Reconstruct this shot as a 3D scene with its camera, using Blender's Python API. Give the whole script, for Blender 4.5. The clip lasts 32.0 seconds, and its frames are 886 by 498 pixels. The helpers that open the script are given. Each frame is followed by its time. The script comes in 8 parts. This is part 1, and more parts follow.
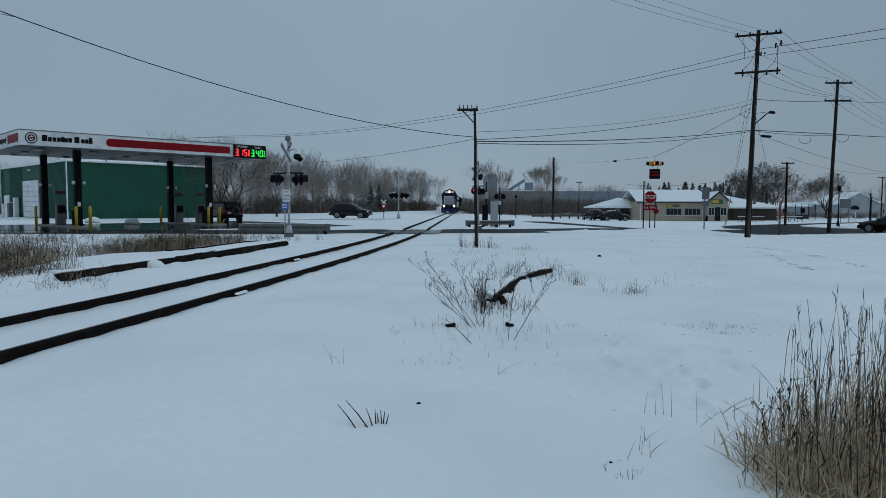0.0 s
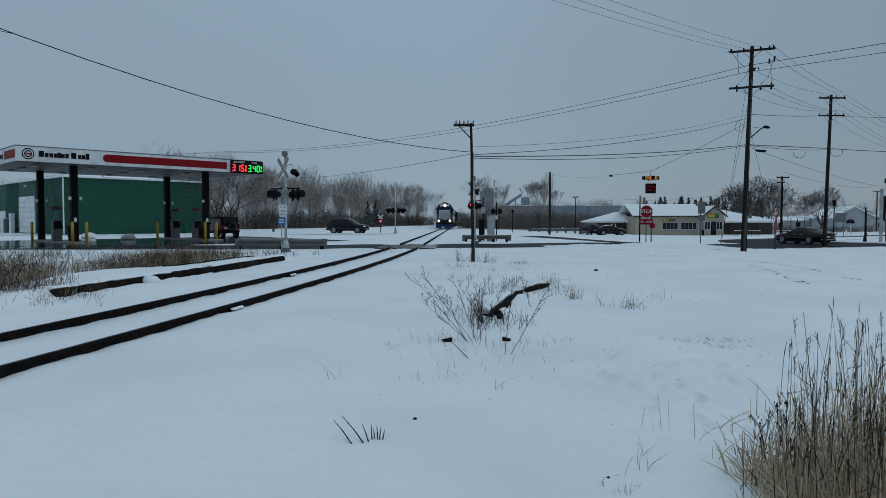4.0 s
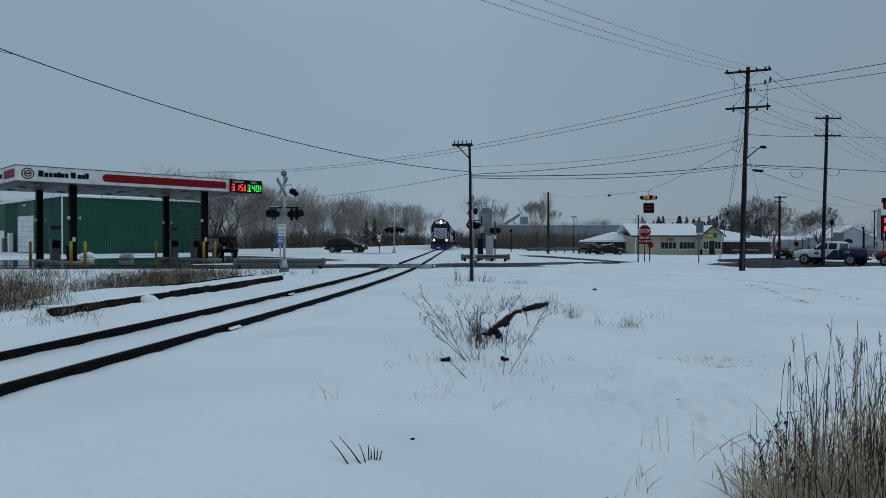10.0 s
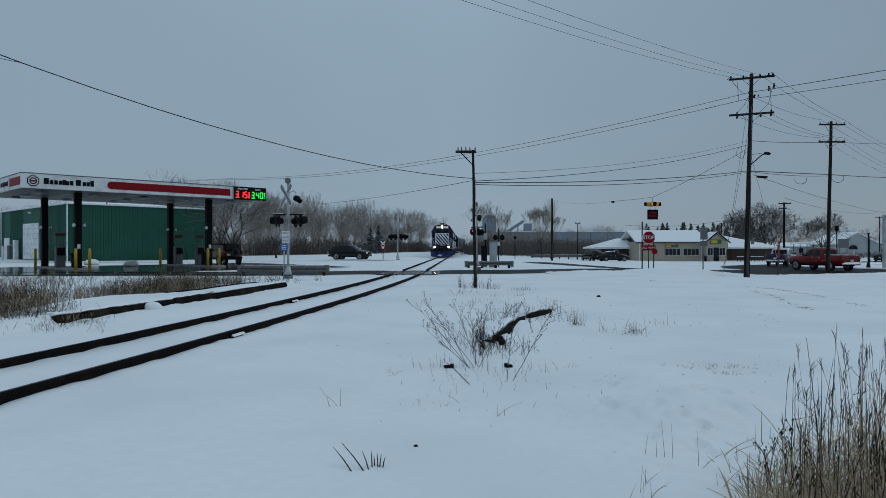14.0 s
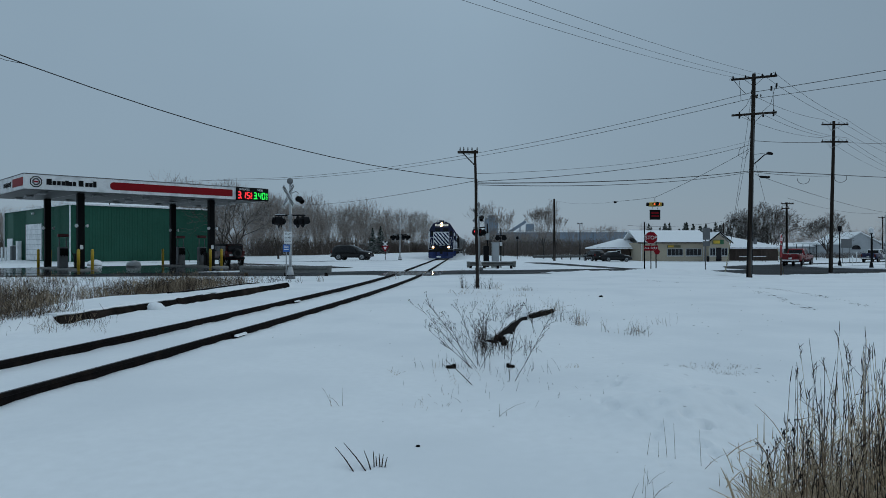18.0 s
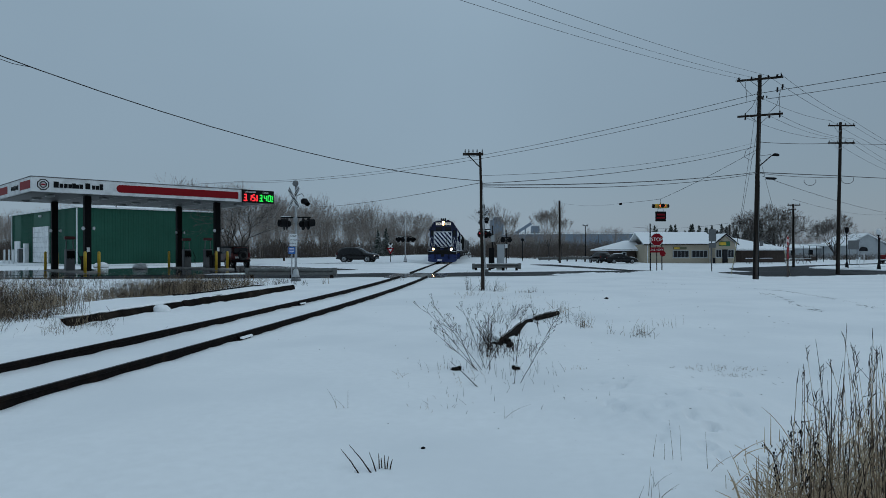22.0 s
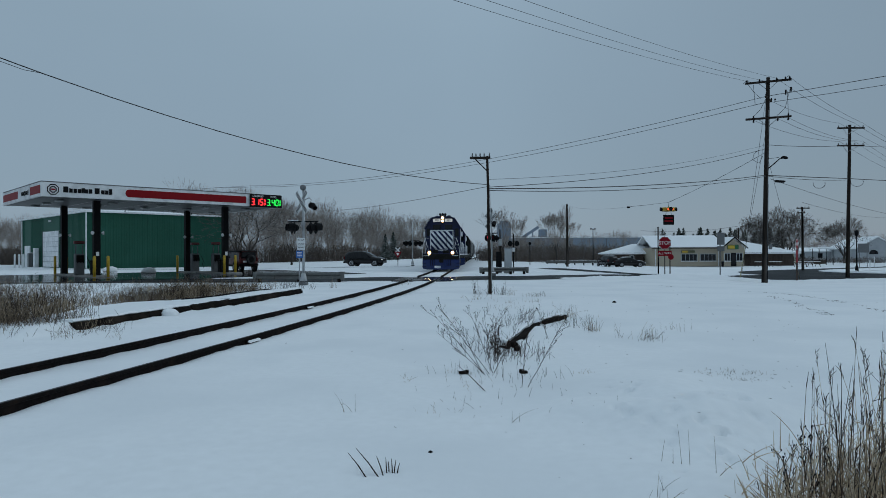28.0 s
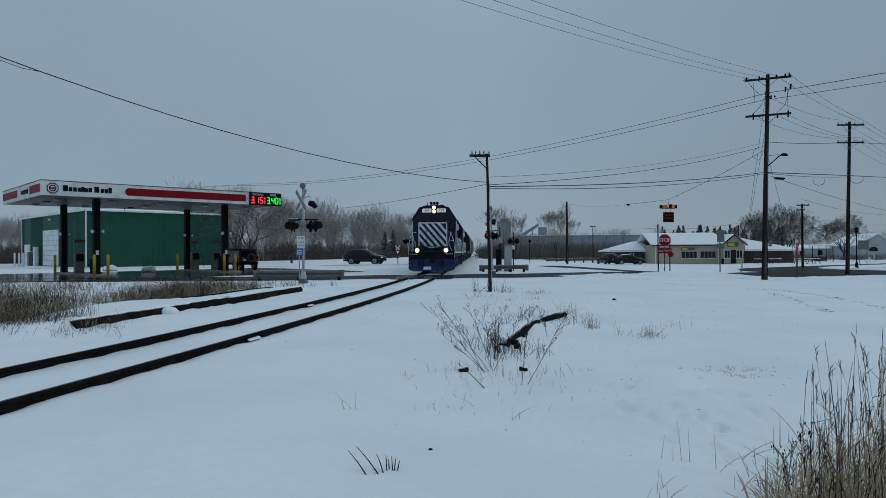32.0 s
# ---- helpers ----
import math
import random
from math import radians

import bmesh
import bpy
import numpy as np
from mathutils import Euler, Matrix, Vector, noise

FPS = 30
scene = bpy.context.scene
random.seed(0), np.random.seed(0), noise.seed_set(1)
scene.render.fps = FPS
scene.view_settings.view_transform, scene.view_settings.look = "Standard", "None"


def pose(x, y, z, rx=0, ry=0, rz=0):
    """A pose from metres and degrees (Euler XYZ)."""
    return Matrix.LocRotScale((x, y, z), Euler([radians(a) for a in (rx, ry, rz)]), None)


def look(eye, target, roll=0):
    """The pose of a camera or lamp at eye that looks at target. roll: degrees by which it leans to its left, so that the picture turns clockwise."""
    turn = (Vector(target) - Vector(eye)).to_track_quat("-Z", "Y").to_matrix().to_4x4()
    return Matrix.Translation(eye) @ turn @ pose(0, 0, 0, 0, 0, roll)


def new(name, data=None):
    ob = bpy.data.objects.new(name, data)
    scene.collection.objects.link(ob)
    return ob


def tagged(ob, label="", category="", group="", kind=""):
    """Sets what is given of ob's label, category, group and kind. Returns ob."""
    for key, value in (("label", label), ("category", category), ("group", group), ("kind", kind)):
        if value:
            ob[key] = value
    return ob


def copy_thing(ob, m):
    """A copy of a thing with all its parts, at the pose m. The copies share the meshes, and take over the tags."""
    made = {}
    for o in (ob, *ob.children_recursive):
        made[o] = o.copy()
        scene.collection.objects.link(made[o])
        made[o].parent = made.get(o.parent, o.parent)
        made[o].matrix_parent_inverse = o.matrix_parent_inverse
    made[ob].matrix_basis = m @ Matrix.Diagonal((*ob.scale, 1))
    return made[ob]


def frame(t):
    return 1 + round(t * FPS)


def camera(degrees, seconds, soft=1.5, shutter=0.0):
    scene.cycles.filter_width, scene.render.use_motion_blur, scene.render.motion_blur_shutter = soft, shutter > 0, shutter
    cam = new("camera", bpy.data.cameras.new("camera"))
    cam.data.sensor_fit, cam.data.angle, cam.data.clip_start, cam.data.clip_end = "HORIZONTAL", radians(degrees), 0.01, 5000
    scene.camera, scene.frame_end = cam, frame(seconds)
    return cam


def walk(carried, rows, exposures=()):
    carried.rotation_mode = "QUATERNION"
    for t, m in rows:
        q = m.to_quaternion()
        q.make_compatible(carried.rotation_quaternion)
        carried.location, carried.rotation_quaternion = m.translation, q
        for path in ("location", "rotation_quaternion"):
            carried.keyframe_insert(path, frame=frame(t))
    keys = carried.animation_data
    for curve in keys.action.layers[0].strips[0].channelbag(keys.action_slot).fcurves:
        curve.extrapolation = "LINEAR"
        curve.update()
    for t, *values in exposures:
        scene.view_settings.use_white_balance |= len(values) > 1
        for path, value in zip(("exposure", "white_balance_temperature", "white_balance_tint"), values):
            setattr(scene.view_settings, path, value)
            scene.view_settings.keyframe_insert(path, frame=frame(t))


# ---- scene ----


# ---- camera: held in the hand, it only tilts and turns a little ----
EYE = (0.0, 0.0, 1.40)


def view(dx, dz, yaw, pitch, roll):
    return pose(EYE[0] + dx, EYE[1], EYE[2] + dz) @ pose(0, 0, 0, 0, 0, -yaw) @ pose(0, 0, 0, 90 + pitch) @ pose(0, 0, 0, 0, 0, -roll)


cam = camera(66.0, 32.0, soft=0.55)
walk(cam, [
    (0, view(-0.017, 0.011, -0.046, -3.569, -0.144)), (0.5, view(-0.016, 0.011, 0.060, -3.353, -0.170)), (1, view(-0.016, 0.010, 0.094, -3.218, -0.173)),
    (1.5, view(-0.015, 0.010, 0.111, -3.091, -0.174)), (2, view(-0.014, 0.009, 0.128, -2.918, -0.197)), (2.5, view(-0.014, 0.009, 0.129, -2.729, -0.187)),
    (3, view(-0.013, 0.008, 0.140, -2.565, -0.118)), (3.5, view(-0.012, 0.008, 0.160, -2.450, -0.038)), (5.5, view(-0.010, 0.006, 0.333, -1.870, -0.015)),
    (6, view(-0.009, 0.006, 0.336, -1.711, -0.008)), (6.5, view(-0.009, 0.005, 0.340, -1.561, 0.009)), (7, view(-0.008, 0.005, 0.357, -1.427, 0.015)),
    (7.5, view(-0.007, 0.005, 0.366, -1.311, 0.007)), (8, view(-0.007, 0.004, 0.348, -1.191, 0.002)), (8.5, view(-0.006, 0.004, 0.324, -1.059, -0.000)),
    (9, view(-0.005, 0.003, 0.315, -0.926, -0.010)), (9.5, view(-0.005, 0.003, 0.325, -0.804, -0.017)), (10, view(-0.004, 0.003, 0.317, -0.689, -0.009)),
    (10.5, view(-0.003, 0.002, 0.287, -0.578, -0.009)), (11, view(-0.003, 0.002, 0.246, -0.466, 0.001)), (11.5, view(-0.002, 0.001, 0.184, -0.366, 0.040)),
    (12, view(-0.001, 0.001, 0.131, -0.302, 0.058)), (12.5, view(-0.001, 0.000, 0.084, -0.254, 0.029)), (13, view(0.000, -0.000, 0.025, -0.198, 0.022)),
    (13.5, view(0.000, -0.000, -0.001, -0.151, 0.046)), (14, view(0.001, -0.000, 0.001, -0.117, 0.050)), (14.5, view(0.001, -0.001, -0.005, -0.092, 0.063)),
    (16.5, view(0.002, -0.001, -0.128, -0.102, 0.076)), (17, view(0.002, -0.002, -0.131, -0.111, 0.091)), (17.5, view(0.002, -0.002, -0.143, -0.096, 0.097)),
    (18, view(0.003, -0.002, -0.181, -0.082, 0.095)), (18.5, view(0.003, -0.002, -0.222, -0.077, 0.102)), (19, view(0.003, -0.003, -0.262, -0.075, 0.125)),
    (19.5, view(0.003, -0.003, -0.319, -0.073, 0.138)), (20, view(0.004, -0.003, -0.376, -0.053, 0.140)), (20.5, view(0.004, -0.003, -0.435, -0.014, 0.155)),
    (21, view(0.004, -0.003, -0.509, 0.027, 0.160)), (21.5, view(0.004, -0.004, -0.571, 0.064, 0.147)), (22, view(0.005, -0.004, -0.625, 0.093, 0.160)),
    (22.5, view(0.005, -0.004, -0.706, 0.127, 0.175)), (23, view(0.005, -0.004, -0.801, 0.169, 0.172)), (23.5, view(0.006, -0.004, -0.872, 0.198, 0.182)),
    (24, view(0.006, -0.005, -0.932, 0.221, 0.200)), (24.5, view(0.006, -0.005, -0.990, 0.262, 0.198)), (25, view(0.006, -0.005, -1.043, 0.314, 0.186)),
    (25.5, view(0.007, -0.005, -1.106, 0.364, 0.200)), (27.5, view(0.008, -0.006, -1.242, 0.392, 0.273)), (28, view(0.008, -0.006, -1.239, 0.418, 0.256)),
    (28.5, view(0.008, -0.007, -1.237, 0.430, 0.277)), (29, view(0.008, -0.007, -1.242, 0.417, 0.305)), (29.5, view(0.009, -0.007, -1.243, 0.388, 0.303)),
    (30, view(0.009, -0.007, -1.241, 0.367, 0.303)), (30.5, view(0.009, -0.007, -1.238, 0.359, 0.322)), (31, view(0.009, -0.008, -1.230, 0.340, 0.338)),
    (31.5, view(0.010, -0.008, -1.226, 0.294, 0.357)), (32, view(0.010, -0.008, -1.232, 0.240, 0.384)),
])

# ---- overcast winter sky ----
world = bpy.data.worlds.new("world")
scene.world = world
world.use_nodes = True
wn, wl = world.node_tree.nodes, world.node_tree.links
wn.clear()
w_out, w_bg = wn.new("ShaderNodeOutputWorld"), wn.new("ShaderNodeBackground")
w_sky = wn.new("ShaderNodeTexSky")
w_sky.sky_type, w_sky.sun_disc = "NISHITA", False
w_sky.sun_elevation, w_sky.sun_rotation = radians(36), radians(76)
w_co, w_sep, w_ramp = wn.new("ShaderNodeTexCoord"), wn.new("ShaderNodeSeparateXYZ"), wn.new("ShaderNodeValToRGB")
w_noise, w_mul, w_mix = wn.new("ShaderNodeTexNoise"), wn.new("ShaderNodeMixRGB"), wn.new("ShaderNodeMixRGB")
w_noise.inputs["Scale"].default_value, w_noise.inputs["Detail"].default_value = 2.2, 4
w_map = wn.new("ShaderNodeMapRange")
w_map.inputs["To Min"].default_value, w_map.inputs["To Max"].default_value = 0.93, 1.07
stops = w_ramp.color_ramp.elements
stops[0].position, stops[0].color = 0.0, (0.247, 0.328, 0.412, 1)
stops[1].position, stops[1].color = 1.0, (0.425, 0.555, 0.665, 1)
for where, tone in ((0.10, (0.235, 0.323, 0.405, 1)), (0.30, (0.252, 0.348, 0.432, 1)), (0.55, (0.30, 0.405, 0.495, 1))):
    stops.new(where).color = tone
wl.new(w_co.outputs["Generated"], w_sep.inputs[0])
wl.new(w_sep.outputs["Z"], w_ramp.inputs[0])
wl.new(w_co.outputs["Generated"], w_noise.inputs["Vector"])
wl.new(w_noise.outputs["Fac"], w_map.inputs["Value"])
w_mul.blend_type, w_mul.inputs["Fac"].default_value = "MULTIPLY", 1.0
w_side, w_fall = wn.new("ShaderNodeMapRange"), wn.new("ShaderNodeMath")
w_side.inputs["From Min"].default_value, w_side.inputs["From Max"].default_value = 0.05, 0.55
w_side.inputs["To Min"].default_value, w_side.inputs["To Max"].default_value = 1.02, 0.82
w_fall.operation = "MULTIPLY"
wl.new(w_sep.outputs["X"], w_side.inputs["Value"])
w_abs, w_mid, w_both = wn.new("ShaderNodeMath"), wn.new("ShaderNodeMapRange"), wn.new("ShaderNodeMath")
w_abs.operation, w_both.operation = "ABSOLUTE", "MULTIPLY"
w_mid.inputs["From Max"].default_value, w_mid.inputs["To Min"].default_value, w_mid.inputs["To Max"].default_value = 0.35, 1.06, 1.0
wl.new(w_sep.outputs["X"], w_abs.inputs[0])
wl.new(w_abs.outputs[0], w_mid.inputs["Value"])
wl.new(w_mid.outputs["Result"], w_both.inputs[0])
wl.new(w_map.outputs["Result"], w_both.inputs[1])
wl.new(w_both.outputs[0], w_fall.inputs[0])
wl.new(w_side.outputs["Result"], w_fall.inputs[1])
wl.new(w_ramp.outputs["Color"], w_mul.inputs["Color1"])
wl.new(w_fall.outputs[0], w_mul.inputs["Color2"])
w_dim = wn.new("ShaderNodeMixRGB")
w_dim.blend_type, w_dim.inputs["Fac"].default_value, w_dim.inputs["Color2"].default_value = "MULTIPLY", 1.0, (0.1, 0.1, 0.1, 1)
wl.new(w_sky.outputs["Color"], w_dim.inputs["Color1"])
w_mix.inputs["Fac"].default_value = 0.92
wl.new(w_dim.outputs["Color"], w_mix.inputs["Color1"])
wl.new(w_mul.outputs["Color"], w_mix.inputs["Color2"])
wl.new(w_mix.outputs["Color"], w_bg.inputs["Color"])
w_bg.inputs["Strength"].default_value = 1.0
wl.new(w_bg.outputs[0], w_out.inputs[0])

sun = new("sun", bpy.data.lights.new("sun", "SUN"))
sun.data.energy, sun.data.angle, sun.data.color = 0.42, radians(35), (0.78, 0.92, 1.0)
sun.matrix_world = look((120, 60, 90), (0, 30, 0))


# ---- materials ----
def material(name, color, rough=0.6, metal=0.0, spread=0.25, scale=6.0, bump=0.15, second=None, coarse=1.2, spec=0.5,
             second_at=(0.45, 0.62), stretch=None, per_object=0.0):
    """A worn surface: base colour varied at two scales, a second tone in patches, fine relief."""
    mat = bpy.data.materials.new(name)
    mat.use_nodes = True
    n, l = mat.node_tree.nodes, mat.node_tree.links
    b = n["Principled BSDF"]
    b.inputs["Roughness"].default_value, b.inputs["Metallic"].default_value = rough, metal
    b.inputs["Specular IOR Level"].default_value = spec
    co = n.new("ShaderNodeTexCoord")
    vec = co.outputs["Object"]
    if stretch:
        mp = n.new("ShaderNodeMapping")
        mp.inputs["Scale"].default_value = stretch
        l.new(vec, mp.inputs[0])
        vec = mp.outputs[0]
    fine, big = n.new("ShaderNodeTexNoise"), n.new("ShaderNodeTexNoise")
    fine.inputs["Scale"].default_value, fine.inputs["Detail"].default_value = scale, 5
    big.inputs["Scale"].default_value, big.inputs["Detail"].default_value = coarse, 3
    l.new(vec, fine.inputs["Vector"]), l.new(vec, big.inputs["Vector"])
    hsv = n.new("ShaderNodeHueSaturation")
    hsv.inputs["Color"].default_value = (*color, 1)
    mr = n.new("ShaderNodeMapRange")
    mr.inputs["From Min"].default_value, mr.inputs["From Max"].default_value = 0.25, 0.75
    mr.inputs["To Min"].default_value, mr.inputs["To Max"].default_value = 1 - spread, 1 + spread
    l.new(fine.outputs["Fac"], mr.inputs["Value"])
    value = mr.outputs["Result"]
    if per_object:
        info, pm, mu = n.new("ShaderNodeObjectInfo"), n.new("ShaderNodeMapRange"), n.new("ShaderNodeMath")
        pm.inputs["To Min"].default_value, pm.inputs["To Max"].default_value = 1 - per_object, 1 + per_object
        mu.operation = "MULTIPLY"
        l.new(info.outputs["Random"], pm.inputs["Value"])
        l.new(value, mu.inputs[0]), l.new(pm.outputs["Result"], mu.inputs[1])
        value = mu.outputs[0]
    l.new(value, hsv.inputs["Value"])
    out = hsv.outputs["Color"]
    if second:
        mx, mr2 = n.new("ShaderNodeMixRGB"), n.new("ShaderNodeMapRange")
        mr2.inputs["From Min"].default_value, mr2.inputs["From Max"].default_value = second_at
        l.new(big.outputs["Fac"], mr2.inputs["Value"])
        l.new(mr2.outputs["Result"], mx.inputs["Fac"])
        l.new(out, mx.inputs["Color1"])
        mx.inputs["Color2"].default_value = (*second, 1)
        out = mx.outputs["Color"]
    l.new(out, b.inputs["Base Color"])
    if bump:
        bp = n.new("ShaderNodeBump")
        bp.inputs["Strength"].default_value, bp.inputs["Distance"].default_value = bump, 0.02
        l.new(fine.outputs["Fac"], bp.inputs["Height"])
        l.new(bp.outputs[0], b.inputs["Normal"])
    return mat


def glowing(name, color, strength):
    mat = bpy.data.materials.new(name)
    mat.use_nodes = True
    b = mat.node_tree.nodes["Principled BSDF"]
    b.inputs["Base Color"].default_value = (*[min(1, c) * 0.5 for c in color], 1)
    b.inputs["Emission Color"].default_value, b.inputs["Emission Strength"].default_value = (*color, 1), strength
    return mat


SNOW = material("snow", (0.86, 0.875, 0.89), 0.75, spread=0.03, scale=9, bump=0.25, coarse=0.35, second=(0.80, 0.82, 0.84), spec=0.3)
SNOW_CAP = material("snow_cap", (0.86, 0.875, 0.89), 0.75, spread=0.04, scale=14, bump=0.3, spec=0.3)
ASPHALT = material("wet_asphalt", (0.014, 0.015, 0.017), 0.45, spread=0.45, scale=26, bump=0.3, coarse=0.9,
                   second=(0.095, 0.10, 0.108), second_at=(0.54, 0.74), stretch=(0.22, 1.5, 1), spec=0.015)
FORECOURT = material("wet_concrete", (0.020, 0.022, 0.024), 0.11, spread=0.45, scale=20, bump=0.04, coarse=0.8,
                     second=(0.17, 0.18, 0.19), second_at=(0.56, 0.74), stretch=(0.25, 1.4, 1), spec=0.14)
SLUSH = material("slush", (0.55, 0.57, 0.60), 0.5, spread=0.2, scale=8, bump=0.4, second=(0.10, 0.10, 0.11), coarse=1.4)
RAIL_STEEL = material("rail_steel", (0.009, 0.007, 0.007), 0.9, spread=0.5, scale=18, second=(0.020, 0.013, 0.010), coarse=3, spec=0.08, second_at=(0.55, 0.72))
RAIL_TOP = material("rail_running_surface", (0.05, 0.048, 0.05), 0.5, 0.5, spread=0.3, scale=20)
TIMBER = material("creosoted_timber", (0.010, 0.008, 0.007), 0.95, spread=0.5, scale=14, bump=0.6, second=(0.032, 0.024, 0.019), stretch=(1, 1, 0.25), spec=0.05, second_at=(0.52, 0.7))
POLE_WOOD = material("weathered_pole_wood", (0.020, 0.015, 0.012), 0.95, spread=0.35, scale=10, bump=0.5, spec=0.2, second=(0.115, 0.098, 0.088), stretch=(2, 2, 0.12), second_at=(0.5, 0.75))
ALU = material("galvanised_steel", (0.42, 0.43, 0.44), 0.45, 0.6, spread=0.15, scale=12, second=(0.30, 0.31, 0.32))
BLACK = material("black_paint", (0.006, 0.006, 0.007), 0.65, spread=0.3, scale=12, spec=0.12)
RUBBER = material("tyre_rubber", (0.010, 0.010, 0.011), 0.85, spread=0.3, scale=20, second=(0.06, 0.06, 0.06))
WHITE = material("white_paint", (0.78, 0.79, 0.80), 0.5, spread=0.06, scale=8, second=(0.62, 0.63, 0.64))
RED = material("red_paint", (0.25, 0.007, 0.012), 0.5, spread=0.1, scale=6, spec=0.12)
SIGN_RED = material("sign_red", (0.25, 0.006, 0.013), 0.55, spread=0.08, scale=6, spec=0.12)
GREEN_METAL = material("green_steel_siding", (0.012, 0.080, 0.052), 0.6, spread=0.15, scale=3, spec=0.25, second=(0.015, 0.090, 0.06), coarse=0.3)
CONCRETE = material("concrete", (0.32, 0.31, 0.30), 0.85, spread=0.2, scale=10, second=(0.22, 0.22, 0.21))
YELLOW = material("yellow_paint", (0.62, 0.40, 0.03), 0.5, spread=0.12, scale=9, second=(0.45, 0.30, 0.05))
BEIGE = material("beige_stucco", (0.40, 0.345, 0.265), 0.9, spread=0.1, scale=10)
BROWN = material("brown_siding", (0.055, 0.038, 0.030), 0.85, spread=0.25, scale=5)
SIDING = material("pale_house_siding", (0.40, 0.42, 0.44), 0.7, spread=0.08, scale=2, second=(0.33, 0.35, 0.37), coarse=0.4)
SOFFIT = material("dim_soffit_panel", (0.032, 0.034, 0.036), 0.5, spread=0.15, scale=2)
GLASS_DARK = material("window_glass", (0.008, 0.009, 0.012), 0.1, spread=0.2, scale=2, bump=0, spec=0.3)
BARK = material("bark", (0.055, 0.046, 0.040), 0.95, spread=0.4, scale=8, bump=0.3, spec=0.1, second=(0.09, 0.08, 0.075), coarse=2)
DARK_TWIG = material("dark_twigs", (0.066, 0.055, 0.049), 0.95, spread=0.35, scale=0.8, bump=0, spec=0.1, second=(0.11, 0.096, 0.088), coarse=0.3)
BRUSHWOOD = material("brushwood", (0.105, 0.082, 0.068), 0.95, spread=0.4, scale=1.2, bump=0, spec=0.1, second=(0.13, 0.11, 0.10), coarse=0.2)
TWIG = material("twigs", (0.225, 0.19, 0.168), 0.95, spread=0.35, scale=0.6, bump=0, spec=0.1, second=(0.31, 0.27, 0.245), coarse=0.08)
def snow_dusted(mat, amount, lo=0.35, hi=0.95):
    """Lays thin snow on what faces up."""
    n, l = mat.node_tree.nodes, mat.node_tree.links
    b = n["Principled BSDF"]
    geo, sep, mr, mx = n.new("ShaderNodeNewGeometry"), n.new("ShaderNodeSeparateXYZ"), n.new("ShaderNodeMapRange"), n.new("ShaderNodeMixRGB")
    mr.inputs["From Min"].default_value, mr.inputs["From Max"].default_value = lo, hi
    mr.inputs["To Max"].default_value = amount
    l.new(geo.outputs["Normal"], sep.inputs[0]), l.new(sep.outputs["Z"], mr.inputs["Value"]), l.new(mr.outputs["Result"], mx.inputs["Fac"])
    l.new(b.inputs["Base Color"].links[0].from_socket, mx.inputs["Color1"])
    mx.inputs["Color2"].default_value = (0.80, 0.82, 0.84, 1)
    l.new(mx.outputs["Color"], b.inputs["Base Color"])
    return mat


snow_dusted(TWIG, 0.55), snow_dusted(DARK_TWIG, 0.25), snow_dusted(BRUSHWOOD, 0.45), snow_dusted(BARK, 0.5, 0.5)
CONIFER = material("conifer_needles", (0.022, 0.034, 0.026), 0.95, spread=0.4, scale=1.5, second=(0.05, 0.065, 0.05))
snow_dusted(CONIFER, 0.45, 0.5)
DRY_GRASS = material("dry_grass", (0.70, 0.57, 0.41), 0.95, spread=0.4, scale=9, bump=0, spec=0.15, second=(0.42, 0.31, 0.205), coarse=2.2)
ROAD_WEED = material("grey_brown_weed", (0.15, 0.112, 0.08), 0.95, spread=0.45, scale=3, bump=0, spec=0.1, second=(0.40, 0.31, 0.215), coarse=2.4, second_at=(0.48, 0.58))
REED = material("brown_reed", (0.27, 0.195, 0.13), 0.9, spread=0.4, scale=7, bump=0, spec=0.15, second=(0.13, 0.092, 0.066), coarse=3.0, second_at=(0.48, 0.60))
DARK_STEM = material("dark_weed_stem", (0.042, 0.029, 0.024), 0.95, spec=0.1, spread=0.35, scale=9, bump=0)
WIRE = material("black_cable", (0.02, 0.02, 0.022), 0.7, spread=0.1, bump=0)
LOCO_BLUE = material("dark_blue_paint", (0.006, 0.011, 0.055), 0.45, spread=0.2, scale=5, spec=0.3, second=(0.010, 0.014, 0.045), coarse=1.5)
DARK_FRAME = material("grimy_underframe", (0.008, 0.008, 0.008), 0.85, spread=0.4, scale=8, second=(0.02, 0.018, 0.016), spec=0.2)
CAR_BLACK = material("black_car_paint", (0.003, 0.003, 0.004), 0.14, spread=0.1, scale=3, bump=0, spec=0.35)
CAR_RED = material("red_car_paint", (0.17, 0.004, 0.008), 0.22, spread=0.1, scale=3, bump=0, spec=0.35)
CAR_SILVER = material("white_car_paint", (0.62, 0.64, 0.66), 0.25, spread=0.06, scale=3, bump=0, spec=0.6)
CAR_BLUE = material("dark_blue_car_paint", (0.013, 0.018, 0.07), 0.3, spread=0.1, scale=3, bump=0, spec=0.4)
CHROME = material("chrome", (0.62, 0.62, 0.63), 0.2, 1.0, spread=0.08, bump=0)
GREY = material("grey_panel", (0.13, 0.135, 0.14), 0.6, spread=0.12, scale=5)
BLUE_SIGN = material("blue_sign", (0.03, 0.13, 0.42), 0.5, spread=0.1)
# blue-grey of the far buildings, with distance haze mixed into the colour
FAR_BLUE = material("hazed_blue_grey_cladding", (0.205, 0.255, 0.315), 0.8, spread=0.08, scale=0.2, second=(0.235, 0.285, 0.345), coarse=0.03)
BRICK = material("reddish_brick", (0.20, 0.10, 0.075), 0.85, spread=0.3, scale=6)
NUMBER_GLOW = glowing("lit_number_board", (0.92, 0.93, 0.90), 0.28)
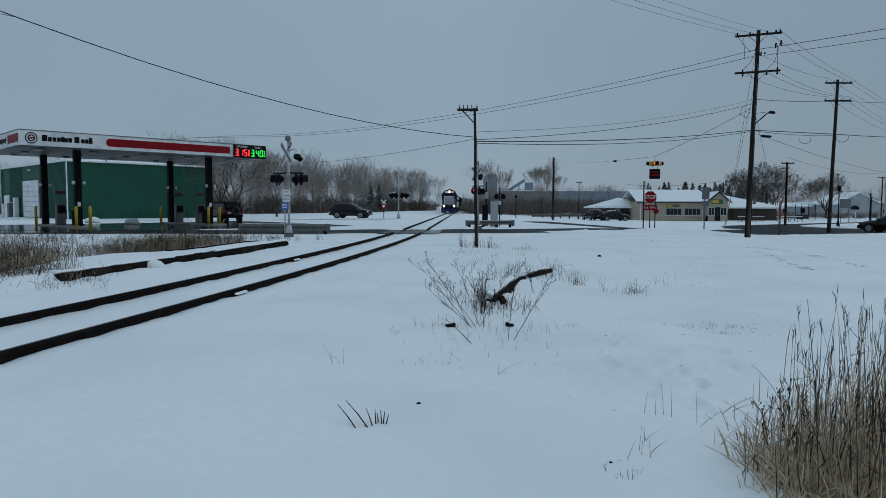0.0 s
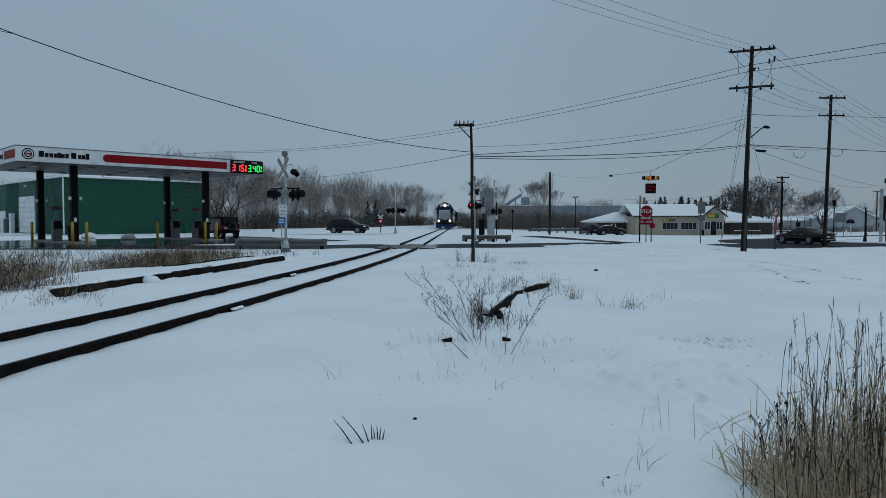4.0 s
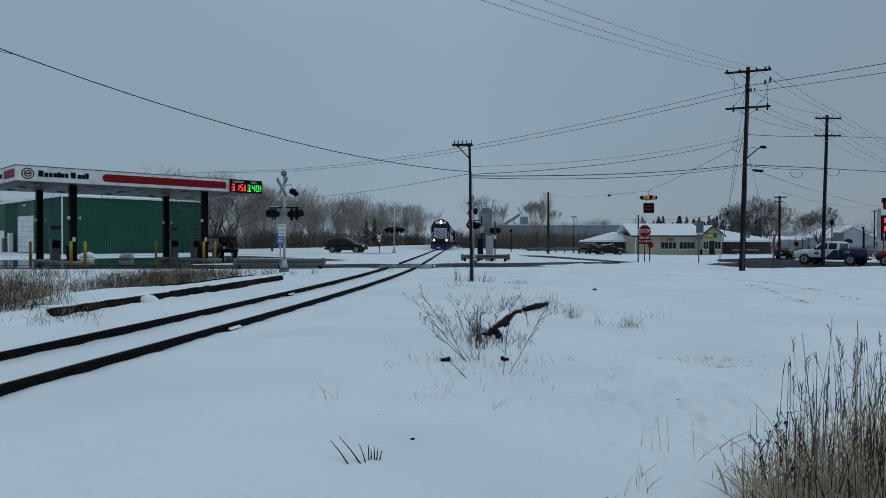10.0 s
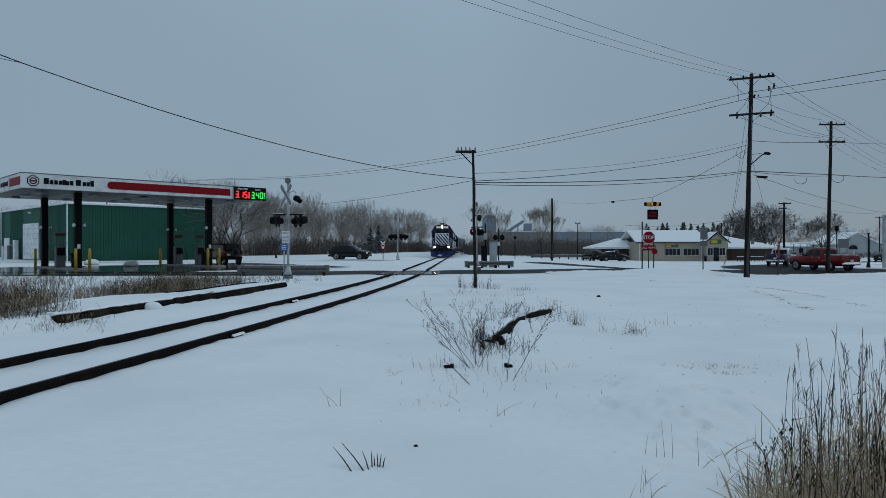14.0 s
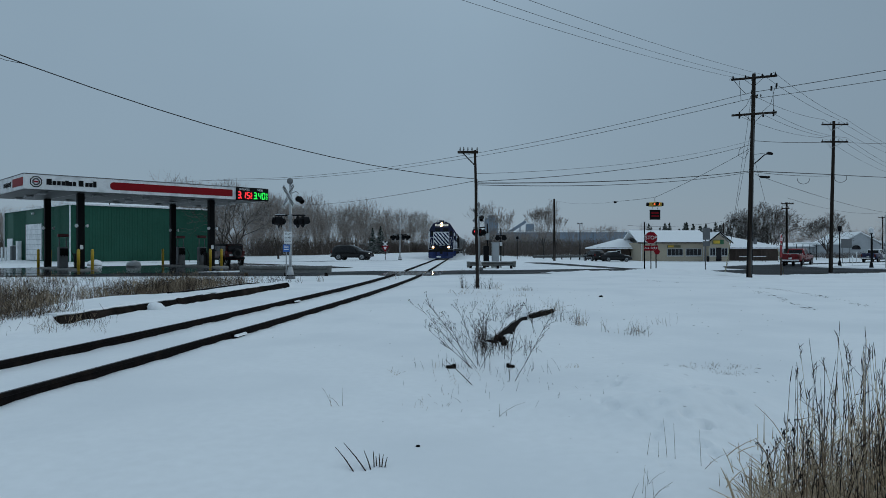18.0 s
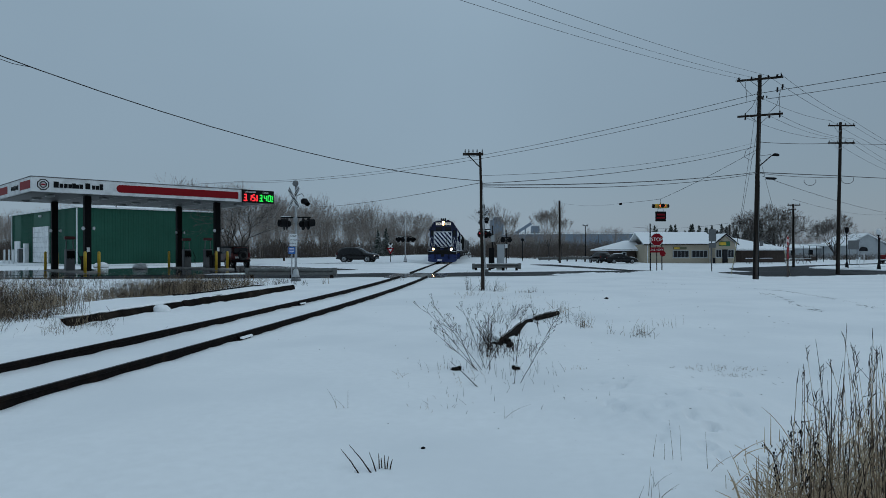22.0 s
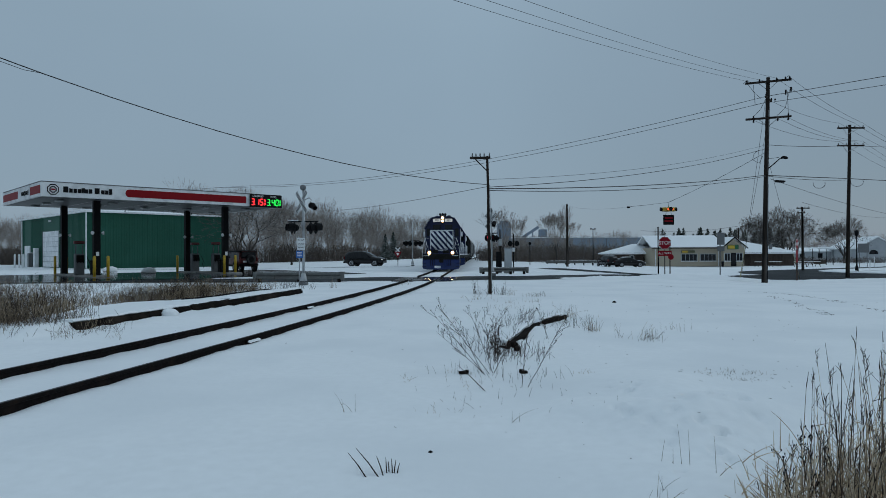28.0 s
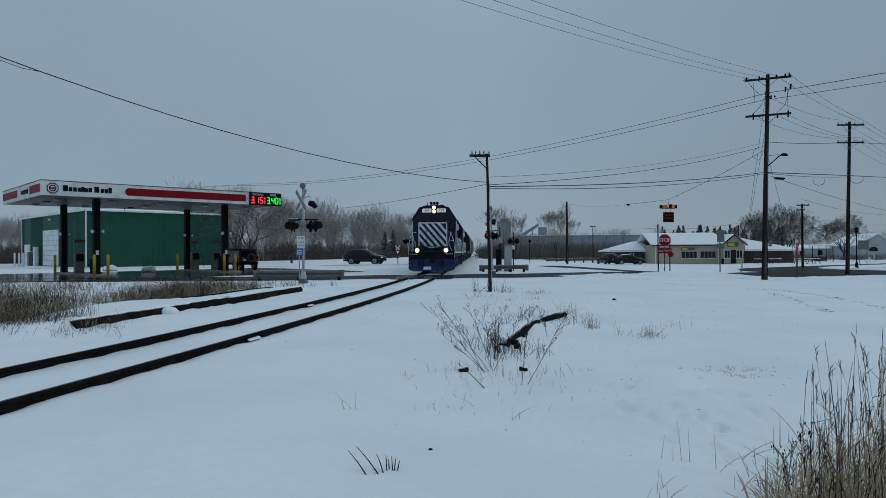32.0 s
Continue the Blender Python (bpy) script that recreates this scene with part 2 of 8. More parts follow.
# weak warm emission that stands in for the halo round lit train lamps
WARM_HALO = glowing("warm_lamp_halo", (1.0, 0.55, 0.20), 1.3)
HEADLIGHT = glowing("headlight_glow", (1.0, 0.82, 0.55), 40)
DITCH = glowing("ditch_light_glow", (1.0, 0.76, 0.44), 36)
RED_LED = glowing("red_led", (1.0, 0.03, 0.04), 1.6)
GREEN_LED = glowing("green_led", (0.02, 0.95, 0.10), 1.0)
RED_LAMP = glowing("red_lamp", (1.0, 0.03, 0.06), 1.6)
AMBER = glowing("amber_lamp", (1.0, 0.14, 0.04), 1.0)
TAIL = glowing("tail_lamp", (0.6, 0.02, 0.02), 0.06)
TAIL_OFF = material("dark_tail_lamp", (0.10, 0.008, 0.008), 0.25, spread=0.1, bump=0)
CAR_LIGHT = glowing("car_headlamp", (0.95, 0.93, 0.9), 0.45)
CAR_GLASS = material("tinted_car_glass", (0.006, 0.007, 0.009), 0.15, spread=0.2, scale=2, bump=0, spec=0.25)
CANOPY_LIGHT = material("dull_lamp_lens", (0.35, 0.36, 0.37), 0.3, spread=0.1, bump=0)


# ---- mesh tools ----
class Shape:
    """Collects boxes, tubes and slabs into one mesh."""

    def __init__(self):
        self.v, self.f, self.s = [], [], []

    def add(self, verts, faces, smooth=False):
        k = len(self.v)
        self.v.extend([tuple(p) for p in verts])
        self.f.extend([tuple(i + k for i in q) for q in faces])
        self.s.extend([smooth] * len(faces))
        return self

    def box(self, c, s, bevel=0.0, turn=0.0, m=None):
        """A box at centre c of size s with chamfered edges, turned about z by degrees."""
        h = [q / 2 for q in s]
        b = min(bevel, *[q * 0.49 for q in h])
        if b <= 0:
            verts = [Vector((sx * h[0], sy * h[1], sz * h[2])) for sx in (-1, 1) for sy in (-1, 1) for sz in (-1, 1)]
            faces = [(0, 1, 3, 2), (4, 6, 7, 5), (0, 4, 5, 1), (2, 3, 7, 6), (0, 2, 6, 4), (1, 5, 7, 3)]
        else:
            verts, idx, faces = [], {}, []
            for sx in (-1, 1):
                for sy in (-1, 1):
                    for sz in (-1, 1):
                        for ax in range(3):
                            p = [sx * (h[0] - b), sy * (h[1] - b), sz * (h[2] - b)]
                            p[ax] = (sx, sy, sz)[ax] * h[ax]
                            idx[(sx, sy, sz, ax)] = len(verts)
                            verts.append(Vector(p))
            for ax in range(3):
                o = [a for a in range(3) if a != ax]
                for sg in (-1, 1):
                    q = []
                    for a1, a2 in ((-1, -1), (1, -1), (1, 1), (-1, 1)):
                        k = [0, 0, 0]
                        k[ax], k[o[0]], k[o[1]] = sg, a1, a2
                        q.append(idx[(*k, ax)])
                    faces.append(tuple(q) if (sg > 0) == (ax != 1) else tuple(reversed(q)))
            for ax in range(3):
                o = [a for a in range(3) if a != ax]
                for a1 in (-1, 1):
                    for a2 in (-1, 1):
                        lo, hi = [0, 0, 0], [0, 0, 0]
                        lo[ax], lo[o[0]], lo[o[1]] = -1, a1, a2
                        hi[ax], hi[o[0]], hi[o[1]] = 1, a1, a2
                        q = (idx[(*lo, o[0])], idx[(*hi, o[0])], idx[(*hi, o[1])], idx[(*lo, o[1])])
                        faces.append(q if (a1 * a2 > 0) == (ax != 1) else tuple(reversed(q)))
            for sx in (-1, 1):
                for sy in (-1, 1):
                    for sz in (-1, 1):
                        q = tuple(idx[(sx, sy, sz, a)] for a in range(3))
                        faces.append(q if sx * sy * sz > 0 else tuple(reversed(q)))
        t = Matrix.Translation(c) @ Matrix.Rotation(radians(turn), 4, "Z")
        if m is not None:
            t = m @ t
        return self.add([t @ p for p in verts], faces)

    def tube(self, points, radii, n=8, caps=True):
        """A round bar along points; radii: one number or one for each point."""
        pts = [Vector(p) for p in points]
        if not hasattr(radii, "__len__"):
            radii = [radii] * len(pts)
        verts, faces = [], []
        ref = None
        for i, p in enumerate(pts):
            d = (pts[min(i + 1, len(pts) - 1)] - pts[max(i - 1, 0)]).normalized()
            if ref is None:
                ref = d.orthogonal().normalized()
            u = (ref - d * ref.dot(d)).normalized()
            ref, w = u, d.cross(u)
            for k in range(n):
                a = 2 * math.pi * k / n
                verts.append(p + (u * math.cos(a) + w * math.sin(a)) * radii[i])
        for i in range(len(pts) - 1):
            for k in range(n):
                j = (k + 1) % n
                faces.append((i * n + k, i * n + j, (i + 1) * n + j, (i + 1) * n + k))
        self.add(verts, faces, True)
        if caps:
            k0 = len(self.v) - len(verts)
            self.f.append(tuple(k0 + k for k in reversed(range(n))))
            self.f.append(tuple(k0 + (len(pts) - 1) * n + k for k in range(n)))
            self.s.extend([False, False])
        return self

    def slab(self, outline, axis, lo, hi, smooth=False):
        """A flat outline pushed along an axis. outline: points of the two other axes, in x, y, z order."""
        def put(p, q):
            return (q, p[0], p[1]) if axis == "x" else (p[0], q, p[1]) if axis == "y" else (p[0], p[1], q)
        n = len(outline)
        verts = [put(p, lo) for p in outline] + [put(p, hi) for p in outline]
        faces = [tuple(reversed(range(n))), tuple(range(n, 2 * n))]
        faces += [(i, (i + 1) % n, n + (i + 1) % n, n + i) for i in range(n)]
        return self.add(verts, faces, smooth)

    def disc(self, c, r, axis, thick, n=20):
        a = {"x": Vector((1, 0, 0)), "y": Vector((0, 1, 0)), "z": Vector((0, 0, 1))}[axis]
        c = Vector(c)
        return self.tube([c - a * thick / 2, c + a * thick / 2], r, n)

    def sweep(self, line, section):
        """A section (sideways, up) carried along a line on the plan."""
        pts = [Vector(p) for p in line]
        n, verts, faces = len(section), [], []
        for i, p in enumerate(pts):
            d = pts[min(i + 1, len(pts) - 1)] - pts[max(i - 1, 0)]
            side = Vector((d.y, -d.x, 0)).normalized()
            verts += [p + side * a + Vector((0, 0, b)) for a, b in section]
        for i in range(len(pts) - 1):
            for k in range(n):
                j = (k + 1) % n
                faces.append((i * n + k, (i + 1) * n + k, (i + 1) * n + j, i * n + j))
        faces += [tuple(range(n)), tuple(reversed(range(len(verts) - n, len(verts))))]
        return self.add(verts, faces)

    def moved(self, m):
        self.v = [tuple(m @ Vector(p)) for p in self.v]
        return self

    def mesh(self, name):
        me = bpy.data.meshes.new(name)
        me.from_pydata(self.v, [], self.f)
        me.polygons.foreach_set("use_smooth", self.s)
        b = bmesh.new()
        b.from_mesh(me)
        bmesh.ops.recalc_face_normals(b, faces=b.faces)
        b.to_mesh(me)
        b.free()
        return me


def part(name, shape, mat, parent, label=""):
    me = shape.mesh(name)
    me.materials.append(mat)
    ob = new(name, me)
    ob.parent = parent
    return tagged(ob, label)


def thing(name, m, label, category, group="", kind=""):
    ob = new(name)
    ob.empty_display_size = 0.2
    ob.matrix_world = m
    return tagged(ob, label, category, group, kind)


def solid(name, shape, mat, label, category, group="", kind=""):
    me = shape.mesh(name)
    me.materials.append(mat)
    return tagged(new(name, me), label, category, group, kind)


def step(x, lo, hi):
    q = max(0.0, min(1.0, (x - lo) / (hi - lo)))
    return q * q * (3 - 2 * q)


# ---- the lie of the land ----
RAIL_Y0 = 41.6


def track_x(y):
    """The track's middle: straight beyond the road, in a long curve on this side."""
    if y >= RAIL_Y0:
        return -1.75 + 0.031 * (y - 45.5) + 0.0004 * max(0.0, min(y, 260) - 165) ** 2 + 0.076 * max(0.0, y - 260)
    u = RAIL_Y0 - y
    return -1.871 - 0.0310 * u - 0.00172 * u * u


PITS = [(random.gauss(2.05, 0.42), random.gauss(5.9, 0.9), random.uniform(0.03, 0.06), random.uniform(0.018, 0.05)) for _ in range(30)]
HUMPS = [(1.9, 6.0, 0.55, 0.17), (2.6, 6.4, 0.6, 0.20), (1.3, 6.6, 0.5, 0.08), (3.0, 4.8, 0.6, 0.14), (2.2, 7.4, 0.45, 0.10), (0.5, 11.6, 0.7, 0.12), (1.3, 13.4, 0.8, 0.12),
         (2.2, 8.0, 0.9, 0.08), (1.5, 4.6, 0.5, 0.07), (-9.0, 17.0, 2.5, 0.12), (13.0, 46.0, 3.0, 0.12), (16.5, 45.0, 1.6, 0.10), (8.0, 44.0, 2.5, 0.08)]


def land(x, y):
    z = -0.10
    off = abs(x - track_x(y)) if y < 400 else abs(x)
    z -= 0.035 * (1 - step(off, 1.1, 2.2)) + 0.04 * step(off, 3, 6)
    z += 0.03 * (1 - step(off, 0.25, 0.62))
    left = track_x(y) - x if y < 60 else 0
    z += 0.20 * step(left, 3.22, 3.42) * (1 - step(left, 4.6, 6.2)) * step(y, 11.4, 12.4) * (1 - step(y, 26.2, 27.4))
    z -= 0.50 * step(x, 9, 24) * step(y, 22, 44)
    z -= 0.22 * step(x, 20, 40) * step(y, 60, 105)
    z += 0.20 * step(y, 52, 75) * (1 - step(x, -2, 16)) * step(x, -30, -6) * step(off, 1.4, 4.5)
    if y < 70 and abs(x) < 50:
        near = 1 - step(y, 22, 36)
        z += 0.05 * near * noise.noise((x * 0.35, y * 0.35, 1.7)) * step(off, 1.2, 2.5)
        if near > 0 and abs(x) < 12:
            z += near * (0.018 * noise.noise((x * 1.3, y * 1.3, 4.0)) + 0.006 * noise.noise((x * 5, y * 5, 9.0)))
        if y < 38:
            z += (0.022 + 0.030 * noise.noise((x * 1.2, y * 2.2, 2.0))) * step(off, 0.62, 0.82) * (1 - step(off, 1.0, 1.6))
        if y < 9 and 0.8 < x < 3.6:
            trod = math.exp(-((x - 2.1) / 0.75) ** 2 - ((y - 6.0) / 1.3) ** 2)
            z += trod * (0.030 * noise.noise((x * 3.4, y * 2.6, 5.0)) + 0.020 * noise.noise((x * 8, y * 6, 6.0)))
        for hx, hy, r, h in HUMPS:
            d2 = ((x - hx) ** 2 + (y - hy) ** 2) / (r * r)
            if d2 < 6:
                z += h * math.exp(-d2)
        if y < 9:
            for hx, hy, r, h in PITS:
                d2 = ((x - hx) ** 2 + ((y - hy) * 0.7) ** 2) / (r * r)
                if d2 < 9:
                    z += h * (0.30 * math.exp(-(d2 - 2.2) ** 2) - math.exp(-d2 * d2))
    return z


def lines(lo, hi, fine_lo, fine_hi, fine, growth=1.09):
    out = list(np.arange(fine_lo, fine_hi, fine))
    for sign, edge in ((-1, lo), (1, hi)):
        q, s = (fine_lo if sign < 0 else fine_hi), fine
        while (q - edge) * sign < 0:
            s *= growth
            q += sign * s
            out.append(q)
    return sorted(set(out))


gx, gy = lines(-2500, 2500, -9, 5, 0.11, 1.06), lines(-400, 4000, 2, 14, 0.11, 1.05)
gx = sorted(gx + [1.0 + 0.1 * i + q for i in range(24) for q in (0.033, 0.067)])
gy = sorted(gy + [4.3 + 0.1 * i + q for i in range(40) for q in (0.033, 0.067)])
g_verts = [(x, y, land(x, y)) for y in gy for x in gx]
nx = len(gx)
g_faces = [(j * nx + i, j * nx + i + 1, (j + 1) * nx + i + 1, (j + 1) * nx + i) for j in range(len(gy) - 1) for i in range(nx - 1)]
ground = tagged(new("ground", bpy.data.meshes.new("ground")), "snow-covered open ground with footprints and low mounds", "ground", kind="structure")
ground.data.from_pydata(g_verts, [], g_faces)
ground.data.polygons.foreach_set("use_smooth", [True] * len(g_faces))
ground.data.materials.append(SNOW)


def road_strip(name, line, half, mat, label, lift=0.02, rag=0.25, category="road", cells=6, width_of=None):
    """A strip along line that lies on the land, its edges ragged with snow."""
    pts = [Vector((*p, 0)) for p in line]
    run = []
    for a, b in zip(pts, pts[1:]):
        k = max(1, int((b - a).length / 0.6))
        run += [a.lerp(b, i / k) for i in range(k)]
    run.append(pts[-1])
    verts, faces = [], []
    for i, p in enumerate(run):
        d = run[min(i + 1, len(run) - 1)] - run[max(i - 1, 0)]
        side = Vector((d.y, -d.x, 0)).normalized()
        for k in range(cells + 1):
            e = (2 * k / cells - 1)
            w = half * e
            if k in (0, cells):
                w += rag * noise.noise((p.x * 0.5 + k, p.y * 0.5, 3)) + rag * 0.5 * noise.noise((p.x * 2 + k, p.y * 2, 8))
            q = p + side * w
            verts.append((q.x, q.y, land(q.x, q.y) + lift))
    n = cells + 1
    for i in range(len(run) - 1):
        for k in range(cells):
            faces.append((i * n + k, i * n + k + 1, (i + 1) * n + k + 1, (i + 1) * n + k))
    s = Shape()
    s.add(verts, faces, True)
    return solid(name, s, mat, label, category, kind="structure")


HIGHWAY = [(-70, 40.0), (-40, 39.5), (-12, 40.5), (0, 41.5), (14, 47), (26, 51.5), (32, 56)]
road_strip("road", HIGHWAY, 3.0, ASPHALT, "wet dark asphalt road with slush across the railway")


# ---- railway track ----
def along(lo, hi, pitch, off, z=0.0):
    k = int((hi - lo) / pitch)
    pts = []
    for i in range(k + 1):
        y = lo + (hi - lo) * i / k
        slope = (track_x(y + 0.1) - track_x(y - 0.1)) / 0.2
        side = Vector((1, -slope, 0)).normalized()
        p = Vector((track_x(y), y, z)) + side * off
        pts.append(p)
    return pts


RAIL_SECTION = [(-0.066, -0.172), (0.066, -0.172), (0.066, -0.158), (0.012, -0.145), (0.012, -0.045), (0.036, -0.035), (0.036, -0.004),
                (0.028, 0.0), (-0.028, 0.0), (-0.036, -0.004), (-0.036, -0.035), (-0.012, -0.045), (-0.012, -0.145), (-0.066, -0.158)]
railway = thing("railway_track", pose(0, 0, 0), "single railway track with dark rails half buried in snow", "railway track", kind="structure")
for off in (-0.755, 0.755):
    for lo_, hi_ in ((2.0, 37.6), (43.4, 420)):
        part("rail", Shape().sweep(along(lo_, hi_, 0.8, off), RAIL_SECTION), RAIL_STEEL, railway)
        part("rail_head", Shape().sweep(along(lo_, hi_, 0.8, off), [(-0.016, 0.0005), (0.016, 0.0005), (0.016, 0.003), (-0.016, 0.003)]), RAIL_TOP, railway, "worn bright running surface")


# ---- poles, signals and signs ----
def words(body, size, mat, parent, m, name="lettering", label="", depth=0.004, squeeze=1.0):
    """Raised lettering that stands in the x-z plane and faces -y."""
    cu = bpy.data.curves.new(name, "FONT")
    cu.body, cu.size, cu.extrude, cu.align_x, cu.align_y = body, size, depth, "CENTER", "CENTER"
    tmp = bpy.data.objects.new("tmp", cu)
    me = bpy.data.meshes.new_from_object(tmp)
    bpy.data.objects.remove(tmp)
    me.transform(m @ Matrix.Rotation(radians(90), 4, "X") @ Matrix.Diagonal((squeeze, 1, 1, 1)))
    me.materials.append(mat)
    ob = new(name, me)
    ob.parent = parent
    return tagged(ob, label)


def insulator(s, x, y, z, r=0.05):
    return s.tube([(x, y, z), (x, y, z + 0.05), (x, y, z + 0.08), (x, y, z + 0.15)], [0.015, r, r * 0.8, r * 0.4], 8)


def crossarm(parent, z, wide, turn=0.0, off=0.0, count=4, brace=True, side=-0.16):
    m = pose(0, 0, z, 0, 0, turn)
    part("crossarm", Shape().box((off, side, 0), (wide, 0.10, 0.12), 0.015).moved(m), POLE_WOOD, parent)
    for i in range(count):
        x = off + (i / (count - 1) - 0.5) * (wide - 0.2)
        part("insulator", insulator(Shape(), x, side, 0.06).moved(m), GREY, parent)
    if brace:
        for sx in (-1, 1):
            part("brace", Shape().tube([(off + sx * wide * 0.28, side, -0.05), (0, side * 0.8, -0.5)], 0.018, 6).moved(m), ALU, parent)


def shaft(parent, h, r0, r1, lean=(0, 0)):
    k = 8
    pts = [(lean[0] * i / k + 0.008 * math.sin(i * 1.3), lean[1] * i / k, h * i / k - 0.3 * (i == 0)) for i in range(k + 1)]
    part("shaft", Shape().tube(pts, [r0 + (r1 - r0) * i / k for i in range(k + 1)], 12), POLE_WOOD, parent)


# old line pole beside the track
line_pole = thing("line_pole", pose(1.25, 26.5, land(1.25, 26.5)), "slender weathered wooden line pole standing in dry grass", "utility pole")
shaft(line_pole, 5.32, 0.064, 0.048, (-0.08, 0))
part("crossarm", Shape().box((-0.36, -0.06, 5.24), (0.80, 0.09, 0.10), 0.012), POLE_WOOD, line_pole)
part("brace", Shape().tube([(-0.55, -0.06, 5.20), (-0.08, -0.05, 4.72)], 0.022, 6), POLE_WOOD, line_pole)
for q in (-0.66, -0.52, -0.36, -0.2, 0.0):
    part("insulator", insulator(Shape(), q, -0.06, 5.29, 0.03), GREY, line_pole)
part("conduit", Shape().tube([(0.07, -0.03, 0), (0.055, -0.03, 2.0), (0.01, -0.03, 4.2)], 0.012, 6), ALU, line_pole)

# tall power pole with two arms and a street lamp
POWER_A = (19.55, 44.0)
power_pole = thing("power_pole", pose(*POWER_A, land(*POWER_A)), "tall weathered wooden power pole with crossarms and street lamp", "utility pole", "power poles")
shaft(power_pole, 13.12, 0.165, 0.115, (0.36, 0))
ARM_TURN = -23


def on_arm(q, z, out=-0.17):
    """A place on a crossarm of the tall pole, q metres along it."""
    c, s = math.cos(radians(ARM_TURN)), math.sin(radians(ARM_TURN))
    return (0.34 + q * c - out * s, q * s + out * c, z)


for z, w in ((12.82, 2.7), (10.50, 2.65)):
    m = pose(0.34, 0, z, 0, 0, ARM_TURN)
    part("crossarm", Shape().box((0, -0.17, 0), (w, 0.11, 0.13), 0.015).moved(m), POLE_WOOD, power_pole)
    for sx in (-1, 1):
        part("brace", Shape().tube([(sx * 0.55, -0.17, -0.06), (0, -0.14, -0.55)], 0.014, 6).moved(m), POLE_WOOD, power_pole)
for q in (-1.22, -0.48, 0.5, 1.0, 1.24):
    part("insulator", insulator(Shape(), *on_arm(q, 12.88), 0.065), BLACK, power_pole)
    part("insulator", Shape().tube([on_arm(q, 12.84, -0.2), on_arm(q, 12.80, -0.48)], [0.05, 0.06], 8), BLACK, power_pole)
for q in (-0.85, 1.15):
    part("insulator", insulator(Shape(), *on_arm(q, 10.56), 0.06), BLACK, power_pole)
for q in (-0.85, 0.55, 1.15):
    part("insulator", Shape().tube([on_arm(q, 10.46, -0.12), on_arm(q, 10.36, 0.16)], [0.04, 0.06], 8), BLACK, power_pole)
part("crossarm", Shape().box((0.50, 0.28, 11.80), (1.7, 0.11, 0.12), 0.015, 55), POLE_WOOD, power_pole)
for a in ((0.05, -0.38), (0.98, 0.92), (1.25, 1.0)):
    part("insulator", insulator(Shape(), *a, 11.86, 0.06), BLACK, power_pole)
for q, z in ((1.0, 12.05), (1.3, 12.2)):
    part("fuse_cutout", Shape().tube([on_arm(q, z - 0.16), on_arm(q + 0.02, z + 0.14)], [0.05, 0.06], 8), BLACK, power_pole)
for a, b, dip in ((on_arm(-1.2, 12.8), (-0.25, -0.3, 11.72), 0.1), (on_arm(-0.85, 12.7), on_arm(-0.75, 11.4), 0.05), (on_arm(1.1, 12.1), on_arm(1.15, 10.7), 0.0), (on_arm(1.25, 12.2), on_arm(0.5, 10.6), 0.35), (on_arm(-0.8, 10.7), (0.1, -0.2, 11.7), 0.12),
                  (on_arm(1.0, 12.95), on_arm(1.35, 12.75), -0.25), (on_arm(-1.1, 12.95), on_arm(-1.45, 12.8), -0.18), (on_arm(-0.4, 12.95), on_arm(-0.1, 12.6), -0.12)):
    part("jumper_wire", Shape().tube([a, ((a[0] + b[0]) / 2 + abs(dip) * 0.3, (a[1] + b[1]) / 2, (a[2] + b[2]) / 2 - dip), b], 0.014, 5), WIRE, power_pole)
part("ground_wire", Shape().tube([(0.1, -0.15, 0.1), (0.2, -0.15, 5.0), (0.3, -0.13, 11.0)], 0.012, 5), GREY, power_pole)
part("lamp_arm", Shape().tube([(0.25, -0.1, 7.25), (0.6, -0.3, 7.6), (0.85, -0.4, 7.85), (1.0, -0.5, 7.9)], 0.035, 8), BLACK, power_pole)
part("lamp_stay", Shape().tube([(0.28, -0.1, 7.9), (0.85, -0.4, 7.95)], 0.012, 6), BLACK, power_pole)
part("lamp_head", Shape().tube([(0.92, -0.5, 7.9), (1.03, -0.52, 7.93), (1.2, -0.55, 7.9), (1.3, -0.58, 7.87)], [0.06, 0.10, 0.10, 0.05], 10), BLACK, power_pole)
part("splice_case", Shape().tube([(0.6, -0.2, 6.5), (0.7, -0.2, 6.46), (1.2, -0.2, 6.43), (1.3, -0.2, 6.46)], [0.03, 0.08, 0.08, 0.03], 8), BLACK, power_pole)
part("meter_box", Shape().box((0.36, -0.12, 2.3), (0.20, 0.12, 0.34), 0.02), GREY, power_pole)
part("riser_pipe", Shape().tube([(0.16, -0.1, 0), (0.2, -0.1, 3.4), (0.26, -0.08, 6.3)], 0.035, 8), BLACK, power_pole)
part("riser_pipe", Shape().tube([(-0.13, -0.14, 0), (-0.11, -0.14, 3.0)], 0.03, 8), BLACK, power_pole)

POWER_B = (30.45, 54.0)
power_pole_b = thing("power_pole", pose(*POWER_B, land(*POWER_B)), "weathered wooden power pole with two crossarms", "utility pole", "power poles")
shaft(power_pole_b, 12.0, 0.155, 0.11, (0.28, 0))
crossarm(power_pole_b, 11.72, 2.1, off=0.27)
crossarm(power_pole_b, 10.35, 2.1, off=0.25)

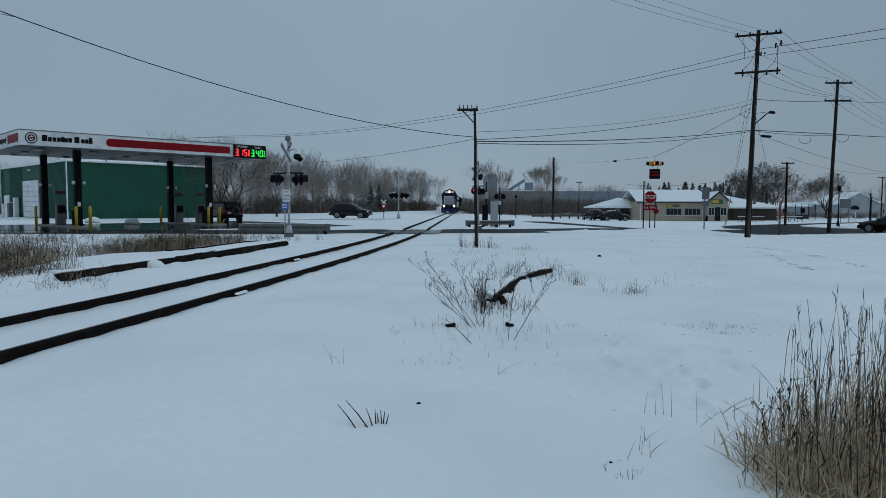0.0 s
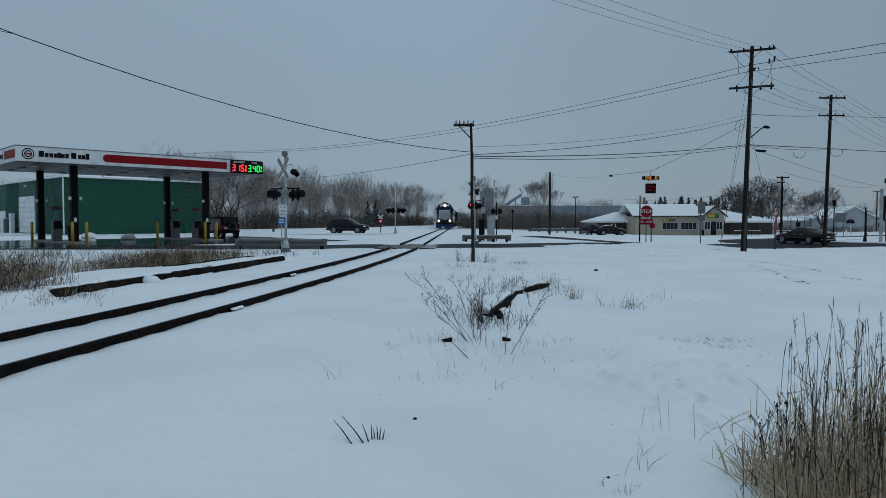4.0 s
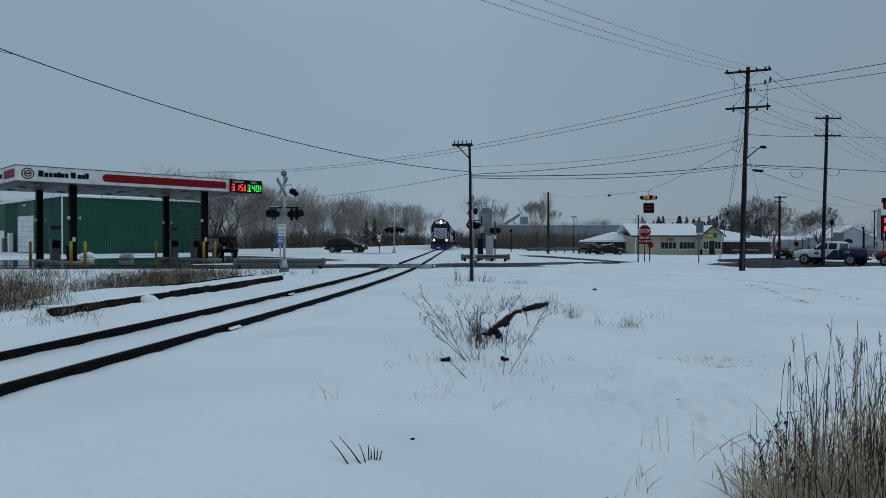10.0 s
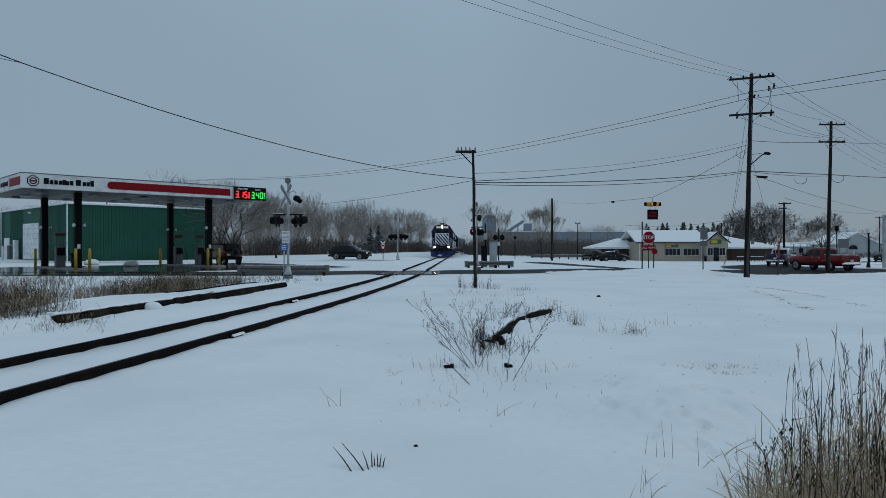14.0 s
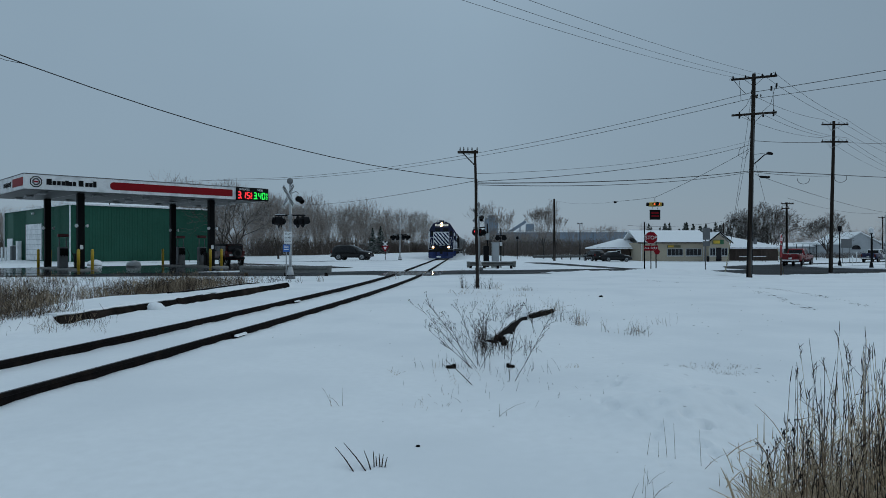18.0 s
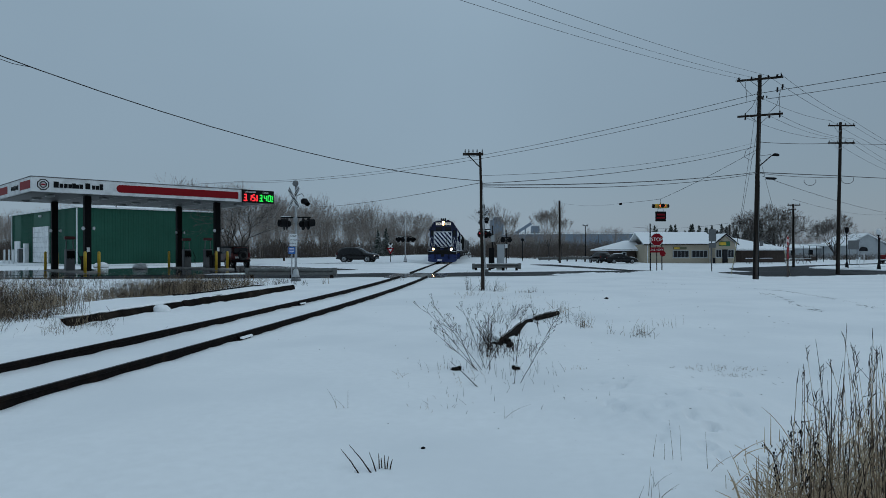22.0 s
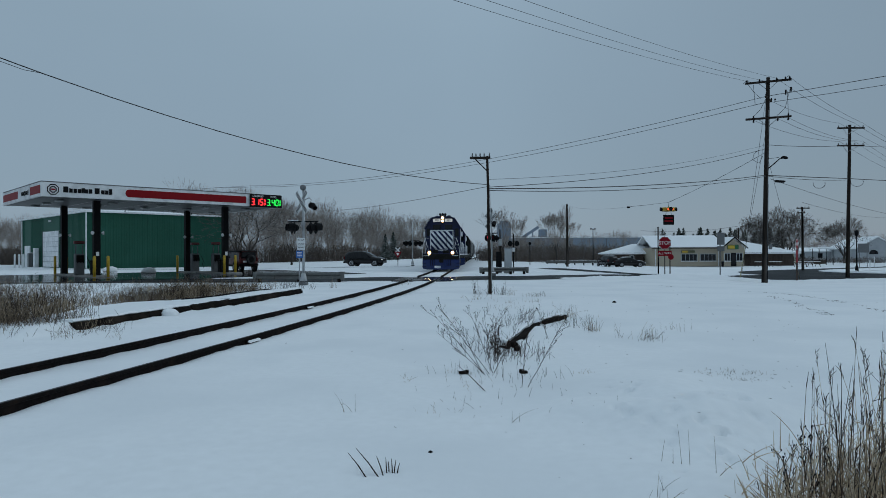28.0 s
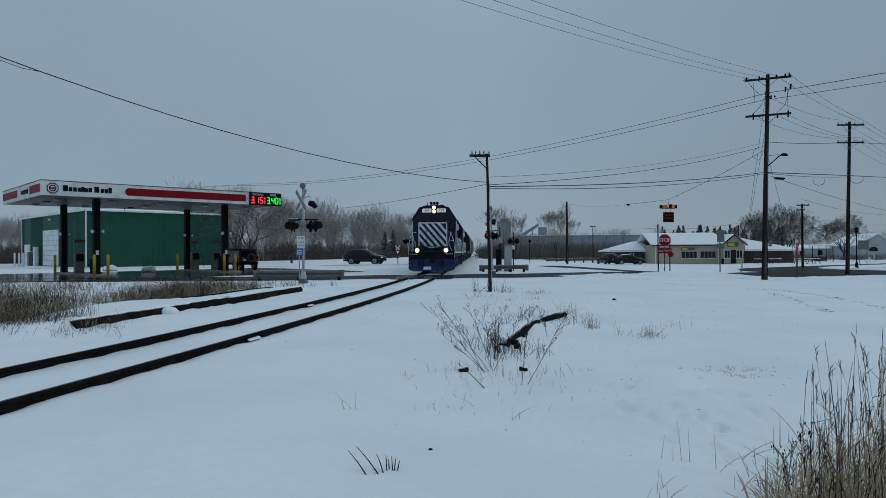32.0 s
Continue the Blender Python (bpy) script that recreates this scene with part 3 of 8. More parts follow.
for x, y, h, r, lab in ((13.6, 85, 7.75, 0.15, "plain weathered wooden pole beside the road"), (46.5, 114, 6.4, 0.13, "thin wooden pole behind the restaurant"),
                        (13.9, 47.6, 3.35, 0.045, "thin dark metal post beside the stop sign")):
    p = thing("wooden_pole" if r > 0.1 else "metal_post", pose(x, y, land(x, y)), lab, "pole")
    if r > 0.1:
        shaft(p, h, r, r * 0.75)
    else:
        part("shaft", Shape().tube([(0, 0, -0.2), (0, 0, h)], r, 8), BLACK, p)
        part("cap", Shape().disc((0, 0, h + 0.01), r * 1.2, "z", 0.04, 8), BLACK, p)

street_pole = thing("power_pole", pose(40.0, 80, land(40, 80)), "smaller dark wooden power pole with one crossarm", "utility pole", "power poles")
shaft(street_pole, 7.4, 0.15, 0.11)
crossarm(street_pole, 7.25, 1.5)
crossarm(street_pole, 6.7, 0.9, count=2, brace=False, off=-0.2)
far_pole = thing("power_pole", pose(96, 150, land(96, 150)), "distant wooden power pole with a crossarm", "utility pole", "power poles")
shaft(far_pole, 9, 0.16, 0.12)
crossarm(far_pole, 8.8, 2.2)


def yard_light(x, y, h, heads):
    t = thing("street_lamp", pose(x, y, land(x, y)), "tall slim dark street lamp on the snow", "street lamp", "street lamps")
    part("pole", Shape().tube([(0, 0, -0.2), (0, 0, h)], [0.09, 0.06], 8), BLACK, t)
    for q in heads:
        part("lamp_head", Shape().tube([(0, 0, h - 0.05), (q * 0.6, 0, h + 0.05), (q, 0, h + 0.02)], [0.05, 0.13, 0.16], 8), GREY, t)


def post_lamp(x, y, h, globe=True):
    t = thing("post_lamp", pose(x, y, land(x, y)), "black ornamental post lamp with a white globe" if globe else "black lamp post with a lantern head", "street lamp", "street lamps")
    part("base", Shape().tube([(0, 0, -0.1), (0, 0, 0.05), (0, 0, 0.5), (0, 0, 0.7)], [0.22, 0.2, 0.14, 0.08], 12), BLACK, t)
    part("pole", Shape().tube([(0, 0, 0.65), (0, 0, h - 0.6)], [0.07, 0.055], 10), BLACK, t)
    if globe:
        pts, rad = [], []
        for i in range(9):
            a = math.pi * i / 8
            pts.append((0, 0, h - 0.3 - 0.3 * math.cos(a)))
            rad.append(max(0.03, 0.25 * math.sin(a)))
        part("globe", Shape().tube(pts, rad, 14), WHITE, t, "white glass globe")
        part("collar", Shape().disc((0, 0, h - 0.6), 0.14, "z", 0.08), BLACK, t)
    else:
        part("lantern", Shape().tube([(0, 0, h - 0.65), (0, 0, h - 0.55), (0, 0, h - 0.15), (0, 0, h)], [0.1, 0.2, 0.22, 0.06], 8), BLACK, t)


yard_light(23.7, 120, 6.3, (-0.45, 0.45))
post_lamp(39.6, 63.5, 3.9)
post_lamp(43.3, 75, 4.5, False)
post_lamp(57.5, 92, 4.2)


# ---- level crossing signals ----
def flasher(parent, m, lit=-1, gap=0.36, hood=0.29):
    """Two round flashers on black backgrounds, side by side, facing -y."""
    for i, sx in enumerate((-gap, gap)):
        unit = part("background", Shape().disc((sx, -0.06, 0), 0.305, "y", 0.02, 24).moved(m), BLACK, parent)
        part("hood", Shape().tube([(sx, -0.07, 0.03), (sx, -0.07 - hood, 0.06)], [0.20, 0.175], 20, False).moved(m), BLACK, unit)
        part("lamp_housing", Shape().tube([(sx, -0.04, 0), (sx, 0.10, 0), (sx, 0.16, 0)], [0.16, 0.15, 0.06], 16).moved(m), BLACK, unit)
        lens = RED_LAMP if i == lit else material_red_glass
        part("lens", Shape().disc((sx, -0.09, 0), 0.155, "y", 0.03, 20).moved(m), lens, unit, "lit red lens" if i == lit else "dark red lens")


material_red_glass = material("dark_red_lens", (0.16, 0.03, 0.03), 0.15, spread=0.1, bump=0, spec=0.8)


def crossbuck(parent, m, text=True):
    for a in (45, -45):
        blade = part("crossbuck_blade", Shape().box((0, -0.09 - 0.012 * (a > 0), 0), (1.22, 0.01, 0.22), 0.004).moved(m @ pose(0, 0, 0, 0, a, 0)), WHITE, parent, "white crossbuck blade with black lettering")
        if text:
            for q in [-0.54 + 0.09 * i for i in range(13)]:
                part("letter_bar", Shape().box((q, -0.10 - 0.012 * (a > 0), 0), (0.05, 0.006, 0.16)).moved(m @ pose(0, 0, 0, 0, a, 0)), BLACK, blade)


def crossing_signal(x, y, turn, lit_front=-1, lit_back=-1, z0=None, extra=True, h=4.9, buck=0, aims=(10, -78), spots=((0.55, -0.05), (-0.45, 0.12)), gap=0.36, pairs=True, rise=0.0, big=1.0):
    z0 = land(x, y) if z0 is None else z0
    t = thing("crossing_signal", pose(x, y, z0, 0, 0, turn), "silver railway crossing signal mast with crossbuck and black flashers", "railway signal", "crossing signals")
    part("foundation", Shape().box((0, 0, 0.0), (0.42, 0.42, 0.3), 0.04), GREY, t)
    part("base", Shape().tube([(0, 0, 0.2), (0, 0, 0.3), (0, 0, 0.55), (0, 0, 0.62)], [0.19, 0.17, 0.12, 0.07], 12), ALU, t)
    part("mast", Shape().tube([(0, 0, 0.5), (0.02, 0, h - 0.35)], 0.062, 12), ALU, t)
    if buck is not None:
        crossbuck(t, pose(0, -0.02, h - 0.95, 0, 0, buck) @ Matrix.Diagonal((big, 1, big, 1)))
        part("bell", Shape().tube([(0, 0.02, h - 0.22), (0, -0.04, h - 0.22), (0, -0.10, h - 0.22), (0, -0.14, h - 0.22)], [0.08, 0.155, 0.14, 0.04], 18), GREY, t, "grey round crossing bell")
    part("bell_bracket", Shape().tube([(0, 0.02, h - 0.42), (0, 0.05, h - 0.22)], 0.05, 8), ALU, t)
    part("signal_arm", Shape().box((0, 0, 2.82 + rise), (1.5, 0.07, 0.07), 0.01), BLACK, t)
    if pairs:
        part("arm_snow", Shape().box((-0.5, 0, 2.865 + rise), (0.5, 0.06, 0.03), 0.01), SNOW_CAP, t, "thin snow on the arm")
    part("junction_box", Shape().box((0, -0.02, 2.72 + rise), (0.22, 0.2, 0.2), 0.02), ALU, t)
    if pairs:
        flasher(t, pose(*spots[0], 2.50 + rise, 0, 0, aims[0]), lit_front, gap)
        flasher(t, pose(*spots[1], 2.50 + rise, 0, 0, aims[1]), lit_back)
    if extra:
        part("lamp_bracket", Shape().tube([(0.02, 0, h - 0.85), (0.3, 0, h - 0.72), (0.42, 0, h - 0.85)], 0.025, 8), ALU, t)
        f = part("side_flasher", Shape().tube([(0.38, -0.02, h - 1.1), (0.5, -0.12, h - 1.14)], 0.15, 18), BLACK, t, "tilted black side flasher")
        part("lens", Shape().tube([(0.5, -0.12, h - 1.14), (0.52, -0.14, h - 1.147)], 0.09, 16), GREY, f)
        part("visor", Shape().tube([(0.48, -0.10, h - 1.10), (0.66, -0.26, h - 1.28)], [0.15, 0.12], 16, False), BLACK, f)
    return t


left_signal = crossing_signal(-7.72, 34.0, 0, h=5.1, rise=0.36, buck=-48, aims=(122, -66), spots=((0.46, -0.08), (-0.45, 0.0)), big=1.2)
sign = part("stop_on_red_sign", Shape().box((-0.1, -0.085, 2.06), (0.38, 0.01, 0.60), 0.004), WHITE, left_signal, "white sign with black words")
for q, w in ((2.25, "STOP"), (2.06, "ON RED"), (1.88, "SIGNAL")):
    words(w, 0.125 if w == "STOP" else 0.09, BLACK, sign, pose(-0.1, -0.092, q))
part("emergency_notice_sign", Shape().box((-0.18, -0.085, 1.54), (0.34, 0.01, 0.36), 0.004), BLUE_SIGN, left_signal, "small blue notice plate")
for q in (1.64, 1.56, 1.47):
    part("letter_bar", Shape().box((-0.18, -0.094, q), (0.24, 0.006, 0.035)), WHITE, left_signal)
part("second_post", Shape().tube([(-0.22, 0.05, 0), (-0.2, 0.03, 1.9)], 0.03, 8), ALU, left_signal)

right_signal = crossing_signal(2.30, 46.0, -62, extra=True, z0=-0.05, h=4.6, buck=20, pairs=False)
turned = pose(0, 0, 0, 0, 0, 62)
flasher(right_signal, turned @ pose(-0.13, -0.25, 2.50, 0, 0, 30) @ Matrix.Scale(0.8, 4), 0, 0.26, 0.12)
flasher(right_signal, turned @ pose(0.30, 0.1, 2.48, 0, 0, -75) @ Matrix.Scale(0.8, 4), -1, 0.3)
cabinet = thing("signal_cabinet", pose(3.83, 52, -0.02), "white metal railway signal cabinet on a footing", "cabinet")
part("body", Shape().box((0, 0, 0.95), (0.54, 0.5, 1.7), 0.02), SIDING, cabinet)
part("roof", Shape().box((0, 0, 1.84), (0.62, 0.6, 0.07), 0.02), ALU, cabinet)
part("door", Shape().box((0, -0.255, 0.95), (0.44, 0.02, 1.5), 0.008), SIDING, cabinet)
part("footing", Shape().box((0, 0, 0.05), (0.62, 0.6, 0.25), 0.02), CONCRETE, cabinet)
case_old = thing("relay_case", pose(3.12, 51.8, -0.05), "dark narrow relay case beside the signal mast", "cabinet")
part("body", Shape().box((0, 0, 0.8), (0.42, 0.42, 1.6), 0.02), BLACK, case_old)
part("pipe", Shape().tube([(0.1, 0, 1.5), (0.1, 0, 3.3)], 0.045, 8), BLACK, case_old)
part("cable_box", Shape().box((0.1, -0.05, 2.3), (0.24, 0.2, 0.5), 0.02), ALU, case_old)
small_mast = thing("signal_post", pose(4.25, 52, 0), "dark thin signal post with small lamps", "railway signal")
part("mast", Shape().tube([(0, 0, -0.1), (0, 0, 2.9)], 0.045, 8), BLACK, small_mast)
part("signal_arm", Shape().box((0, 0, 2.35), (0.75, 0.06, 0.06), 0.01), BLACK, small_mast)
for q in (-0.25, 0.25):
    part("lamp", Shape().disc((q, -0.02, 2.15), 0.19, "y", 0.1, 16), BLACK, small_mast)
part("number_plate", Shape().box((0, -0.06, 1.7), (0.2, 0.01, 0.3)), WHITE, small_mast)
far_signal = crossing_signal(-4.97, 75, 4, z0=0.05, extra=False, h=5.1, buck=None, aims=(50, -50))
opposite_post = thing("signal_post", pose(9.5, 90, land(9.5, 90)), "thin dark pole beside far signal", "railway signal")
part("mast", Shape().tube([(0, 0, -0.1), (0, 0, 3.0)], 0.05, 8), BLACK, opposite_post)
part("lamp", Shape().disc((0, -0.05, 2.8), 0.2, "y", 0.1, 16), BLACK, opposite_post)
yield_sign = thing("yield_sign", pose(-6.85, 78, 0.12), "small crossbuck with a red and white yield sign on a post", "road sign")
part("post", Shape().tube([(0, 0, -0.1), (0, 0, 2.1)], 0.04, 8), BLACK, yield_sign)
crossbuck(yield_sign, pose(0, 0, 1.75) @ Matrix.Diagonal((0.62, 1, 0.62, 1)), False)
part("yield_plate", Shape().slab([(-0.45, 1.55), (0.45, 1.55), (0, 0.8)], "y", -0.13, -0.12), SIGN_RED, yield_sign)
part("yield_centre", Shape().slab([(-0.2, 1.42), (0.2, 1.42), (0, 1.07)], "y", -0.14, -0.134), WHITE, yield_sign)


# ---- road signs ----
def octagon(r):
    return [(r * math.cos(math.pi / 8 + i * math.pi / 4), r * math.sin(math.pi / 8 + i * math.pi / 4)) for i in range(8)]


def stop_sign(x, y, turn, z, size=0.46, text=True, label="red octagonal stop sign with a plate below on a post", post=True, h=2.35):
    t = thing("stop_sign", pose(x, y, z, 0, 0, turn), label, "road sign", "stop signs")
    if post:
        part("post", Shape().box((0, 0.03, h / 2 + 0.15), (0.06, 0.05, h + 0.6), 0.008), BROWN, t)
    lift = pose(0, 0, h)
    rim = part("stop_rim", Shape().slab(octagon(size), "y", -0.02, -0.008).moved(lift), WHITE, t)
    face = part("stop_plate", Shape().slab(octagon(size * 0.93), "y", -0.028, -0.021).moved(lift), SIGN_RED, t)
    if text:
        words("STOP", size * 0.78, WHITE, face, pose(0, -0.032, h), squeeze=0.92)
    return t


main_stop = stop_sign(14.17, 47.0, -6, land(14.17, 47) - 0.02, 0.46, h=2.28)
plate = part("all_way_plate", Shape().box((0, -0.02, 1.57), (0.92, 0.012, 0.36), 0.004), SIGN_RED, main_stop, "red plate with white words ALL WAY")
words("ALL WAY", 0.2, WHITE, plate, pose(0, -0.03, 1.57))
part("second_post", Shape().box((0.35, 0.05, 1.0), (0.07, 0.05, 2.4), 0.008), BROWN, main_stop)
part("post_marker", Shape().disc((0.4, -0.03, 1.32), 0.2, "y", 0.012, 8), SIGN_RED, main_stop, "small red octagonal marker")
# double sign seen edge-on at the road bend
for x, y, turn, z in ((23.1, 47.0, 52, -0.5), (39.9, 61.0, 50, -0.55)):
    s2 = stop_sign(x, y, turn, z, 0.38, True, h=2.45, label="red stop sign turned sideways above a red plate")
    part("all_way_plate", Shape().box((0, -0.02, 1.86), (0.62, 0.012, 0.36), 0.004), SIGN_RED, s2)
    part("second_post", Shape().box((0.42, 0.05, 1.2), (0.06, 0.05, 2.5), 0.008), BROWN, s2)
    part("lower_plate", Shape().box((0, -0.02, 1.42), (0.56, 0.012, 0.42), 0.004), SIGN_RED, s2)
back_sign = thing("road_sign", pose(18.3, 48.0, land(18.3, 48)), "grey backs of two road signs on a metal post", "road sign")
part("post", Shape().box((0, 0, 1.5), (0.07, 0.05, 3.4), 0.008), GREY, back_sign)
part("plate", Shape().box((0.05, -0.04, 2.85), (0.52, 0.012, 0.85), 0.01), GREY, back_sign)
part("lower_plate", Shape().box((0.05, -0.04, 2.15), (0.50, 0.012, 0.35), 0.01), GREY, back_sign)
for x, y, w, h, hh, turn in ((49.3, 84, 1.5, 1.1, 3.2, 10), (59, 88, 0.75, 0.75, 2.6, 30), (53.0, 88, 0.12, 0.9, 1.6, 0), (46.5, 78, 0.1, 0.9, 1.2, 0), (43.5, 66, 0.12, 0.8, 1.0, 0)):
    g = thing("road_sign", pose(x, y, land(x, y), 0, 0, turn), "pale grey sign plate on thin posts in the snow" if w > 0.5 else "short white marker post in the snow", "road sign")
    for q in ((-w * 0.35, w * 0.35) if w > 1 else (0,)):
        part("post", Shape().box((q, 0.03, hh / 2 - 0.1), (0.07, 0.05, hh + 0.2), 0.008), GREY if w > 0.5 else WHITE, g)
    part("plate", Shape().box((0, -0.01, hh - h / 2), (w, 0.02, h), 0.01), WHITE if w < 0.5 else GREY, g)

# blinking beacon hung over the crossroads
beacon = thing("overhead_beacon", pose(16.9, 55, 5.0), "yellow overhead traffic beacon with red lamps and a hanging sign", "traffic light")
part("hanger", Shape().tube([(0, 0, 0.0), (0, 0, 0.45)], 0.03, 8), ALU, beacon)
part("housing", Shape().box((0, 0, -0.12), (0.36, 0.36, 0.34), 0.04), YELLOW, beacon)
for sx, sy in ((-1, 0), (1, 0), (0, -1), (0, 1)):
    arm = part("signal_head", Shape().box((sx * 0.34, sy * 0.34, -0.12), (0.34, 0.34, 0.33), 0.04), YELLOW, beacon)
    part("visor", Shape().tube([(sx * 0.45, sy * 0.45, -0.12), (sx * 0.66, sy * 0.66, -0.1)], 0.15, 14), BLACK, arm)
for q in (-0.17, 0.17):
    part("lamp", Shape().disc((q, -0.53, -0.12), 0.08, "y", 0.03, 14), AMBER, beacon, "lit amber-red lamp")
    part("wire", Shape().tube([(q, 0, -0.3), (q * 1.4, 0, -0.55)], 0.012, 6), BLACK, beacon)
board = part("hanging_sign", Shape().box((0, -0.02, -0.95), (0.86, 0.05, 0.8), 0.015), BLACK, beacon, "dark hanging sign with dim red words")
for q, w in ((-0.8, 0.62), (-1.05, 0.66)):
    part("letter_bar", Shape().box((0, -0.05, q), (w, 0.01, 0.14)), SIGN_RED, board)


# ---- guard rails ----
def guard_rail(x0, y0, x1, y1, z, label, posts=4, mat=ALU, h=0.56):
    a, b = Vector((x0, y0, z)), Vector((x1, y1, z))
    d = b - a
    t = thing("guard_rail", Matrix.Translation(a) @ Matrix.Rotation(math.atan2(d.y, d.x), 4, "Z"), label, "guard rail", "guard rails")
    n = d.length
    k_ = h * 2.0
    sec = [(-0.04, h - 0.31), (-0.11, h - 0.26), (-0.11, h - 0.20), (-0.04, h - 0.16), (-0.11, h - 0.11), (-0.11, h - 0.05), (-0.04, h), (-0.03, h), (-0.1, h - 0.055),
           (-0.1, h - 0.105), (-0.025, h - 0.16), (-0.1, h - 0.205), (-0.1, h - 0.255), (-0.03, h - 0.31)]
    sec = [(q, h - (h - w) * k_) for q, w in sec]
    s = Shape()
    k = len(sec)
    s.add([(0, *p) for p in sec] + [(n, *p) for p in sec], [(i, (i + 1) % k, k + (i + 1) % k, k + i) for i in range(k)] + [tuple(range(k)), tuple(range(k, 2 * k))])
    part("beam", s, mat, t)
    for i in range(posts):
        q = 0.2 + (n - 0.4) * i / (posts - 1)
        part("post", Shape().box((q, 0.06, h / 2 - 0.1), (0.16, 0.18, h + 0.2), 0.01), TIMBER, t)
    for q in (0.0, n):
        part("end_wing", Shape().tube([(q, -0.06, h - 0.42), (q, -0.06, h + 0.02)], [0.11, 0.13], 10), mat, t, "rounded end piece")
    part("snow_line", Shape().box((n / 2, -0.02, h + 0.008), (n * 0.9, 0.07, 0.02), 0.012), SNOW_CAP, t, "thin snow on top of the beam")
    return t


WEATHERED = material("dull_weathered_steel", (0.13, 0.135, 0.13), 0.7, 0.3, spread=0.25, scale=6, second=(0.11, 0.105, 0.10))
guard_rail(-11.2, 37.6, -6.3, 37.2, -0.17, "dull weathered steel guard rail beside the crossing", 3, WEATHERED, 0.6)
guard_rail(1.7, 50.4, 5.15, 51.0, -0.12, "dull steel guard rail beside the signal cabinet", 4, WEATHERED, 0.5)
parking_rail = guard_rail(14.5, 112, 26, 116, -0.5, "low dark guard rail along the parking area", 8, WEATHERED, 0.7)

crossing = thing("crossing_panel", pose(track_x(40.5), 40.5, 0, 0, 0, -2), "wet dark level crossing panels between the rails", "level crossing", kind="structure")
for q in (-1.25, -0.36, 0.36, 1.25):
    part("panel", Shape().box((q, 0, -0.165), (0.68 if abs(q) < 1 else 0.9, 5.6, 0.17), 0.02), FORECOURT, crossing)


# ---- filling station ----
CANOPY_LOW, CANOPY_TOP = 5.16, 6.10
canopy = thing("station_canopy", pose(-26.3, 42.5, 0, 0, 0, 44.5), "white and red filling station canopy on black columns", "canopy")
CL, CW = 17.0, 11.0
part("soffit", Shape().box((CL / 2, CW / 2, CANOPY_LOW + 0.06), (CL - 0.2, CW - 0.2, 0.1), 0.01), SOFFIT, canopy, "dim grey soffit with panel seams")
part("roof", Shape().box((CL / 2, CW / 2, CANOPY_TOP - 0.12), (CL - 0.3, CW - 0.3, 0.08), 0.01), SNOW_CAP, canopy, "snow-covered roof deck")
for c, s in (((CL / 2, 0.06, 0), (CL, 0.12)), ((CL / 2, CW - 0.06, 0), (CL, 0.12)), ((0.06, CW / 2, 0), (0.12, CW - 0.24)), ((CL - 0.06, CW / 2, 0), (0.12, CW - 0.24))):
    part("fascia", Shape().box((c[0], c[1], (CANOPY_LOW + CANOPY_TOP) / 2), (s[0], s[1], CANOPY_TOP - CANOPY_LOW), 0.02), WHITE, canopy)
    part("edge_trim", Shape().box((c[0], c[1], CANOPY_TOP + 0.025), (s[0] + 0.04, s[1] + 0.04, 0.05), 0.01), GREY, canopy)
for i in range(1, 9):
    part("soffit_seam", Shape().box((CL * i / 9, CW / 2, CANOPY_LOW + 0.004), (0.04, CW - 0.3, 0.01)), ALU, canopy)


def pill(x0, x1, z0, z1, square_right=False):
    r = (z1 - z0) / 2
    pts = []
    for i in range(11):
        a = math.pi / 2 + math.pi * i / 10
        pts.append((x0 + r + r * math.cos(a), (z0 + z1) / 2 + r * math.sin(a)))
    return pts + ([(x1, z0), (x1, z1)] if square_right else [(x1 - r * 0.3, z0), (x1, z0 + r * 0.3), (x1, z1 - r * 0.3), (x1 - r * 0.3, z1)])


part("red_band", Shape().slab(pill(5.1, CL - 3.0, CANOPY_LOW + 0.22, CANOPY_TOP - 0.2, True), "y", -0.02, -0.002), RED, canopy, "red band with a rounded end")
# plain coloured shapes in place of the maker's name
emblem = part("emblem_ring", Shape().slab([(p[0] + 0.68, p[1] + CANOPY_LOW + 0.47) for p in octagon(0.37)], "y", -0.02, -0.002), BLACK, canopy, "dark octagonal emblem")
part("emblem_field", Shape().slab([(p[0] + 0.68, p[1] + CANOPY_LOW + 0.47) for p in octagon(0.30)], "y", -0.03, -0.022), WHITE, emblem)
part("emblem_ring_inner", Shape().slab([(p[0] + 0.68, p[1] + CANOPY_LOW + 0.47) for p in octagon(0.23)], "y", -0.036, -0.031), BLACK, emblem)
part("emblem_field_inner", Shape().slab([(p[0] + 0.68, p[1] + CANOPY_LOW + 0.47) for p in octagon(0.15)], "y", -0.042, -0.037), WHITE, emblem)
part("emblem_bar", Shape().box((0.68, -0.045, CANOPY_LOW + 0.47), (0.26, 0.008, 0.11), 0.003), RED, emblem)
for k, (q, h) in enumerate(((1.42, 0.36), (1.72, 0.25), (1.98, 0.25), (2.24, 0.25), (2.46, 0.31), (2.66, 0.25), (2.90, 0.27), (3.30, 0.36), (3.66, 0.25), (3.90, 0.25), (4.14, 0.36))):
    part("letter_bar", Shape().box((q, -0.012, CANOPY_LOW + 0.33 + h / 2), (0.21 if k not in (0, 7) else 0.30, 0.018, h * 1.08), 0.03), BLACK, canopy)
for y0, y1 in ((1.0, 2.4), (6.0, 10.6)):
    part("red_band", Shape().box((-0.012, (y0 + y1) / 2 + 0.3, CANOPY_LOW + 0.48), (0.018, y1 - y0, 0.52), 0.006), RED, canopy)
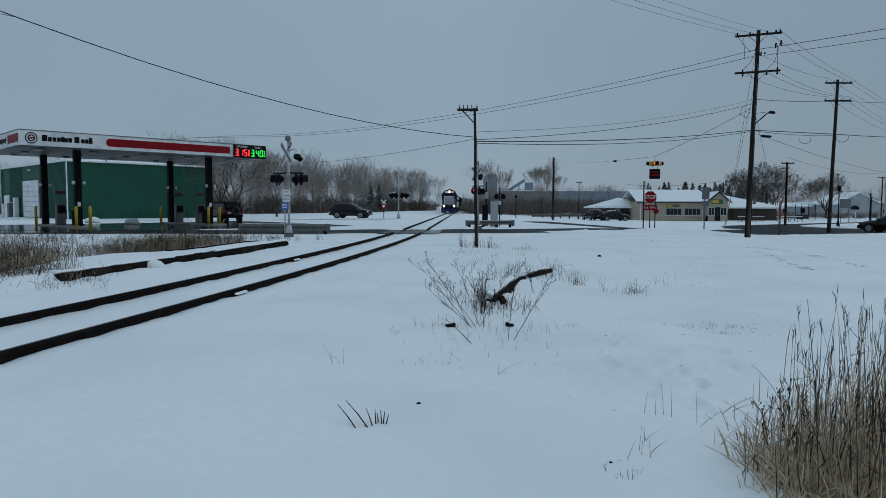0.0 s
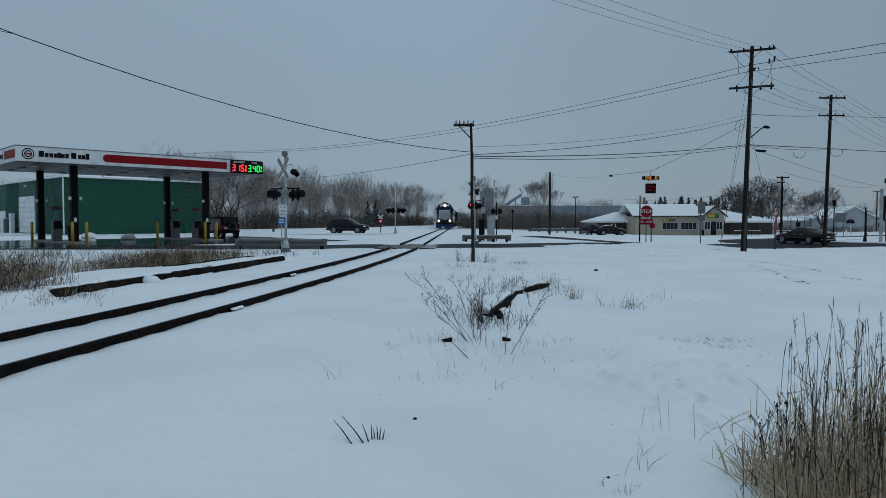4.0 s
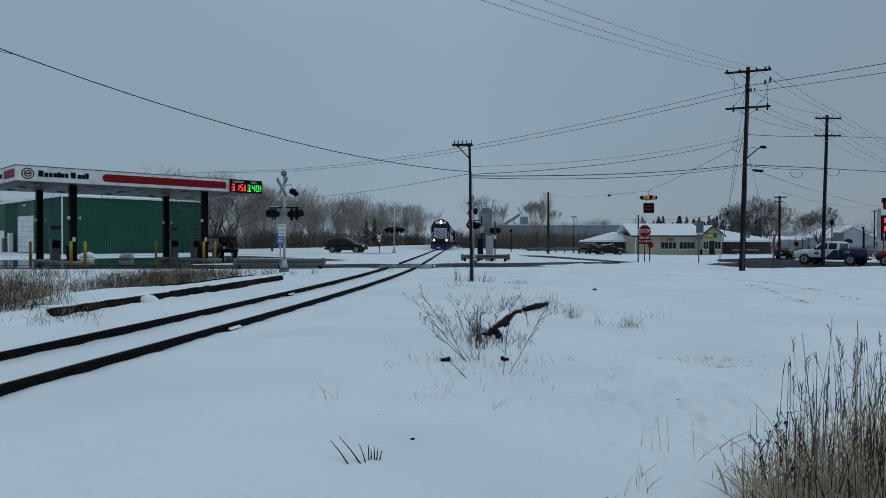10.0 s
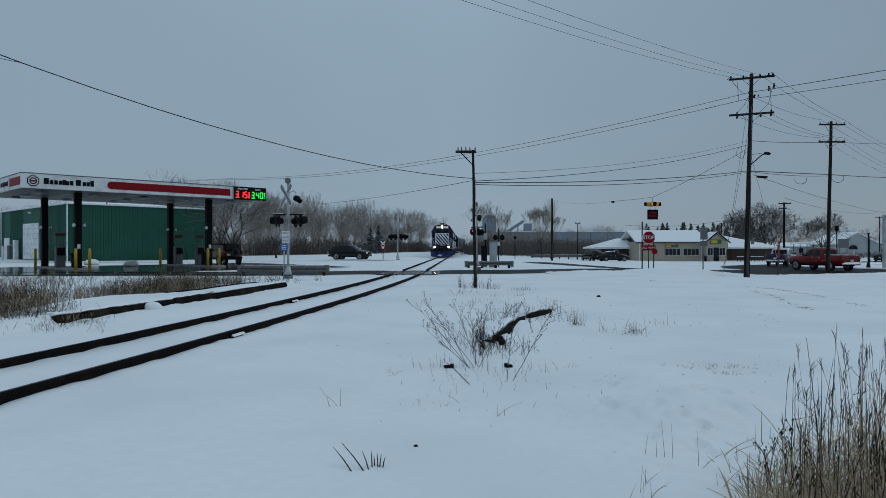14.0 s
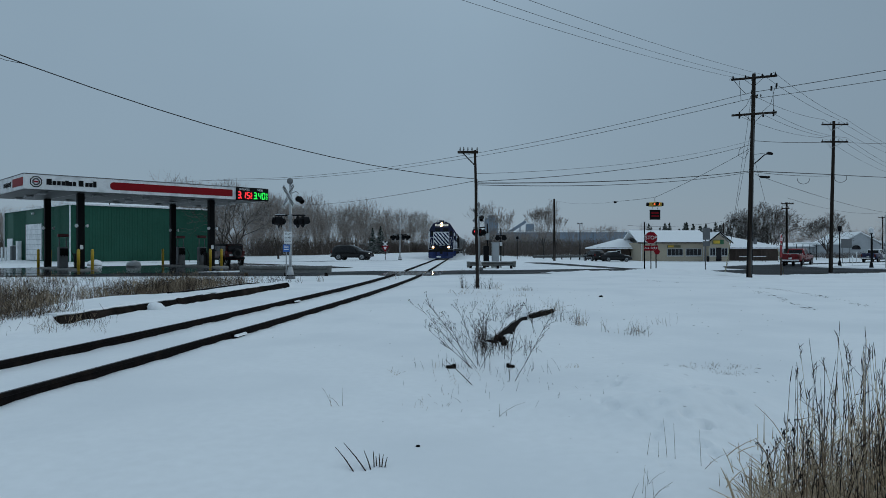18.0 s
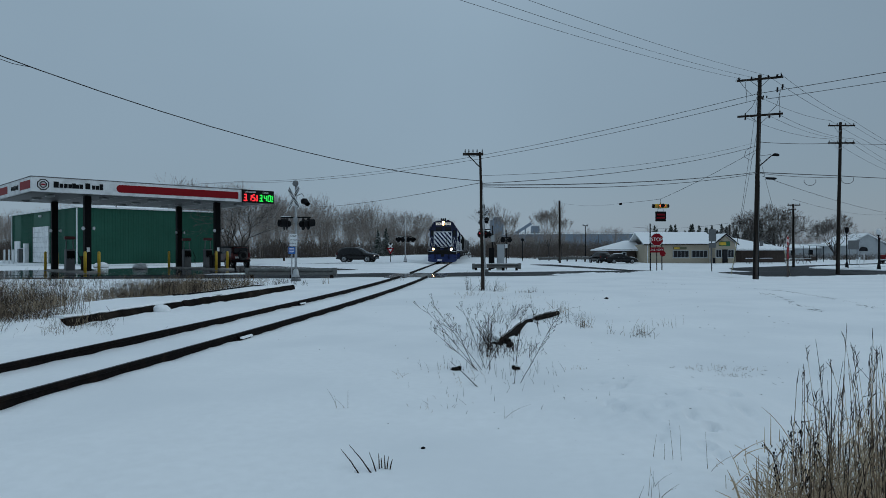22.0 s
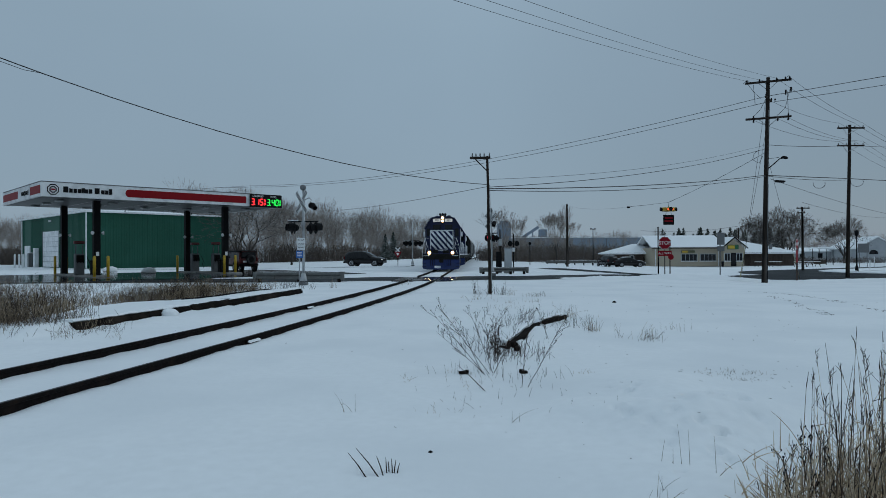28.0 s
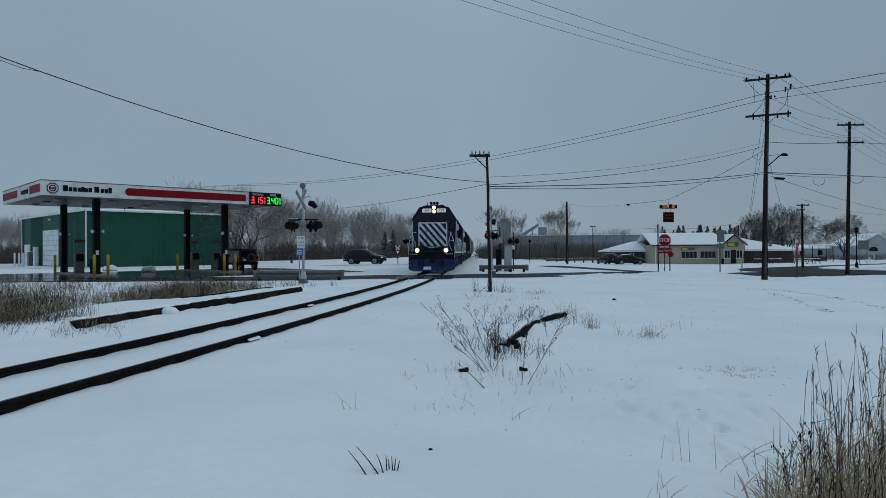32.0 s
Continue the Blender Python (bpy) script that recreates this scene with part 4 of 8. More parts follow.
part("red_band", Shape().box((-0.012, 1.45, CANOPY_LOW + 0.48), (0.019, 2.6, 0.53), 0.006), RED, canopy)
for k in range(8):
    part("letter_bar", Shape().box((-0.012, 3.3 + k * 0.26, CANOPY_LOW + 0.46), (0.018, 0.16, 0.27 if k % 4 else 0.36), 0.006), BLACK, canopy)
# price board on the end of the fascia
board = part("price_board", Shape().box((CL - 1.35, -0.06, (CANOPY_LOW + CANOPY_TOP) / 2), (2.75, 0.12, 1.0), 0.02), BLACK, canopy, "black price board with red and green digits")
SEGMENTS = {"0": "abcdef", "1": "bc", "3": "abgcd", "4": "fgbc", "5": "afgcd", "9": "abcdfg"}


def lit_digit(char, x, z, w, h, mat, thick=0.075):
    """A seven-segment digit, leaning a little."""
    d = Shape()
    bars_ = {"a": (0, h / 2, 1), "g": (0, 0, 1), "d": (0, -h / 2, 1), "f": (-w / 2, h / 4, 0), "b": (w / 2, h / 4, 0), "e": (-w / 2, -h / 4, 0), "c": (w / 2, -h / 4, 0)}
    for k in SEGMENTS[char]:
        bx, bz, flat = bars_[k]
        d.box((x + bx + bz * 0.08, -0.126, z + bz), (w - 0.02, 0.012, thick) if flat else (thick, 0.012, h / 2 - 0.02), 0.005)
    part("price_digit", d, mat, board, "glowing price digit")


for text, x0, mat in (("315", CL - 2.50, RED_LED), ("340", CL - 1.16, GREEN_LED)):
    for k, char in enumerate(text):
        lit_digit(char, x0 + 0.34 * k + 0.07 * (k > 0), CANOPY_LOW + 0.36, 0.21, 0.46, mat)
    part("price_point", Shape().box((x0 + 0.17, -0.126, CANOPY_LOW + 0.13), (0.07, 0.012, 0.07), 0.005), mat, board)
    for char, dz in (("9", 0.48), ("0", 0.22)):
        lit_digit(char, x0 + 1.02, CANOPY_LOW + dz, 0.10, 0.18, mat, 0.045)
words("UNLEADED", 0.2, WHITE, board, pose(CL - 2.05, -0.126, CANOPY_LOW + 0.80), squeeze=0.9)
words("DIESEL", 0.2, WHITE, board, pose(CL - 0.72, -0.126, CANOPY_LOW + 0.80), squeeze=0.9)
for s, w in ((3.85, 2.0), (13.23, 2.0), (3.65, 9.2), (13.23, 9.2)):
    col = part("column", Shape().box((s, w, CANOPY_LOW / 2 - 0.2), (0.42, 0.42, CANOPY_LOW + 0.4), 0.02), BLACK, canopy)
    for q in (-1, 1):
        part("camera_lamp", Shape().tube([(s + q * 0.24, w - 0.24, 2.95), (s + q * 0.36, w - 0.34, 2.95)], [0.05, 0.13], 12), WHITE, col, "round white lamp bracket")
    if w < 3:
        part("notice", Shape().box((s, w - 0.216, 1.5), (0.2, 0.012, 0.3), 0.004), WHITE, col)
for i in range(5):
    for w in (2.6, 6.0, 9.0):
        part("canopy_lamp", Shape().box((1.7 + i * 3.4, w, CANOPY_LOW - 0.06), (0.5, 0.5, 0.12), 0.03), CANOPY_LIGHT, canopy, "square canopy lamp")


def st(s, w, z=0.0):
    """A place in the station's own axes."""
    p = canopy.matrix_world @ Vector((s, w, 0))
    return (p.x, p.y, land(p.x, p.y) + z)


DARK_RED = material("dull_dark_red", (0.11, 0.012, 0.014), 0.5, spread=0.2, scale=5)


def fuel_pump(s, w):
    t = thing("fuel_pump", pose(*st(s, w, 0.16), 0, 0, 44.5), "grey and black fuel pump with a red top sign", "fuel pump", "fuel pumps")
    part("cabinet", Shape().box((0, 0, 0.75), (0.6, 0.5, 1.5), 0.04), GREY, t)
    part("display_panel", Shape().box((0, -0.29, 1.15), (0.5, 0.03, 0.5), 0.01), BLACK, t)
    part("lower_panel", Shape().box((0, -0.26, 0.45), (0.5, 0.02, 0.6), 0.01), GREY, t)
    for q in (-0.24, 0.24):
        part("support", Shape().tube([(q, 0, 1.45), (q * 0.9, 0, 2.15)], 0.04, 8), GREY, t)
    part("top_sign", Shape().box((0, 0, 2.32), (0.7, 0.32, 0.22), 0.04), DARK_RED, t, "dark red sign box on top")
    for q in (-0.2, 0.0, 0.2):
        part("nozzle", Shape().tube([(q, -0.34, 1.2), (q, -0.42, 1.0), (q, -0.36, 0.85)], 0.04, 8), BLACK, t)
    part("hose", Shape().tube([(0.45, -0.25, 1.3), (0.66, -0.35, 0.7), (0.6, -0.35, 0.25), (0.52, -0.3, 0.7)], 0.025, 8), BLACK, t)


for s, w in ((3.56, 5.0), (13.81, 4.9), (13.21, 7.6)):
    fuel_pump(s, w)
for s in (4.0, 13.5):
    isl = thing("pump_island", pose(*st(s, 5.6, -0.02), 0, 0, 44.5), "raised concrete pump island on the wet forecourt", "kerb")
    part("kerb", Shape().box((0, 0, 0.08), (1.3, 9.4, 0.2), 0.04), CONCRETE, isl)
    bin_ = thing("waste_bin", pose(*st(s + 0.2, 3.6, 0.16), 0, 0, 44.5), "black square waste bin on the pump island", "bin")
    part("body", Shape().box((0, 0, 0.45), (0.5, 0.5, 0.9), 0.05), BLACK, bin_)
    part("lid", Shape().box((0, 0, 0.97), (0.56, 0.56, 0.14), 0.05), BLACK, bin_)
bollard = None
for s, w in ((3.39, 0.9), (4.26, 0.9), (12.73, 1.1), (13.64, 1.1), (3.37, 10.6), (4.11, 10.3), (12.86, 10.4)):
    m = pose(*st(s, w, -0.1))
    if bollard is None:
        bollard = thing("bollard", m, "yellow painted steel bollard guarding the pumps", "bollard", "station bollards")
        part("post", Shape().tube([(0, 0, 0), (0, 0, 1.5), (0, 0, 1.58), (0, 0, 1.62)], [0.1, 0.1, 0.08, 0.02], 14), YELLOW, bollard)
        part("base_sleeve", Shape().tube([(0, 0, 0.05), (0, 0, 0.16)], 0.13, 14), CONCRETE, bollard)
    else:
        copy_thing(bollard, m)
for x, y, r in ((-25.6, 56, 0.55), (-31.4, 61, 0.6)):
    q = thing("snowy_boulder", pose(x, y, land(x, y)), "grey boulder capped with snow beside the station", "rock")
    part("stone", Shape().tube([(0, 0, -0.1), (0, 0, 0.1), (0.05, 0, 0.3), (0.03, 0, 0.42)], [r, r * 1.05, r * 0.8, r * 0.3], 9), CONCRETE, q)
    part("snow_cap", Shape().tube([(0, 0, 0.12), (0.02, 0, 0.3), (0.03, 0, 0.44), (0.02, 0, 0.54)], [r * 1.08, r * 1.0, r * 0.8, r * 0.25], 11), SNOW_CAP, q)

# forecourt and side roads
fc = [canopy.matrix_world @ Vector(p) for p in ((8.5, -5.5, 0), (8.5, 13.0, 0))]
road_strip("road_forecourt", [(p.x, p.y) for p in fc], 13.0, FORECOURT, "wet dark filling station forecourt", 0.034, 0.5, cells=14)
road_strip("road_station_drive", [(-64, 45.2), (-40, 44.6), (-16, 45.0)], 3.2, FORECOURT, "wet dark driveway before the filling station", 0.045, 0.4)
road_strip("road_side_street", [(9, 68), (12, 60), (14.5, 53), (20, 49)], 1.5, ASPHALT, "wet side street with slush beyond the crossing", 0.035, 0.4)
road_strip("road_bend", [(58, 17), (41.6, 44.1), (36.2, 53), (33.3, 57.7), (31.4, 62), (31.3, 66.5), (32.8, 71), (36.5, 75.8), (42.5, 81.5), (53, 91), (66, 101.5), (90, 122)], 3.7, ASPHALT, "wet dark asphalt street that bends round a snowy island", 0.05, 0.3)
road_strip("road_crossroads", [(15, 50), (24, 54), (31, 59)], 4.4, ASPHALT, "wet asphalt crossroads with slush", 0.064, 0.5)
road_strip("road_far", [(-60, 72.5), (-20, 72), (-5, 71.5)], 0.5, SLUSH, "slushy wheel tracks on the far lane", 0.03, 0.3)

# snow ploughed up along the near edge of the road
verts, faces = [], []
for i in range(181):
    x = 6.0 + 27.5 * i / 180
    y = (38.9 + (x - 1.0) * 0.385) + 0.30 * noise.noise((x * 0.5, 2.0, 0.0))
    tall = 0.05 + 0.17 * step(x, 10.5, 13.5) * (1 - 0.65 * step(x, 18.5, 22)) + 0.05 * noise.noise((x * 1.1, 5.0, 0.0))
    for k in range(9):
        u = k / 8 * 2 - 1
        yy = y + u * 1.1
        lump = 0.05 * noise.noise((x * 2.3, yy * 2.3, 1.0)) + 0.03 * noise.noise((x * 6, yy * 6, 3.0))
        verts.append((x - 0.42 * u, yy, land(x, yy) + max(0.0, tall + lump) * (1 - u * u) - 0.03 + 0.05 * (1 - abs(u))))
for i in range(180):
    faces += [(i * 9 + k, i * 9 + k + 1, i * 9 + k + 10, i * 9 + k + 9) for k in range(8)]
solid("snow_berm", Shape().add(verts, faces, True), SNOW, "lumpy ploughed snow along the edge of the road", "snow", kind="structure")

# kerb round the snowy island
line = [Vector((*p, 0)) for p in ((37.5, 50.9), (36.2, 53), (33.3, 57.7), (31.4, 62), (31.3, 66.5), (32.8, 71), (36.5, 75.8), (42.5, 81.5), (53, 91), (66, 101.5))]
rim = []
for i, p in enumerate(line):
    d = (line[min(i + 1, len(line) - 1)] - line[max(i - 1, 0)]).normalized()
    rim.append(p + Vector((d.y, -d.x, 0)) * 3.85)
fine = []
for i in range(len(rim) - 1):
    fine += [rim[i].lerp(rim[i + 1], k / 6) for k in range(6)]
for name, sec, mat in (("kerb", [(-0.09, -0.1), (0.09, -0.1), (0.09, 0.17), (-0.07, 0.17)], GREY), ("snow_bank", [(-0.04, 0.172), (1.5, -0.02), (1.6, 0.06), (0.5, 0.26), (0.0, 0.25)], SNOW_CAP)):
    solid(name, Shape().sweep([(p.x, p.y, land(p.x, p.y)) for p in fine], sec), mat, "dark wet kerb of the traffic island" if name == "kerb" else "ploughed snow along the kerb of the island", "kerb" if name == "kerb" else "snow", kind="structure")

# ---- green steel shed ----
shed = thing("steel_shed", pose(-42.9, 78, 0, 0, 0, 46.2), "dark green ribbed steel shed with white doors and snowy roof", "building")
SL, SW, SH = 16.9, 27.6, 6.5
for name, c, s in (("front_wall", (SL / 2, 0.1, SH / 2 - 0.2), (SL, 0.2, SH + 0.4)), ("back_wall", (SL / 2, SW - 0.1, SH / 2 - 0.2), (SL, 0.2, SH + 0.4)),
                   ("side_wall", (0.1, SW / 2, SH / 2 - 0.2), (0.2, SW - 0.4, SH + 0.4)), ("side_wall", (SL - 0.1, SW / 2, SH / 2 - 0.2), (0.2, SW - 0.4, SH + 0.4))):
    w = part(name, Shape().box(c, s), GREEN_METAL, shed)
    if name == "front_wall":
        for i in range(55):
            part("rib", Shape().box((0.25 + i * 0.305, -0.012, SH / 2 - 0.2), (0.06, 0.03, SH + 0.3), 0.01), GREEN_METAL, w)
    elif c[0] < 1:
        for i in range(84):
            q = 0.6 + i * 0.32
            if 10.2 < q < 17.0 or 23.2 < q < 26.0:
                continue
            part("rib", Shape().box((-0.012, q, SH / 2 - 0.2), (0.03, 0.06, SH + 0.3)), GREEN_METAL, w)
roof = Shape()
roof.add([(-0.3, -0.3, SH), (SL + 0.3, -0.3, SH), (SL + 0.3, SW + 0.3, SH), (-0.3, SW + 0.3, SH), (SL * 0.5, 11, SH + 1.15), (SL * 0.5, SW - 11, SH + 1.15)],
         [(0, 1, 4), (1, 2, 5, 4), (2, 3, 5), (3, 0, 4, 5), (3, 2, 1, 0)])
part("roof", roof, SNOW_CAP, shed, "low snow-covered roof")
for c, s in (((SL / 2, -0.2, SH + 0.02), (SL + 0.7, 0.22, 0.2)), ((-0.2, SW / 2, SH + 0.02), (0.22, SW + 0.6, 0.2))):
    part("gutter", Shape().box(c, s, 0.03), WHITE, shed)
for p in ((-0.1, -0.12), (0.75, -0.14), (-0.1, SW - 0.2)):
    part("downspout", Shape().box((p[0], p[1], SH / 2 - 0.1), (0.13, 0.12, SH), 0.02), WHITE, shed)
d = part("overhead_door", Shape().box((-0.06, 13.6, 2.25), (0.14, 6.4, 4.6), 0.01), WHITE, shed, "large white overhead door")
for i in range(1, 7):
    part("door_panel", Shape().box((-0.14, 13.6, i * 0.64), (0.03, 6.3, 0.04)), SIDING, d)
part("door_trim", Shape().box((-0.05, 16.95, 2.25), (0.2, 0.2, 4.7), 0.01), GREY, shed)
part("service_door", Shape().box((-0.06, 24.6, 1.3), (0.12, 2.6, 3.0), 0.01), WHITE, shed, "white service door")
part("wall_lamp", Shape().box((-0.2, 13.6, SH - 0.6), (0.3, 0.4, 0.25), 0.05), WHITE, shed)
for q in (4.2, 12.4):
    part("roof_bracket", Shape().tube([(q, -0.2, SH + 0.1), (q, -0.25, SH + 0.45)], 0.06, 8), BLACK, shed)
for q, h in ((18.7, 2.5), (21.5, 1.9)):
    c = shed.matrix_world @ Vector((-0.5, q, 0))
    g = thing("utility_cabinet", pose(c.x, c.y, land(c.x, c.y), 0, 0, 46), "tall pale metal utility cabinet beside the shed", "cabinet", "shed cabinets")
    part("body", Shape().box((0, 0, h / 2), (0.5, 0.75, h), 0.03), GREY if h < 2.5 else WHITE, g)
    part("lid", Shape().box((0, 0, h + 0.03), (0.56, 0.8, 0.08), 0.02), SNOW_CAP, g)
for q in (16.4, 14.2, 12.3):
    c = shed.matrix_world @ Vector((-3.5, q, 0))
    copy = thing("white_post", pose(c.x, c.y, land(c.x, c.y)), "short white post in front of the shed", "post", "shed posts")
    part("post", Shape().tube([(0, 0, -0.1), (0, 0, 1.7)], 0.11, 10), WHITE, copy)
    part("cap", Shape().tube([(0, 0, 1.7), (0, 0, 1.77)], [0.11, 0.05], 10), WHITE, copy)

# ---- restaurant ----
rest = thing("restaurant", pose(31.9, 112, -0.75), "low beige restaurant with brown wings and snowy roofs", "building")


def gable(parent, x0, x1, y0, y1, eave, ridge, along_x, mat=SNOW_CAP, over=0.4, thick=0.22, label="snow-covered roof"):
    a, b, c, e = x0 - over, x1 + over, y0 - over, y1 + over
    s = Shape()
    if along_x:
        m = (c + e) / 2
        prof = [(c, eave), (m, ridge), (e, eave), (e, eave + thick), (m, ridge + thick), (c, eave + thick)]
        s.add([(a, *p) for p in prof] + [(b, *p) for p in prof], [(0, 1, 7, 6), (1, 2, 8, 7), (2, 3, 9, 8), (3, 4, 10, 9), (4, 5, 11, 10), (5, 0, 6, 11), (0, 5, 4, 1), (1, 4, 3, 2), (6, 7, 10, 11), (7, 8, 9, 10)])
    else:
        m = (a + b) / 2
        prof = [(a, eave), (m, ridge), (b, eave), (b, eave + thick), (m, ridge + thick), (a, eave + thick)]
        s.add([(p[0], c, p[1]) for p in prof] + [(p[0], e, p[1]) for p in prof], [(0, 1, 7, 6), (1, 2, 8, 7), (2, 3, 9, 8), (3, 4, 10, 9), (4, 5, 11, 10), (5, 0, 6, 11), (0, 5, 4, 1), (1, 4, 3, 2), (6, 7, 10, 11), (7, 8, 9, 10)])
    return part("roof", s, mat, parent, label)


def window(parent, x, y, z, w, h, panes=2, mat=BLACK):
    fr = part("window", Shape().box((x, y, z), (w + 0.16, 0.08, h + 0.16), 0.01), mat, parent)
    pw = w / panes
    for i in range(panes):
        part("pane", Shape().box((x - w / 2 + pw * (i + 0.5), y - 0.035, z), (pw - 0.07, 0.03, h - 0.02)), GLASS_DARK, fr)
    part("sill", Shape().box((x, y - 0.06, z - h / 2 - 0.12), (w + 0.3, 0.14, 0.07), 0.01), WHITE, fr)


def hip(parent, x0, x1, y0, y1, eave, ridge, in0, in1, label="low snow-covered hip roof"):
    m = (y0 + y1) / 2
    s_ = Shape()
    s_.add([(x0, y0, eave), (x1, y0, eave), (x1, y1, eave), (x0, y1, eave), (x0 + in0, m, ridge), (x1 - in1, m, ridge),
            (x0, y0, eave - 0.2), (x1, y0, eave - 0.2), (x1, y1, eave - 0.2), (x0, y1, eave - 0.2)],
           [(0, 1, 5, 4), (1, 2, 5), (2, 3, 4, 5), (3, 0, 4), (6, 9, 8, 7), (0, 6, 7, 1), (1, 7, 8, 2), (2, 8, 9, 3), (3, 9, 6, 0)])
    return part("roof", s_, SNOW_CAP, parent, label)


for name, c, s in (("front_wall", (5.4, 0.1, 1.45), (10.8, 0.2, 3.0)), ("side_wall", (0.1, 5, 1.45), (0.2, 9.6, 3.0)), ("side_wall", (13.8, 5, 1.45), (0.2, 9.6, 3.0)), ("back_wall", (7, 9.9, 1.45), (13.9, 0.2, 3.0))):
    part(name, Shape().box(c, s), BEIGE, rest)
gable(rest, 0, 11.3, 0, 10, 2.9, 4.9, True)
part("gable_wall", Shape().slab([(10.8, -0.05), (14.1, -0.05), (14.1, 2.95), (12.45, 4.35), (10.8, 2.95)], "y", -1.4, -1.2), BEIGE, rest)
part("gable_side", Shape().box((10.85, -0.6, 1.45), (0.12, 1.2, 3.0)), BEIGE, rest)
part("gable_side", Shape().box((14.05, -0.6, 1.45), (0.12, 1.2, 3.0)), BEIGE, rest)
gable(rest, 10.7, 14.2, -1.5, 9, 2.95, 4.5, False, over=0.3)
for sx in (-1, 1):
    part("barge_board", Shape().slab([(12.45, 4.45), (12.45 + sx * 2.1, 2.75), (12.45 + sx * 2.1, 2.95), (12.45, 4.7)], "y", -1.86, -1.81), BLACK, rest)
part("eave_board", Shape().box((5.3, -0.44, 2.93), (11.4, 0.06, 0.2), 0.01), BROWN, rest)
window(rest, 5.8, -0.02, 1.4, 2.5, 1.05, 4, SIDING)
window(rest, 8.85, -0.02, 1.4, 2.5, 1.05, 4, SIDING)
window(rest, 13.35, -1.42, 1.45, 0.95, 1.15, 2, SIDING)
window(rest, 11.4, -1.42, 1.45, 0.85, 1.15, 2, SIDING)
dr = part("entrance_door", Shape().box((12.4, -1.44, 1.05), (0.85, 0.08, 2.15), 0.01), BLACK, rest, "dark glazed entrance door")
part("door_glass", Shape().box((12.4, -1.49, 1.15), (0.6, 0.02, 1.7)), GLASS_DARK, dr)
sg = part("shop_sign", Shape().box((12.3, -1.46, 3.05), (1.8, 0.08, 0.72), 0.02), material("sign_green", (0.02, 0.12, 0.05), 0.5, spread=0.1), rest, "dark green and yellow sign shape")
part("sign_patch", Shape().box((12.0, -1.51, 3.05), (1.1, 0.03, 0.5), 0.01), YELLOW, sg)
sg = part("shop_sign", Shape().box((5.6, -0.06, 2.35), (2.2, 0.08, 0.4), 0.02), material("sign_olive", (0.10, 0.10, 0.05), 0.5, spread=0.1), rest, "small olive and yellow sign strip")
part("sign_patch", Shape().box((5.1, -0.11, 2.35), (0.9, 0.03, 0.32), 0.01), YELLOW, sg)
for x in (0.35, 10.5):
    part("downspout", Shape().box((x, -0.05, 1.4), (0.1, 0.1, 2.8), 0.02), WHITE, rest)
# wings
for x0, x1 in ((-5.2, -0.2), (14.5, 25.2)):
    w = part("wing_wall", Shape().box(((x0 + x1) / 2, 5.2, 1.0), (x1 - x0, 0.2, 2.2)), BROWN, rest, "dark brown plank wing")
    for i in range(int((x1 - x0) / 0.5)):
        part("board", Shape().box((x0 + 0.25 + i * 0.5, 5.085, 1.0), (0.4, 0.04, 2.15), 0.01), BROWN, w)
    hip(rest, x0 - 0.9, x1 + 0.9, 4.2, 14.0, 2.15, 3.75 if x0 < 0 else 4.9, 5.0 if x0 < 0 else 0.1, 0.1 if x0 < 0 else 11.6)
    part("eave_board", Shape().box(((x0 + x1) / 2, 4.26, 2.1), (x1 - x0 + 1.8, 0.06, 0.2), 0.01), BROWN, rest)
    for q in (0.3, 0.7):
        part("wing_post", Shape().box((x0 + (x1 - x0) * q, 4.5, 1.0), (0.16, 0.16, 2.2), 0.01), BROWN, rest)
window(rest, -2.2, 5.05, 1.2, 0.6, 0.9, 1, WHITE)
for x, y in ((47.5, 108), (50.2, 109), (53.4, 107.5), (56, 108.5)):
    t = thing("picnic_table", pose(x, y, land(x, y), 0, 0, random.uniform(-10, 10)), "dark wooden picnic table with snow on top", "table", "picnic tables")
    part("tabletop", Shape().box((0, 0, 0.74), (1.8, 0.75, 0.06), 0.01), BROWN, t)
    part("snow_layer", Shape().box((0, 0, 0.81), (1.75, 0.7, 0.08), 0.03), SNOW_CAP, t)
    for q in (-0.65, 0.65):
        part("bench", Shape().box((0, q, 0.45), (1.8, 0.28, 0.05), 0.01), BROWN, t)
        part("trestle", Shape().tube([(q, -0.6, 0), (q, -0.2, 0.72)], 0.045, 6).tube([(q, 0.6, 0), (q, 0.2, 0.72)], 0.045, 6).box((q, 0, 0.42), (0.06, 1.3, 0.09)), BROWN, t)
for x, y, w in ((42.3, 109.9, 0.4),):
    t = thing("waste_bin", pose(x, y, land(x, y)), "dark bin beside the restaurant wall", "bin")
    part("body", Shape().tube([(0, 0, -0.05), (0, 0, 0.85)], [w * 0.45, w * 0.5], 12), BLACK, t)
    part("lid", Shape().disc((0, 0, 0.88), w * 0.52, "z", 0.08, 12), GREY, t)


